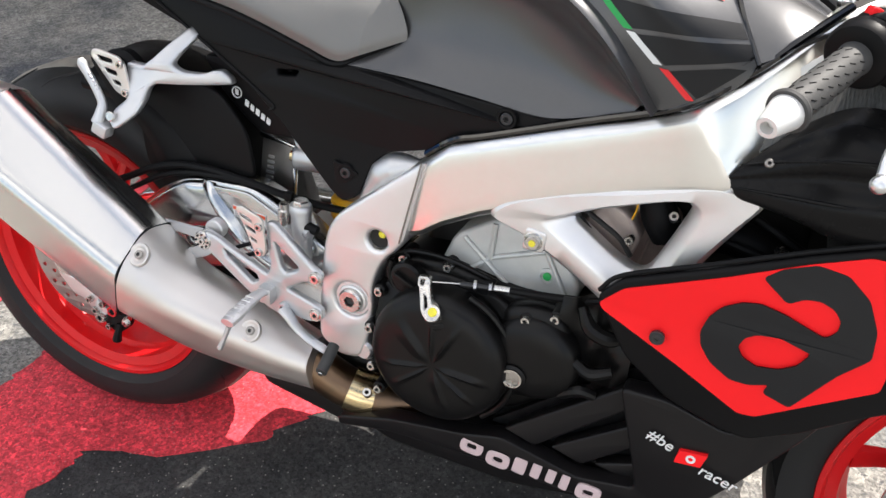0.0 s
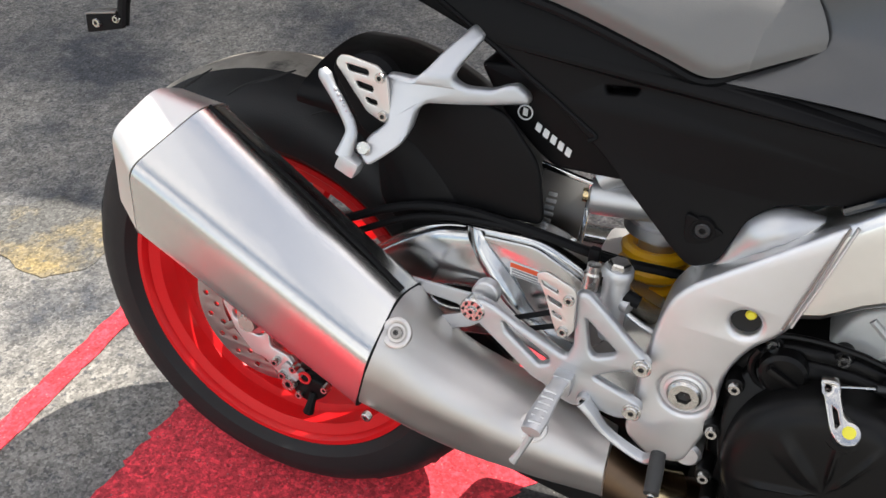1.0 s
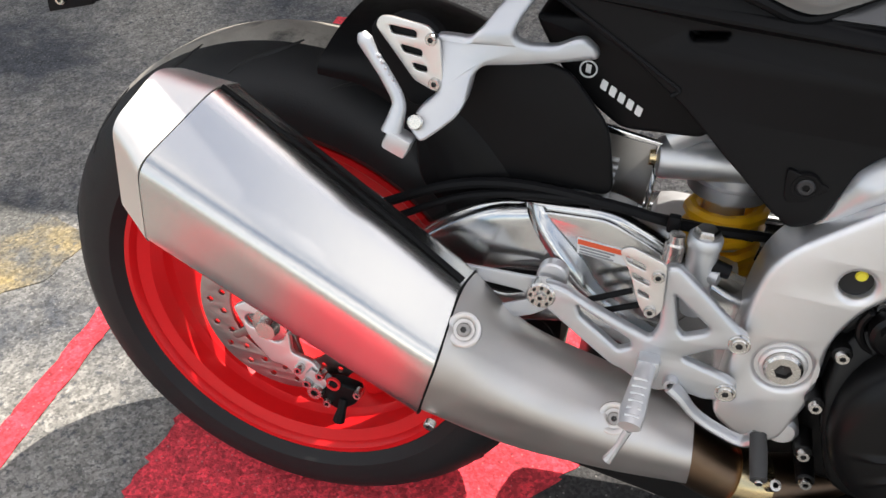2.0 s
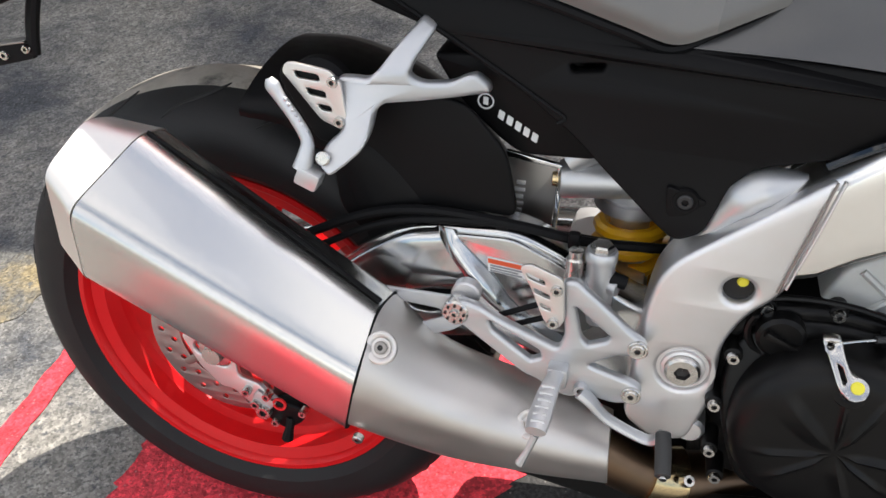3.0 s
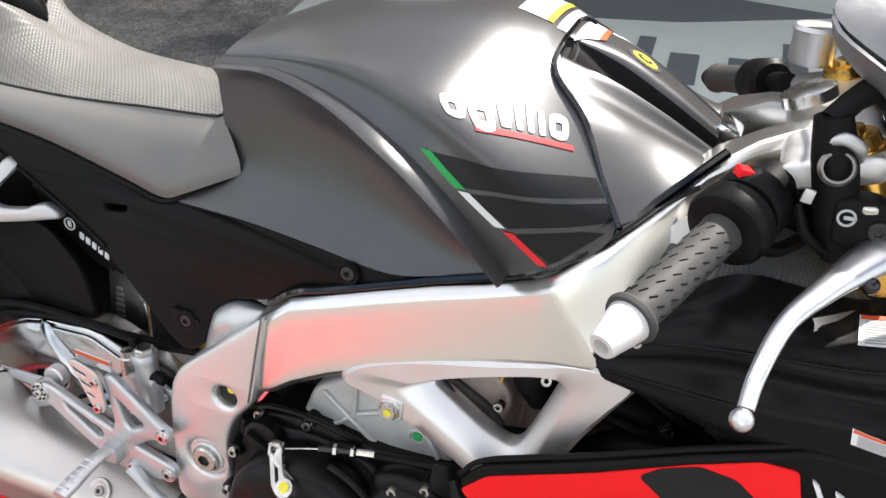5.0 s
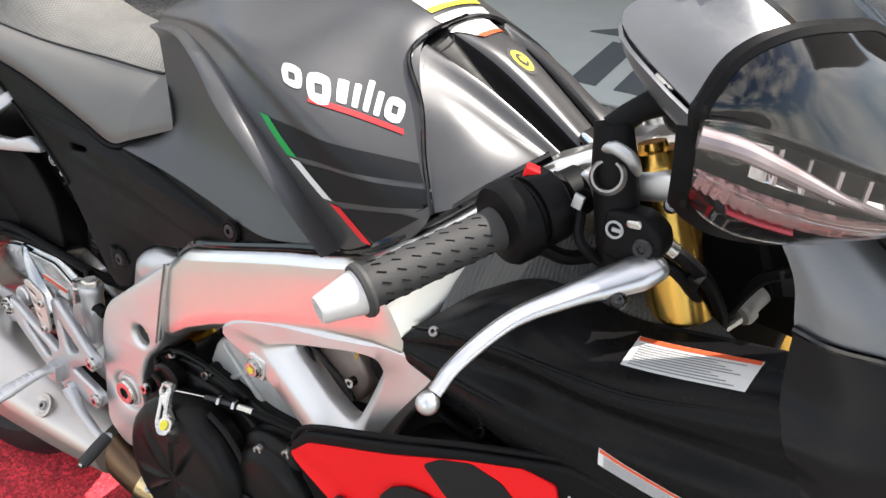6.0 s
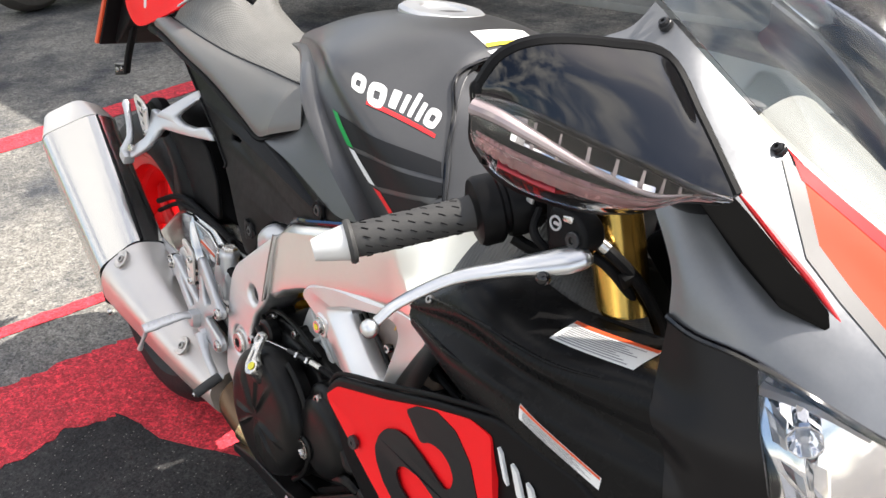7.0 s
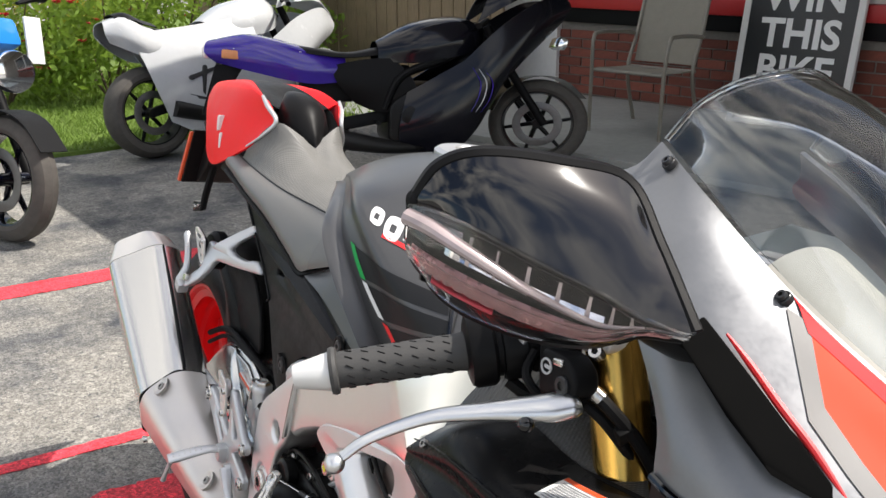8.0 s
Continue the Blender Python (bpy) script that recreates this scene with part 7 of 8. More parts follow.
bolt(hp2, (0.4145, -0.180, 0.541), 0.006, 0.004)
bolt(hp2, (0.4140, -0.180, 0.502), 0.006, 0.004)
rp = part("rider_peg", tube([(0.424, -0.178, 0.440), (0.422, -0.196, 0.444), (0.419, -0.220, 0.440), (0.417, -0.245, 0.435), (0.416, -0.262, 0.432)], [0.0090, 0.0090, 0.0105, 0.0120, 0.0105], 14, 5, flat=0.6), CAST, set_plate, "toothed silver rider peg")
for k in range(6):
    part("peg_tooth", block((0.0135, 0.0030, 0.0026), (0.4190 - 0.0005 * k, -0.2120 - 0.0085 * k, 0.4470 - 0.0016 * k), 0.0008, (8, 0, 0)), WHITE_CAP, rp)
part("peg_feeler", tube([(0.416, -0.258, 0.424), (0.410, -0.262, 0.404), (0.404, -0.264, 0.388)], [0.0040, 0.0032, 0.0048], 8, 3), PAINTED_ALU, rp)
part("peg_clevis", block((0.022, 0.018, 0.026), (0.424, -0.178, 0.436), 0.005), PAINTED_ALU, set_plate)
pedal = part("brake_pedal", tube([(0.449, -0.178, 0.420), (0.462, -0.180, 0.410), (0.476, -0.181, 0.396), (0.496, -0.182, 0.385), (0.524, -0.184, 0.377), (0.536, -0.187, 0.388)], [0.0100, 0.0085, 0.0072, 0.0070, 0.0070, 0.0090], 10, 5, flat=0.7), PAINTED_ALU, set_plate, "silver brake pedal with a rubber tip")
part("pedal_tip", tube([(0.538, -0.186, 0.391), (0.540, -0.204, 0.384), (0.542, -0.228, 0.374)], [0.0080, 0.0085, 0.0080], 12, 4), GRIP, pedal, "black rubber pedal tip")
bolt(pedal, (0.5425, -0.230, 0.3735), 0.004, 0.002, (0.1, -0.95, -0.3))
pump = part("rear_master_cylinder", tube([(0.455, -0.130, 0.478), (0.452, -0.130, 0.505), (0.450, -0.130, 0.560)], [0.012, 0.0145, 0.0145], 20, 3), PAINTED_ALU, bike, "silver rear brake pump")
part("pump_cap", lathe([(0.0160, -0.004), (0.0165, 0.0), (0.0160, 0.006), (0.0145, 0.008)], (0.450, -0.130, 0.556), (0, 0, 1), 20), PAINTED_ALU, pump)
part("pump_hexagon", lathe([(0.0125, 0.006), (0.0120, 0.013), (0.0100, 0.015), (0.0, 0.015)], (0.450, -0.130, 0.556), (0, 0, 1), 6), BOLT, pump)
part("pump_foot", block((0.046, 0.024, 0.034), (0.440, -0.130, 0.512), 0.007, (0, 8, 0)), PAINTED_ALU, pump)
part("banjo_bolt", lathe([(0.0095, -0.03), (0.0095, 0.0), (0.0075, 0.002), (0.0075, 0.010), (0.0, 0.011)], (0.425, -0.132, 0.550), (0, 0, 1), 12), BOLT, pump)
part("pump_port", tube([(0.455, -0.132, 0.525), (0.470, -0.138, 0.525)], 0.008, 12, 2), PAINTED_ALU, pump)
part("rubber_boot", tube([(0.455, -0.132, 0.535), (0.478, -0.132, 0.530)], [0.0085, 0.007], 12, 2), DULL, pump)
part("toe_spring_rod", tube([(0.355, -0.150, 0.478), (0.395, -0.150, 0.500)], 0.0032, 8, 2), DULL, set_plate)
part("toe_spring_rod", tube([(0.365, -0.150, 0.466), (0.405, -0.150, 0.486)], 0.0032, 8, 2), DULL, set_plate)
part("lower_mount", lathe([(0.016, -0.03), (0.016, 0.0), (0.012, 0.004), (0.0, 0.004)], (0.566, -0.150, 0.372), n=20), CAST, frame_beam)
stand = part("side_stand", tube([(0.66, 0.13, 0.28), (0.64, 0.22, 0.12), (0.62, 0.298, -0.028)], [0.014, 0.013, 0.012], 12, 3), DULL, bike, "black side stand")
part("stand_foot", block((0.07, 0.05, 0.012), (0.62, 0.305, -0.040), 0.003, (-9.45, 0, 0)), DULL, stand)

# ---- the ground ----
def gritty(name, base, dark, pale, stain_cut, speck):
    """Worn yard surface: pits and grit at two sizes, slow stains, pale specks of stone."""
    m = material(name, base, 0.85, vary=0.35, scale=26, bump=1.0, bump_scale=110, second=dark, second_scale=1.9, second_cut=stain_cut)
    n, l = m.node_tree.nodes, m.node_tree.links
    b = n["Principled BSDF"]
    co = n.new("ShaderNodeTexCoord")
    colour = b.inputs["Base Color"].links[0].from_socket

    def over(fac, kind, value, src):
        mix = n.new("ShaderNodeMix")
        mix.data_type, mix.blend_type = "RGBA", kind
        if kind == "MULTIPLY":
            mix.inputs[0].default_value = 1.0
            l.new(fac, mix.inputs[7])
        else:
            l.new(fac, mix.inputs[0])
            mix.inputs[7].default_value = (*value, 1)
        l.new(src, mix.inputs[6])
        return mix.outputs[2]

    def ranged(src, a, c, lo, hi):
        r = n.new("ShaderNodeMapRange")
        r.inputs["From Min"].default_value, r.inputs["From Max"].default_value = a, c
        r.inputs["To Min"].default_value, r.inputs["To Max"].default_value = lo, hi
        l.new(src, r.inputs["Value"])
        return r.outputs["Result"]

    for size, lo, hi in ((210, 0.55, 1.42), (75, 0.75, 1.2)):
        grit = n.new("ShaderNodeTexVoronoi")
        grit.inputs["Scale"].default_value = size
        l.new(co.outputs["Object"], grit.inputs["Vector"])
        colour = over(ranged(grit.outputs["Color"], 0.1, 0.9, lo, hi), "MULTIPLY", None, colour)
    pits = n.new("ShaderNodeTexNoise")
    pits.inputs["Scale"].default_value, pits.inputs["Detail"].default_value, pits.inputs["Roughness"].default_value = 52, 8, 0.75
    l.new(co.outputs["Object"], pits.inputs["Vector"])
    colour = over(ranged(pits.outputs["Fac"], 0.54, 0.62, 0.0, 0.9), "MIX", dark, colour)
    cells = n.new("ShaderNodeTexVoronoi")
    cells.inputs["Scale"].default_value = 85
    l.new(co.outputs["Object"], cells.inputs["Vector"])
    colour = over(ranged(cells.outputs["Distance"], 0.16, 0.11, 0.0, speck), "MIX", pale, colour)
    l.new(colour, b.inputs["Base Color"])
    b.inputs["Normal"].links[0].from_node.inputs["Distance"].default_value = 0.004
    return m


CONCRETE = gritty("worn_concrete", (0.27, 0.256, 0.228), (0.062, 0.066, 0.074), (0.42, 0.40, 0.37), (0.44, 0.62), 0.35)
# near-black ground colour that holds the shade under the bike
SHADED_GRIT = gritty("shaded_ground_grit", (0.052, 0.050, 0.048), (0.015, 0.015, 0.016), (0.36, 0.34, 0.31), (0.45, 0.65), 0.5)
LINE_PAINT = gritty("worn_red_line_paint", (0.72, 0.050, 0.070), (0.44, 0.026, 0.038), (0.55, 0.26, 0.25), (0.5, 0.75), 0.45)
ground_bm = bmesh.new()
bmesh.ops.create_grid(ground_bm, x_segments=40, y_segments=40, size=150)
ground = tagged(part("ground", ground_bm, CONCRETE), "worn grey concrete yard", "ground", kind="structure")


def painted(outline, ragged, seed, name="painted_line", label="worn red painted line on the concrete", lift=0.0015, mat=None):
    """A sheet with an uneven edge: road paint, and the painted shade under the bike."""
    line, k = [], len(outline)
    for i in range(k):
        a, b = Vector(outline[i]), Vector(outline[(i + 1) % k])
        n = max(2, int((b - a).length / 0.012))
        for j in range(n):
            p = a.lerp(b, j / n)
            w = noise.noise(Vector((p.x * 22, p.y * 22, seed))) + 0.5 * noise.noise(Vector((p.x * 70, p.y * 70, seed)))
            line.append(p + Vector((1, 0.6)) * w * ragged)
    data = bpy.data.curves.new("tmp", "CURVE")
    data.dimensions, data.fill_mode, data.extrude = "2D", "BOTH", 0.001
    s = data.splines.new("POLY")
    s.points.add(len(line) - 1)
    s.points.foreach_set("co", [c for p in line for c in (p[0], p[1], 0.001, 1)])
    s.use_cyclic_u = True
    bm = curve_mesh(data)
    for v in bm.verts:
        v.co.z += lift
    return tagged(part(name, bm, mat or LINE_PAINT), label, "road marking", kind="structure")


painted([(-0.498, -3.0), (-0.450, -3.0), (-0.446, 0.0), (-0.455, 1.3), (-0.500, 1.3), (-0.492, 0.0)], 0.005, 1.0)
painted([(-1.79, -3.0), (-1.66, -3.0), (-1.67, 0.0), (-1.84, 0.9), (-1.96, 0.9), (-1.805, 0.0)], 0.006, 2.0)
YELLOW_STAIN = gritty("worn_yellow_paint", (0.42, 0.31, 0.12), (0.11, 0.108, 0.10), (0.44, 0.40, 0.30), (0.40, 0.55), 0.35)
painted([(-0.92, 0.17), (-0.70, 0.13), (-0.63, 0.19), (-0.62, 0.30), (-0.72, 0.36), (-0.78, 0.35), (-0.86, 0.37), (-0.90, 0.31), (-0.98, 0.27), (-0.94, 0.22)], 0.011, 5.0, "painted_patch", "faded yellow paint stain on the concrete", 0.0).data.materials[0] = YELLOW_STAIN
# the bike's shade on the yard, laid as a dark sheet
painted([(-0.05, -0.50), (0.0, -0.60), (0.30, -0.55), (0.80, -0.50), (1.10, -0.40), (1.16, 0.05), (1.08, 0.45), (0.7, 0.62), (0.3, 0.50), (-0.1, 0.30), (-0.1, -0.2)], 0.02, 7.0, "asphalt_patch", "black gritty patch painted as the bike's shade on the ground", 0.0, SHADED_GRIT)
painted([(-0.242, -1.5), (-0.244, 0.45), (0.45, 0.55), (0.42, 0.2), (0.385, 0.08), (0.33, 0.02), (0.30, -0.04), (0.22, -0.10), (0.16, -0.14), (0.09, -0.155), (0.03, -0.18), (0.02, -0.23), (0.0, -0.29), (0.03, -0.36), (0.03, -0.45), (0.02, -0.8), (0.05, -1.5)], 0.022, 3.0, "painted_patch", "wide worn red painted band on the concrete")

# ---- the building, its porch and what stands there ----
WALL_AT, WALL_TURN = Vector((-3.9, 4.17, 0)), 18.0          # a point of the wall's foot and the way it runs
WALL = Matrix.Translation(WALL_AT) @ Matrix.Rotation(radians(WALL_TURN), 4, "Z")
BRICK = material("red_brick", (0.175, 0.053, 0.036), 0.85, vary=0.25, scale=40, bump=0.8, bump_scale=120)
MORTAR = material("mortar", (0.20, 0.18, 0.16), 0.9, vary=0.2, scale=60, bump=0.6, bump_scale=200)
TRIM_RED = material("red_trim_paint", (0.40, 0.012, 0.014), 0.45, vary=0.08)
TRIM_WHITE = material("white_trim_paint", (0.72, 0.71, 0.69), 0.5, vary=0.06)
SLAB = material("porch_concrete", (0.27, 0.275, 0.26), 0.85, vary=0.15, scale=20, bump=0.5, bump_scale=150)
WOOD = material("weathered_fence_wood", (0.22, 0.16, 0.10), 0.8, vary=0.3, scale=18, stretch=(6, 6, 0.6), bump=0.5, bump_scale=60)
ROOF = material("roof_boards", (0.42, 0.40, 0.37), 0.7, vary=0.15)
GLASS_DARK = material("dark_window_glass", (0.02, 0.022, 0.025), 0.05, vary=0.1, rough_vary=0.02)
for mt in (BRICK,):
    nn, ll = mt.node_tree.nodes, mt.node_tree.links
    info = nn.new("ShaderNodeObjectInfo")
    vr = nn.new("ShaderNodeMapRange")
    vr.inputs["To Min"].default_value, vr.inputs["To Max"].default_value = 0.65, 1.35
    ll.new(info.outputs["Random"], vr.inputs["Value"])
    hs = nn.new("ShaderNodeHueSaturation")
    ll.new(nn["Principled BSDF"].inputs["Base Color"].links[0].from_socket, hs.inputs["Color"])
    ll.new(vr.outputs["Result"], hs.inputs["Value"])
    ll.new(hs.outputs["Color"], nn["Principled BSDF"].inputs["Base Color"])


def set_at(ob, m):
    ob.matrix_basis = m
    return ob


wall = tagged(set_at(part("wall_north", block((9.0, 0.24, 2.7), (4.1, 0.13, 1.35), 0), MORTAR), WALL), "red brick building wall with pale joints", "wall", kind="structure")
porch = tagged(set_at(part("porch", block((10.4, 1.80, 0.045), (3.4, -0.90, 0.0205), 0.008), SLAB), WALL), "raised grey concrete porch slab", "porch", kind="structure")
roof = tagged(set_at(part("porch_roof", block((8.4, 4.05, 0.12), (5.0, -0.29, 2.66), 0.01), ROOF), pose(-3.9, 3.80, 0, 0, 0, 10)), "wide porch roof over the parked bikes", "roof", kind="structure")
ledge = tagged(set_at(part("window_ledge", block((5.2, 0.10, 0.11), (2.35, -0.035, 0.792), 0.006), TRIM_RED), WALL), "red painted window ledge", "trim", kind="structure")
part("ledge_drip", block((5.2, 0.05, 0.115), (2.35, -0.012, 0.678), 0.003), DULL, ledge)
win = tagged(set_at(part("window_1", block((5.0, 0.06, 1.2), (2.35, 0.0, 1.45), 0.004), TRIM_WHITE), WALL), "wide dark shop window in a white frame", "window", kind="structure")
for k in range(3):
    part("pane", block((1.5, 0.012, 1.05), (0.70 + 1.65 * k, -0.032, 1.45), 0), GLASS_DARK, win)
corner = tagged(set_at(part("corner_board", block((1.50, 0.30, 2.7), (-1.04, 0.10, 1.35), 0.004), TRIM_WHITE), WALL), "wide white corner board of the building", "trim", kind="structure")

# chairs
CHAIR_METAL = material("beige_chair_metal", (0.23, 0.21, 0.175), 0.45, 0.2, vary=0.08)
CHAIR_FABRIC = material("beige_sling_fabric", (0.25, 0.23, 0.19), 0.75, vary=0.10, scale=120, bump=0.4, bump_scale=900)


def patio_chair(m):
    c = thing("patio_chair", "beige metal patio chair with a sling seat on the porch", "chair", "", m)
    part("seat", patch([[(-0.24, -0.24, 0.42), (0, -0.24, 0.415), (0.24, -0.24, 0.42)], [(-0.24, 0, 0.40), (0, 0, 0.39), (0.24, 0, 0.40)], [(-0.23, 0.22, 0.39), (0, 0.22, 0.38), (0.23, 0.22, 0.39)]], 4, 4, 0.006), CHAIR_FABRIC, c, "beige sling seat")
    part("backrest", patch([[(-0.22, 0.22, 0.42), (0, 0.23, 0.42), (0.22, 0.22, 0.42)], [(-0.22, 0.29, 0.70), (0, 0.30, 0.70), (0.22, 0.29, 0.70)], [(-0.22, 0.36, 0.95), (0, 0.37, 0.95), (0.22, 0.36, 0.95)]], 4, 4, 0.006), CHAIR_FABRIC, c, "beige sling backrest")
    for s in (-1, 1):
        part("front_leg", tube([(s * 0.26, -0.26, 0.0), (s * 0.26, -0.26, 0.40), (s * 0.27, -0.24, 0.60), (s * 0.27, -0.16, 0.635), (s * 0.265, 0.10, 0.62), (s * 0.25, 0.25, 0.60)], 0.013, 10, 4), CHAIR_METAL, c)
        part("rear_leg", tube([(s * 0.25, 0.30, 0.0), (s * 0.24, 0.16, 0.36), (s * 0.235, 0.25, 0.60), (s * 0.23, 0.36, 0.96)], 0.013, 10, 4), CHAIR_METAL, c)
    part("front_rail", tube([(-0.26, -0.25, 0.405), (0.26, -0.25, 0.405)], 0.011, 10, 2), CHAIR_METAL, c)
    part("rear_rail", tube([(-0.24, 0.20, 0.385), (0.24, 0.20, 0.385)], 0.011, 10, 2), CHAIR_METAL, c)
    part("top_rail", tube([(-0.23, 0.36, 0.955), (0.23, 0.36, 0.955)], 0.012, 10, 2), CHAIR_METAL, c)
    return c


patio_chair(pose(-2.605, 3.597, 0.042, 0, 0, 18))


# sign
sign = thing("sign_board", "black sign board with white capitals leaning on the brick wall", "sign", m=pose(-2.206, 4.457, 0.042, -8, 0, 18))
part("board", block((0.70, 0.035, 1.55), (0.02, 0, 0.775), 0.004), material("black_sign_paint", (0.018, 0.020, 0.022), 0.4, vary=0.1), sign, "black painted face")
for s in (-1, 1):
    part("edge", block((0.045, 0.05, 1.58), (0.02 + s * 0.37, 0.0, 0.78), 0.004), TRIM_WHITE, sign, "white edge board")
for k, word in enumerate(("WIN", "THIS", "BIKE")):
    lettering(word, 0.258, pose(0.03, -0.0205, 0.765 - 0.238 * k, 90, 0, 0), None, WHITE, sign, align="CENTER", bold=0.007)
part("base_rail", block((0.62, 0.06, 0.03), (0, -0.03, 0.015), 0.004), TRIM_WHITE, sign)

# pale mat with dark shapes on the ground behind the bike
mat_ob = thing("ground_mat", "pale grey mat with dark unreadable shapes on the ground", "mat", m=pose(0.45, 2.42, 0.002, 0, 0, 4))
part("sheet", block((2.6, 1.0, 0.010), (0.1, 0, 0.006), 0.003), material("pale_grey_mat", (0.50, 0.54, 0.52), 0.7, vary=0.08, scale=10), mat_ob)
MAT_DARK = material("dark_mat_print", (0.11, 0.125, 0.135), 0.7, vary=0.1)
for k, (x, y, w, h) in enumerate(((-0.32, -0.2, 0.10, 0.40), (-0.14, -0.28, 0.13, 0.24), (0.06, -0.28, 0.07, 0.24), (0.20, -0.22, 0.06, 0.36), (0.34, -0.28, 0.10, 0.24), (0.52, -0.28, 0.07, 0.24), (0.70, -0.2, 0.08, 0.4))):
    part("dark_shape", block((w, h, 0.002), (x, y, 0.0125), 0), MAT_DARK, mat_ob)
part("dark_shape", slab([(-0.5, 0.05), (-0.15, 0.35), (0.4, 0.42), (0.9, 0.30), (0.3, 0.12)], -0.001, 0.001, r=0.03, bevel=0), MAT_DARK, mat_ob).matrix_basis = pose(0, 0, 0.013, -90, 0, 0)

# ---- parked motorcycles ----
PURPLE = material("purple_blue_paint", (0.042, 0.016, 0.31), 0.18, vary=0.08, coat=0.7)
BLACK_PAINT = material("gloss_black_paint", (0.006, 0.006, 0.010), 0.16, vary=0.1, spec=0.3, coat=0.15)
WHITE_PAINT = material("pearl_white_paint", (0.50, 0.51, 0.515), 0.22, vary=0.04, coat=0.6)
BLUE_PAINT = material("bright_blue_paint", (0.02, 0.20, 0.62), 0.22, vary=0.06, coat=0.6)
AMBER = material("amber_lens", (0.75, 0.30, 0.12), 0.2)


WORN_DISC = material("worn_parked_disc", (0.16, 0.155, 0.15), 0.45, 0.8, vary=0.2, scale=60)
DUSTY = material("dusty_parked_tyre", (0.075, 0.068, 0.060), 0.85, vary=0.3, scale=30, bump=0.4, bump_scale=300)


def road_wheel(parent, at, r, half, rim_mat, turn=0.0):
    m = Matrix.Translation(at) @ Matrix.Rotation(radians(turn), 4, "Z")
    put = lambda bm: bent(bm, lambda p: m @ p)
    w = part("wheel", put(lathe([(0.03, -0.08), (0.035, 0), (0.03, 0.08)], (0, 0, 0), n=16)), rim_mat, parent)
    prof = [(0.215, half * 0.8), (0.24, half), (r - 0.04, half * 0.95), (r - 0.012, half * 0.6), (r, 0)]
    part("tyre", put(lathe(prof + [(a, -b) for a, b in reversed(prof[:-1])], (0, 0, 0), n=56, closed=True)), DUSTY, w)
    prof = [(0.222, half * 0.84), (0.210, half * 0.8), (0.200, 0.0)]
    part("rim", put(lathe(prof + [(a, -b) for a, b in reversed(prof[:-1])] + [(0.215, -0.01), (0.215, 0.01)], (0, 0, 0), n=48, closed=True)), rim_mat, w)
    for k in range(6):
        a = math.pi * k / 3
        part("spoke", put(tube([(0.03 * math.cos(a), 0, 0.03 * math.sin(a)), (0.205 * math.cos(a + 0.12), 0, 0.205 * math.sin(a + 0.12))], [0.016, 0.011], 8, 3)), rim_mat, w)
    part("brake_disc", put(slab(ring_of(0, 0, 0.15, 36), -half * 0.9 - 0.004, -half * 0.9, [ring_of(0, 0, 0.10, 24)], r=0, hole_r=0, bevel=0.0005)), WORN_DISC, w)
    return w


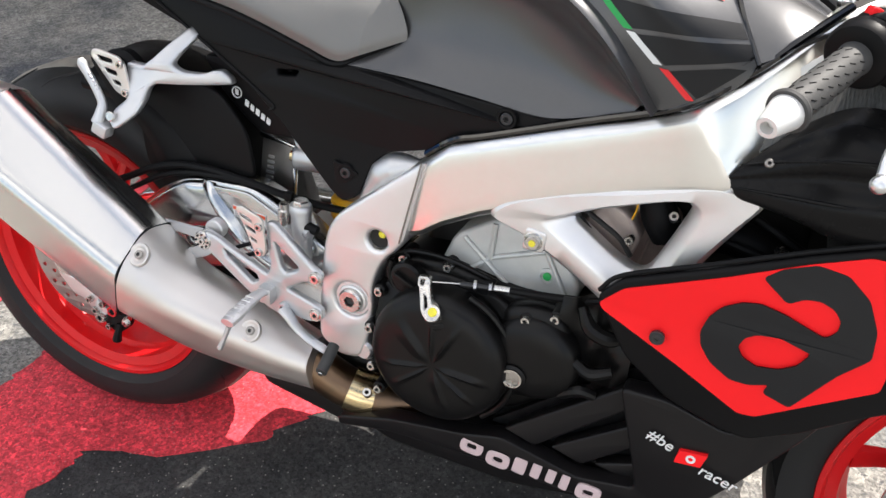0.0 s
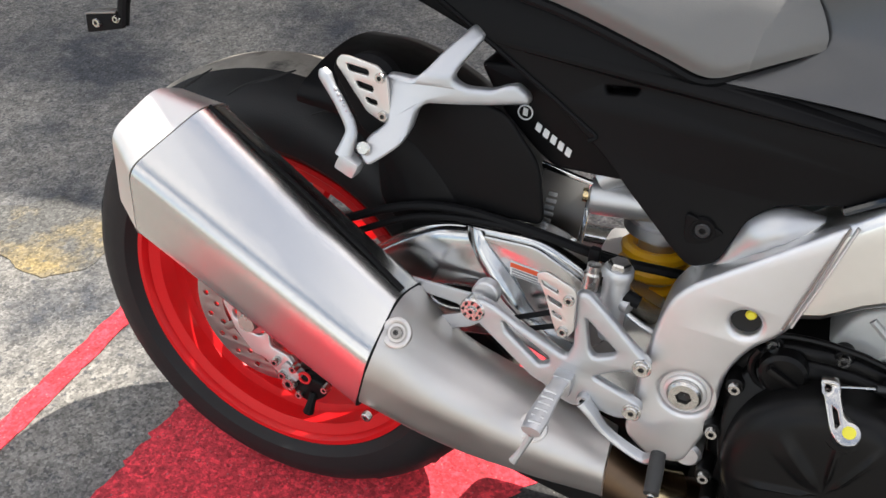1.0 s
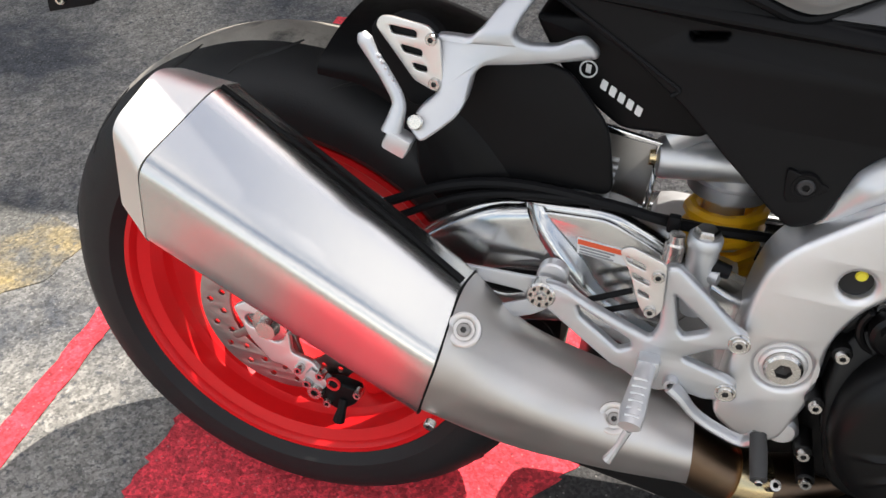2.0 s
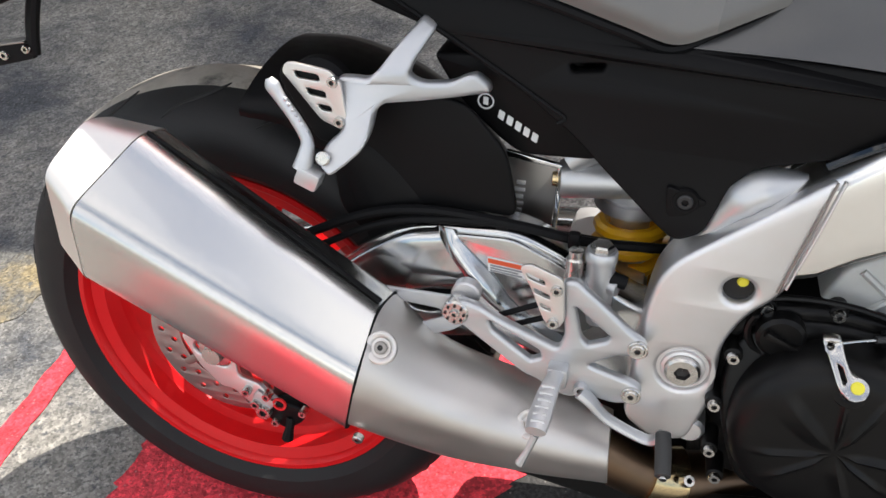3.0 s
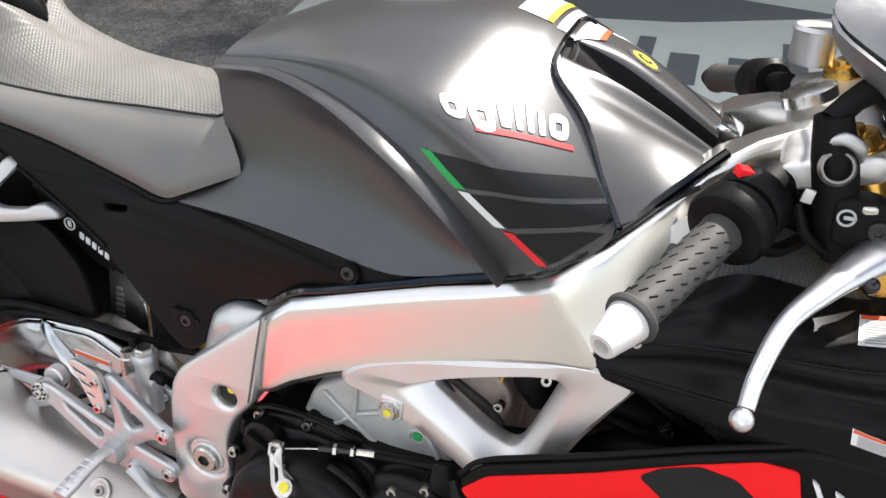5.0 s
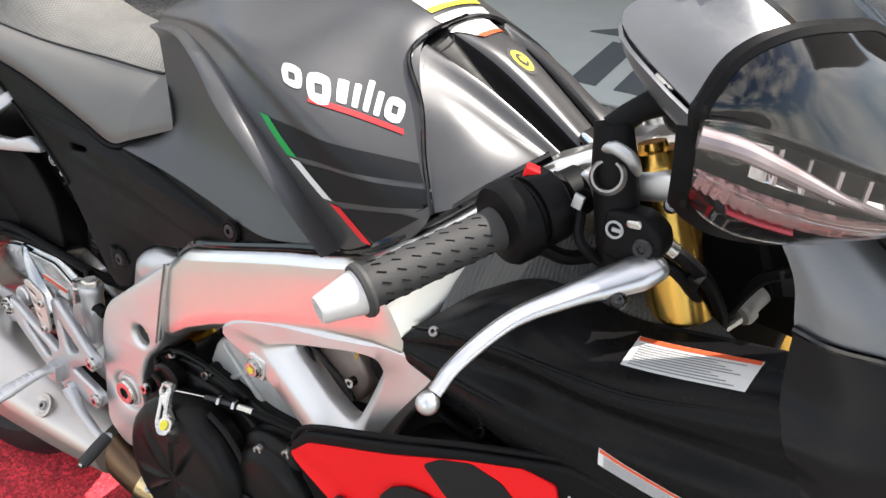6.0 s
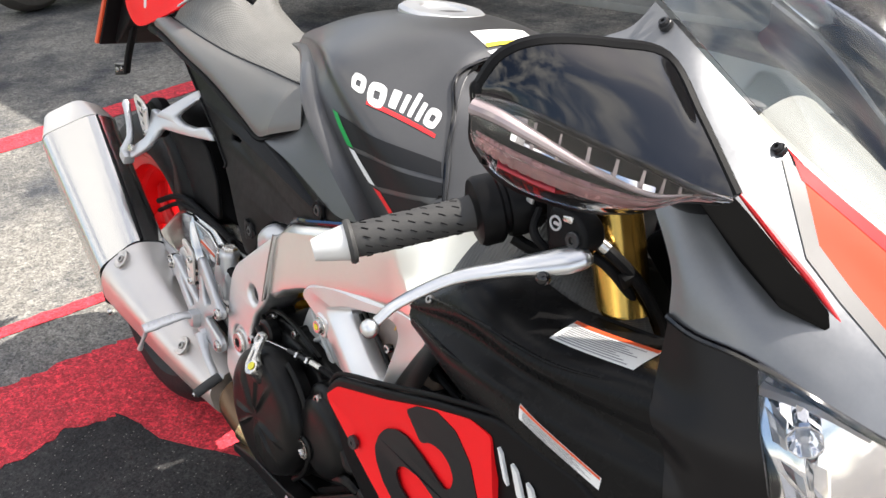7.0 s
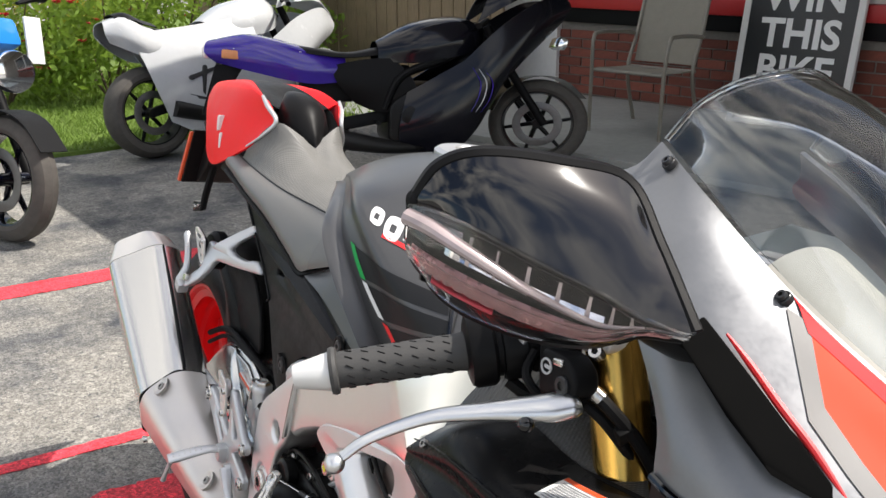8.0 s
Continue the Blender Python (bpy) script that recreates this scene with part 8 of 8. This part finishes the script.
def parked_bike(name, label, m, tail_mat, tank_mat, fairing_mat, rim_mat, faired=True, marks=None, steer=0.0, skirt=False, overhang=1.0, front_rise=0.0):
    """A parked motorcycle: x ahead, resting at z 0."""
    b = thing(name, label, "motorcycle", "parked motorcycles", m)
    road_wheel(b, (0.0, 0, 0.31), 0.31, 0.09, rim_mat)
    road_wheel(b, (1.46, 0, 0.30), 0.30, 0.06, rim_mat, steer)
    part("swingarm", slab([(-0.05, 0.28), (-0.05, 0.34), (0.30, 0.42), (0.55, 0.46), (0.56, 0.38), (0.30, 0.34)], -0.13, -0.09, r=0.02, bevel=0.006), DULL if faired else CAST, b)
    part("engine", slab([(0.50, 0.25), (0.52, 0.50), (0.72, 0.62), (1.00, 0.60), (1.06, 0.40), (0.95, 0.22), (0.62, 0.18)], -0.20, 0.20, r=0.05, bevel=0.02), ENGINE, b)
    for x, z in ((0.66, 0.40), (0.86, 0.42)):
        part("engine_cover", lathe([(0.085, 0.0), (0.08, 0.025), (0.06, 0.034), (0.0, 0.036)], (x, -0.20, z), n=28), ENGINE if faired else CAST, b)
    part("frame", tube([(0.50, -0.15, 0.46), (0.60, -0.17, 0.66), (0.85, -0.16, 0.76), (1.10, -0.06, 0.88)], [0.04, 0.045, 0.045, 0.04], 12, 5, flat=0.6), DULL if faired else CAST, b)
    part("exhaust", tube([(0.75, -0.14, 0.20), (0.52, -0.19, 0.22), (0.30, -0.20, 0.27), (0.08, -0.20, 0.33)], [0.03, 0.045, 0.06, 0.055], 16, 5), DARK if faired else STEEL, b)
    part("footrest", tube([(0.44, -0.16, 0.38), (0.44, -0.27, 0.38)], 0.013, 8, 2), DULL, b)
    risen = lambda bm: bent(bm, lambda p: Vector((p.x, p.y, p.z + front_rise * max(0.0, p.x - 0.95))))
    short = lambda bm: bent(bm, lambda p: Vector((p.x * (overhang if p.x < 0 else 1), p.y, p.z)))
    tail = part("tail", short(patch([[(-0.40, -0.06, 0.79), (-0.20, -0.13, 0.72), (0.08, -0.15, 0.64), (0.30, -0.12, 0.64)], [(-0.45, -0.08, 0.845), (-0.20, -0.16, 0.81), (0.08, -0.17, 0.74), (0.30, -0.13, 0.73)], [(-0.44, -0.06, 0.91), (-0.20, -0.12, 0.93), (0.08, -0.12, 0.85), (0.30, -0.09, 0.80)], [(-0.40, 0.0, 0.93), (-0.20, 0.0, 0.955), (0.08, 0.0, 0.87), (0.30, 0.0, 0.81)]], 5, 5, 0.005, fold=True)), tail_mat, b)
    if not skirt:
        part("tail_light", short(block((0.06, 0.11, 0.075), (-0.435, 0, 0.850), 0.02)), SIGNAL, tail, "pale tail light")
        part("turn_signal", short(block((0.13, 0.02, 0.055), (-0.30, -0.135, 0.830), 0.012, (0, 8, 14))), AMBER, tail)
    else:
        part("tail_pad", short(patch([[(-0.30, -0.10, 0.925), (-0.12, -0.12, 0.925), (0.10, -0.12, 0.865)], [(-0.30, -0.05, 0.962), (-0.12, -0.06, 0.968), (0.10, -0.06, 0.895)], [(-0.30, 0.0, 0.970), (-0.12, 0.0, 0.978), (0.10, 0.0, 0.90)]], 5, 5, 0.005, fold=True)), PLASTIC, tail, "black tail pad")
    part("tail_stripe", short(tube([(-0.30, -0.125, 0.868), (-0.10, -0.135, 0.852), (0.06, -0.137, 0.832)], 0.006, 8, 4, flat=0.5)), WHITE, tail)
    if skirt:
        part("rear_side_panel", patch([[(-0.10, -0.11, 0.84), (0.30, -0.16, 0.86), (0.78, -0.19, 0.90)], [(-0.06, -0.16, 0.66), (0.34, -0.24, 0.64), (0.80, -0.27, 0.64)], [(0.00, -0.19, 0.42), (0.36, -0.26, 0.38), (0.81, -0.28, 0.38)], [(0.06, -0.18, 0.24), (0.38, -0.22, 0.08), (0.82, -0.23, 0.06)]], 6, 6, 0.006), fairing_mat, b)
        part("far_side_panel", patch([[(-0.02, 0.13, 0.80), (0.35, 0.19, 0.80), (0.78, 0.21, 0.84)], [(0.26, 0.16, 0.34), (0.50, 0.21, 0.30), (0.82, 0.25, 0.30)]], 4, 4, 0.006), fairing_mat, b)
    else:
        if faired:
            part("side_cover", patch([[(0.22, -0.135, 0.745), (0.40, -0.15, 0.775), (0.56, -0.16, 0.775)], [(0.24, -0.150, 0.64), (0.42, -0.175, 0.62), (0.66, -0.19, 0.64)], [(0.34, -0.140, 0.50), (0.48, -0.170, 0.44), (0.70, -0.19, 0.46)]], 5, 5, 0.005), PLASTIC, b, "black side cover")
            part("under_seat", block((0.62, 0.20, 0.22), (0.36, 0, 0.62), 0.03), DULL, b)
            for k in range(3):
                part("fairing_stripe", tube([(0.98 + 0.035 * k, -0.284, 0.70 - 0.01 * k), (1.02 + 0.035 * k, -0.292, 0.60), (1.00 + 0.035 * k, -0.290, 0.50), (0.96 + 0.03 * k, -0.280, 0.42)], [0.002, 0.007, 0.006, 0.002], 8, 4, flat=0.5), (PURPLE, WHITE, PURPLE)[k], b)
        part("rear_mudguard", slab([(-0.40, 0.78), (-0.25, 0.76), (-0.42, 0.48), (-0.50, 0.46)], -0.07, 0.07, r=0.02, bevel=0.005), DULL, b)
    part("seat", short(patch([[(-0.25, -0.12, 0.88), (0.05, -0.14, 0.83), (0.30, -0.15, 0.79), (0.50, -0.13, 0.80)], [(-0.25, -0.08, 0.93), (0.05, -0.10, 0.87), (0.30, -0.11, 0.82), (0.50, -0.09, 0.84)], [(-0.25, 0.0, 0.94), (0.05, 0.0, 0.875), (0.30, 0.0, 0.825), (0.50, 0.0, 0.85)]], 5, 5, 0.005, fold=True)), PLASTIC, b, "black seat")
    part("tank", patch([[(0.48, -0.14, 0.76), (0.70, -0.20, 0.74), (0.95, -0.19, 0.78), (1.08, -0.11, 0.82)], [(0.48, -0.13, 0.84), (0.70, -0.21, 0.86), (0.95, -0.20, 0.89), (1.10, -0.10, 0.88)], [(0.48, -0.08, 0.88), (0.70, -0.14, 0.97), (0.95, -0.14, 1.0), (1.10, -0.07, 0.95)], [(0.48, 0.0, 0.89), (0.70, 0.0, 1.0), (0.95, 0.0, 1.03), (1.10, 0.0, 0.97)]], 6, 6, 0.005, fold=True), tank_mat, b)
    for s in (-1, 1):
        part("fork_leg", tube([(1.12, s * 0.105, 0.96), (1.26, s * 0.105, 0.66), (1.46, s * 0.105, 0.30)], 0.026, 14, 3), DULL, b)
        part("handlebar", tube([(1.12, s * 0.11, 0.98), (1.08, s * 0.24, 0.99), (0.99, s * 0.38, 0.95)], [0.013, 0.013, 0.018], 10, 4), DULL, b)
        part("mirror", tube([(1.30, s * 0.18, 1.12), (1.28, s * 0.30, 1.16), (1.27, s * 0.34, 1.17)], [0.012, 0.03, 0.045], 10, 4, flat=0.7), tank_mat if faired else DULL, b)
    part("front_mudguard", patch([[(1.40 + 0.325 * math.cos(t) + 0.06, y, 0.30 + 0.325 * math.sin(t)) for t in (0.5, 1.1, 1.7, 2.3, 2.8)] for y in (-0.075, -0.04, 0.0, 0.04, 0.075)], 4, 3, 0.004), fairing_mat if faired else DULL, b)
    if faired:
        for s in (False, True):
            f = part("side_fairing", risen(patch([[(0.62, -0.20, 0.56), (0.90, -0.25, 0.72), (1.15, -0.25, 0.86), (1.42, -0.20, 0.92), (1.62, -0.08, 0.86)], [(0.58, -0.22, 0.42), (0.90, -0.28, 0.55), (1.15, -0.28, 0.66), (1.40, -0.22, 0.74), (1.64, -0.09, 0.78)], [(0.56, -0.22, 0.28), (0.85, -0.27, 0.34), (1.08, -0.27, 0.44), (1.24, -0.22, 0.56), (1.56, -0.10, 0.70)], [(0.60, -0.16, 0.17), (0.85, -0.20, 0.18), (1.02, -0.20, 0.28), (1.16, -0.18, 0.46), (1.44, -0.09, 0.66)]], 6, 6, 0.006, mirror=s)), fairing_mat, b)
        part("nose", risen(patch([[(1.05, -0.16, 0.94), (1.25, -0.19, 0.98), (1.45, -0.17, 0.96), (1.64, -0.06, 0.86)], [(1.12, -0.13, 1.06), (1.28, -0.14, 1.08), (1.46, -0.11, 1.02), (1.65, -0.03, 0.90)], [(1.14, 0.0, 1.10), (1.30, 0.0, 1.12), (1.48, 0.0, 1.05), (1.66, 0.0, 0.91)]], 5, 5, 0.006, fold=True)), fairing_mat, b)
        part("windscreen", risen(patch([[(1.14, -0.13, 1.09), (1.28, -0.14, 1.10), (1.42, -0.11, 1.04)], [(1.12, -0.08, 1.20), (1.28, -0.08, 1.18), (1.44, -0.06, 1.07)], [(1.12, 0.0, 1.24), (1.28, 0.0, 1.21), (1.45, 0.0, 1.08)]], 5, 5, 0.004, fold=True)), SCREEN, b)
        part("headlight", block((0.06, 0.16, 0.08), (1.60, 0, 0.83), 0.02, (0, 25, 0)), CHROME, b)
    else:
        part("headlight", lathe([(0.05, -0.10), (0.095, -0.04), (0.098, 0.0), (0.092, 0.012), (0.0, 0.03)], (1.50, 0.0, 0.80), (math.cos(radians(steer * 1.6)), math.sin(radians(steer * 1.6)), 0.05), 32), CHROME, b, "round chrome headlight")
        part("instrument", block((0.12, 0.24, 0.14), (1.36, -0.02, 0.96), 0.03, (0, -25, 0)), tank_mat, b)
        part("price_tag", block((0.012, 0.10, 0.22), (1.40, 0.19, 0.95), 0.003, (0, -8, 6)), WHITE, b, "blank white card tag")
    if marks:
        for x0, z0, x1, z1, w in marks:
            part("dark_mark", bent(bars([(x0, z0, x1, z1, w, w * 0.6)], -0.275, -0.262, 0.0005), lambda p: Vector((p.x - 0.14, p.y - 0.004 + 0.24 * max(0.0, 0.50 - p.x) + 0.3 * (p.z - 0.70) ** 2, p.z - 0.14))), INK, b)
    return b


def parked(x, y, turn, lean, size):
    return pose(x, y, 0) @ Matrix.Rotation(radians(turn), 4, "Z") @ Matrix.Rotation(radians(lean), 4, "X") @ Matrix.Diagonal((*size, 1))


parked_bike("motorcycle", "purple and black sports motorcycle parked in the shade by the porch", parked(-2.68, 1.18, 74, -7, (0.95, 1.0, 0.83)), PURPLE, BLACK_PAINT, BLACK_PAINT, ENGINE, steer=-24, front_rise=0.40)
parked_bike("motorcycle", "pearl white sports motorcycle with black strokes on its fairing", parked(-3.675, 0.642, 105, -7, (0.86, 1.0, 0.88)), WHITE_PAINT, WHITE_PAINT, WHITE_PAINT, DULL, skirt=True, overhang=0.55, marks=((0.36, 0.66, 0.60, 0.72, 0.016), (0.36, 0.46, 0.58, 0.62, 0.014), (0.46, 0.72, 0.42, 0.46, 0.014), (0.56, 0.74, 0.52, 0.48, 0.013), (0.62, 0.70, 0.64, 0.50, 0.014), (0.34, 0.54, 0.48, 0.50, 0.012)))
parked_bike("motorcycle", "bright blue naked motorcycle with a round chrome headlight", parked(-3.48, -1.03, 35, -10, (0.92, 0.92, 0.92)), BLUE_PAINT, BLUE_PAINT, BLUE_PAINT, BLACK_PAINT, faired=False, steer=-4)

# ---- garden ----
GRASS = material("mown_grass", (0.17, 0.26, 0.045), 0.75, vary=0.35, scale=60, bump=0.6, bump_scale=120)
LEAF = material("shrub_leaves", (0.23, 0.34, 0.05), 0.6, vary=0.4, scale=20)
LEAF_Y = material("yellow_green_leaves", (0.46, 0.44, 0.07), 0.6, vary=0.4, scale=20)
ROSE = material("rose_petals", (0.50, 0.008, 0.045), 0.55, vary=0.2)
MARIGOLD = material("orange_petals", (0.75, 0.22, 0.02), 0.55, vary=0.2)
BARK = material("shrub_bark", (0.10, 0.07, 0.05), 0.85, vary=0.3)
for mt in (LEAF, LEAF_Y, GRASS):
    nn, ll = mt.node_tree.nodes, mt.node_tree.links
    thin = nn.new("ShaderNodeBsdfTranslucent")
    ll.new(nn["Principled BSDF"].inputs["Base Color"].links[0].from_socket, thin.inputs["Color"])
    blend = nn.new("ShaderNodeMixShader")
    blend.inputs[0].default_value = 0.4
    ll.new(nn["Principled BSDF"].outputs[0], blend.inputs[1])
    ll.new(thin.outputs[0], blend.inputs[2])
    ll.new(blend.outputs[0], nn["Material Output"].inputs["Surface"])
rnd = random.Random(5)


def blades(x0, x1, y0, y1, count, height):
    verts, faces = [], []
    for _ in range(count):
        x, y = rnd.uniform(x0, x1), rnd.uniform(y0, y1)
        a, h = rnd.uniform(0, 6.283), height * rnd.uniform(0.5, 1.2)
        dx, dy = 0.006 * math.cos(a), 0.006 * math.sin(a)
        lx, ly = rnd.uniform(-0.03, 0.03), rnd.uniform(-0.03, 0.03)
        k = len(verts)
        verts += [(x - dx, y - dy, 0.02), (x + dx, y + dy, 0.02), (x + lx + dx * 0.6, y + ly + dy * 0.6, 0.02 + h * 0.6), (x + lx * 1.8, y + ly * 1.8, 0.02 + h)]
        faces += [(k, k + 1, k + 2), (k, k + 2, k + 3)]
    me = bpy.data.meshes.new("grass_blades")
    me.from_pydata(verts, [], faces)
    me.materials.append(GRASS)
    return new("grass_blades", me)


lawn_bm = slab([(-14.0, -9.0), (-4.25, -9.0), (-4.10, -1.0), (-3.98, 0.2), (-4.15, 1.2), (-4.5, 3.4), (-14.0, 7.0)], -0.014, 0.014, r=0.15, bevel=0)
lawn = part("lawn", bent(lawn_bm, lambda p: Vector((p.x, p.z, 0.010 - p.y))), GRASS)
tagged(lawn, "mown green lawn beyond the yard", "lawn", kind="structure")
tagged(blades(-7.5, -4.0, -2.5, 2.6, 26000, 0.06), "short green grass blades", "grass", kind="stuff")


def shrub(x, y, r, h, leaf, petals, label, count=2600):
    """A garden shrub: stems, many small leaves in uneven clumps, and flowers."""
    s = thing("flowering_shrub", label, "shrub", "garden shrubs", pose(x, y, 0.02))
    for k in range(6):
        a = 2 * math.pi * k / 6 + rnd.random()
        part("stem", tube([(0, 0, 0), (0.4 * r * math.cos(a), 0.4 * r * math.sin(a), h * 0.45), (0.7 * r * math.cos(a), 0.7 * r * math.sin(a), h * 0.85)], [0.014, 0.009, 0.004], 6, 3), BARK, s)
    clumps = [(rnd.uniform(-0.75, 0.75) * r, rnd.uniform(-0.75, 0.75) * r, rnd.uniform(0.2, 0.9) * h, rnd.uniform(0.14, 0.30) * r + 0.06) for _ in range(20)]
    verts, faces = [], []

    def card(c, size):
        u = Vector((rnd.gauss(0, 1), rnd.gauss(0, 1), rnd.gauss(0, 1))).normalized()
        w = u.orthogonal().normalized()
        k = len(verts)
        verts.extend([tuple(c + u * size), tuple(c + w * size * 0.45 + Vector((0, 0, size * 0.1))), tuple(c - u * size), tuple(c - w * size * 0.45 + Vector((0, 0, size * 0.1)))])
        faces.append((k, k + 1, k + 2, k + 3))

    for _ in range(count):
        cx, cy, cz, cr = rnd.choice(clumps)
        card(Vector((cx, cy, cz)) + Vector((rnd.gauss(0, cr * 0.55), rnd.gauss(0, cr * 0.55), rnd.gauss(0, cr * 0.45))), rnd.uniform(0.022, 0.05))
    me = bpy.data.meshes.new("leaves")
    me.from_pydata(verts, [], faces)
    me.materials.append(leaf)
    ob = tagged(new("leaves", me), kind="stuff")
    ob.parent = s
    for _ in range(16 if petals else 0):
        cx, cy, cz, cr = rnd.choice(clumps)
        c = Vector((cx + rnd.uniform(0.2, 0.9) * cr, cy + rnd.uniform(-1, 0.4) * cr, max(0.1, cz + rnd.uniform(-0.3, 0.8) * cr)))
        bm = bmesh.new()
        for k in range(9):
            a = 2.4 * k
            q = Vector((math.cos(a), math.sin(a), 0.35 + 0.08 * k)).normalized()
            t = q.cross(Vector((0, 0, 1))).normalized() * 0.020
            f = [bm.verts.new(c), bm.verts.new(c + q * 0.028 + t), bm.verts.new(c + q * 0.046), bm.verts.new(c + q * 0.028 - t)]
            bm.faces.new(f)
        part("flower", bm, petals, s)
    return s


for k, (x, y, r, h, leaf, petals, label) in enumerate((
        (-6.3, -0.9, 0.75, 1.15, LEAF_Y, MARIGOLD, "yellow-green shrub with orange flowers"),
        (-6.0, 0.0, 0.75, 1.00, LEAF, ROSE, "leafy green shrub with red roses"),
        (-5.8, 0.75, 0.65, 1.05, LEAF, ROSE, "leafy green shrub with red roses"),
        (-6.6, 1.5, 0.8, 1.35, LEAF, ROSE, "leafy green shrub with red roses"),
        (-6.9, 0.4, 0.9, 1.6, LEAF_Y, MARIGOLD, "yellow-green shrub with orange flowers"),
        (-6.3, 2.5, 0.6, 1.2, LEAF, None, "plain leafy green garden shrub"),
        (-7.2, -1.6, 0.9, 1.5, LEAF_Y, None, "plain yellow-green garden shrub without flowers"))):
    shrub(x, y, r, h, leaf, petals, label)

fence = thing("board_fence", "weathered brown board fence behind the garden", "fence", m=pose(-8.6, 2.2, 0, 0, 0, 18))
for k in range(34):
    part("board", block((0.125, 0.022, 1.75 + 0.03 * (k % 3)), (0.135 * k, 0.004 * (k % 2), 0.89), 0.003), WOOD, fence)
for z in (0.4, 1.4):
    part("rail", block((4.7, 0.05, 0.09), (2.25, 0.04, z), 0.004), WOOD, fence)

# bricks of the wall, course by course
brick_me = bpy.data.meshes.new("brick")
bb = block((0.213, 0.024, 0.063), (0, 0, 0), 0.004)
bb.to_mesh(brick_me)
bb.free()
brick_me.materials.append(BRICK)
for course in range(7):
    for k in range(24):
        ob = new("brick", brick_me)
        ob.parent = wall
        ob.matrix_basis = pose(-0.30 + 0.225 * k + 0.1125 * (course % 2), 0.008 + 0.002 * ((k * 7 + course * 3) % 3), 0.085 + 0.0735 * course)
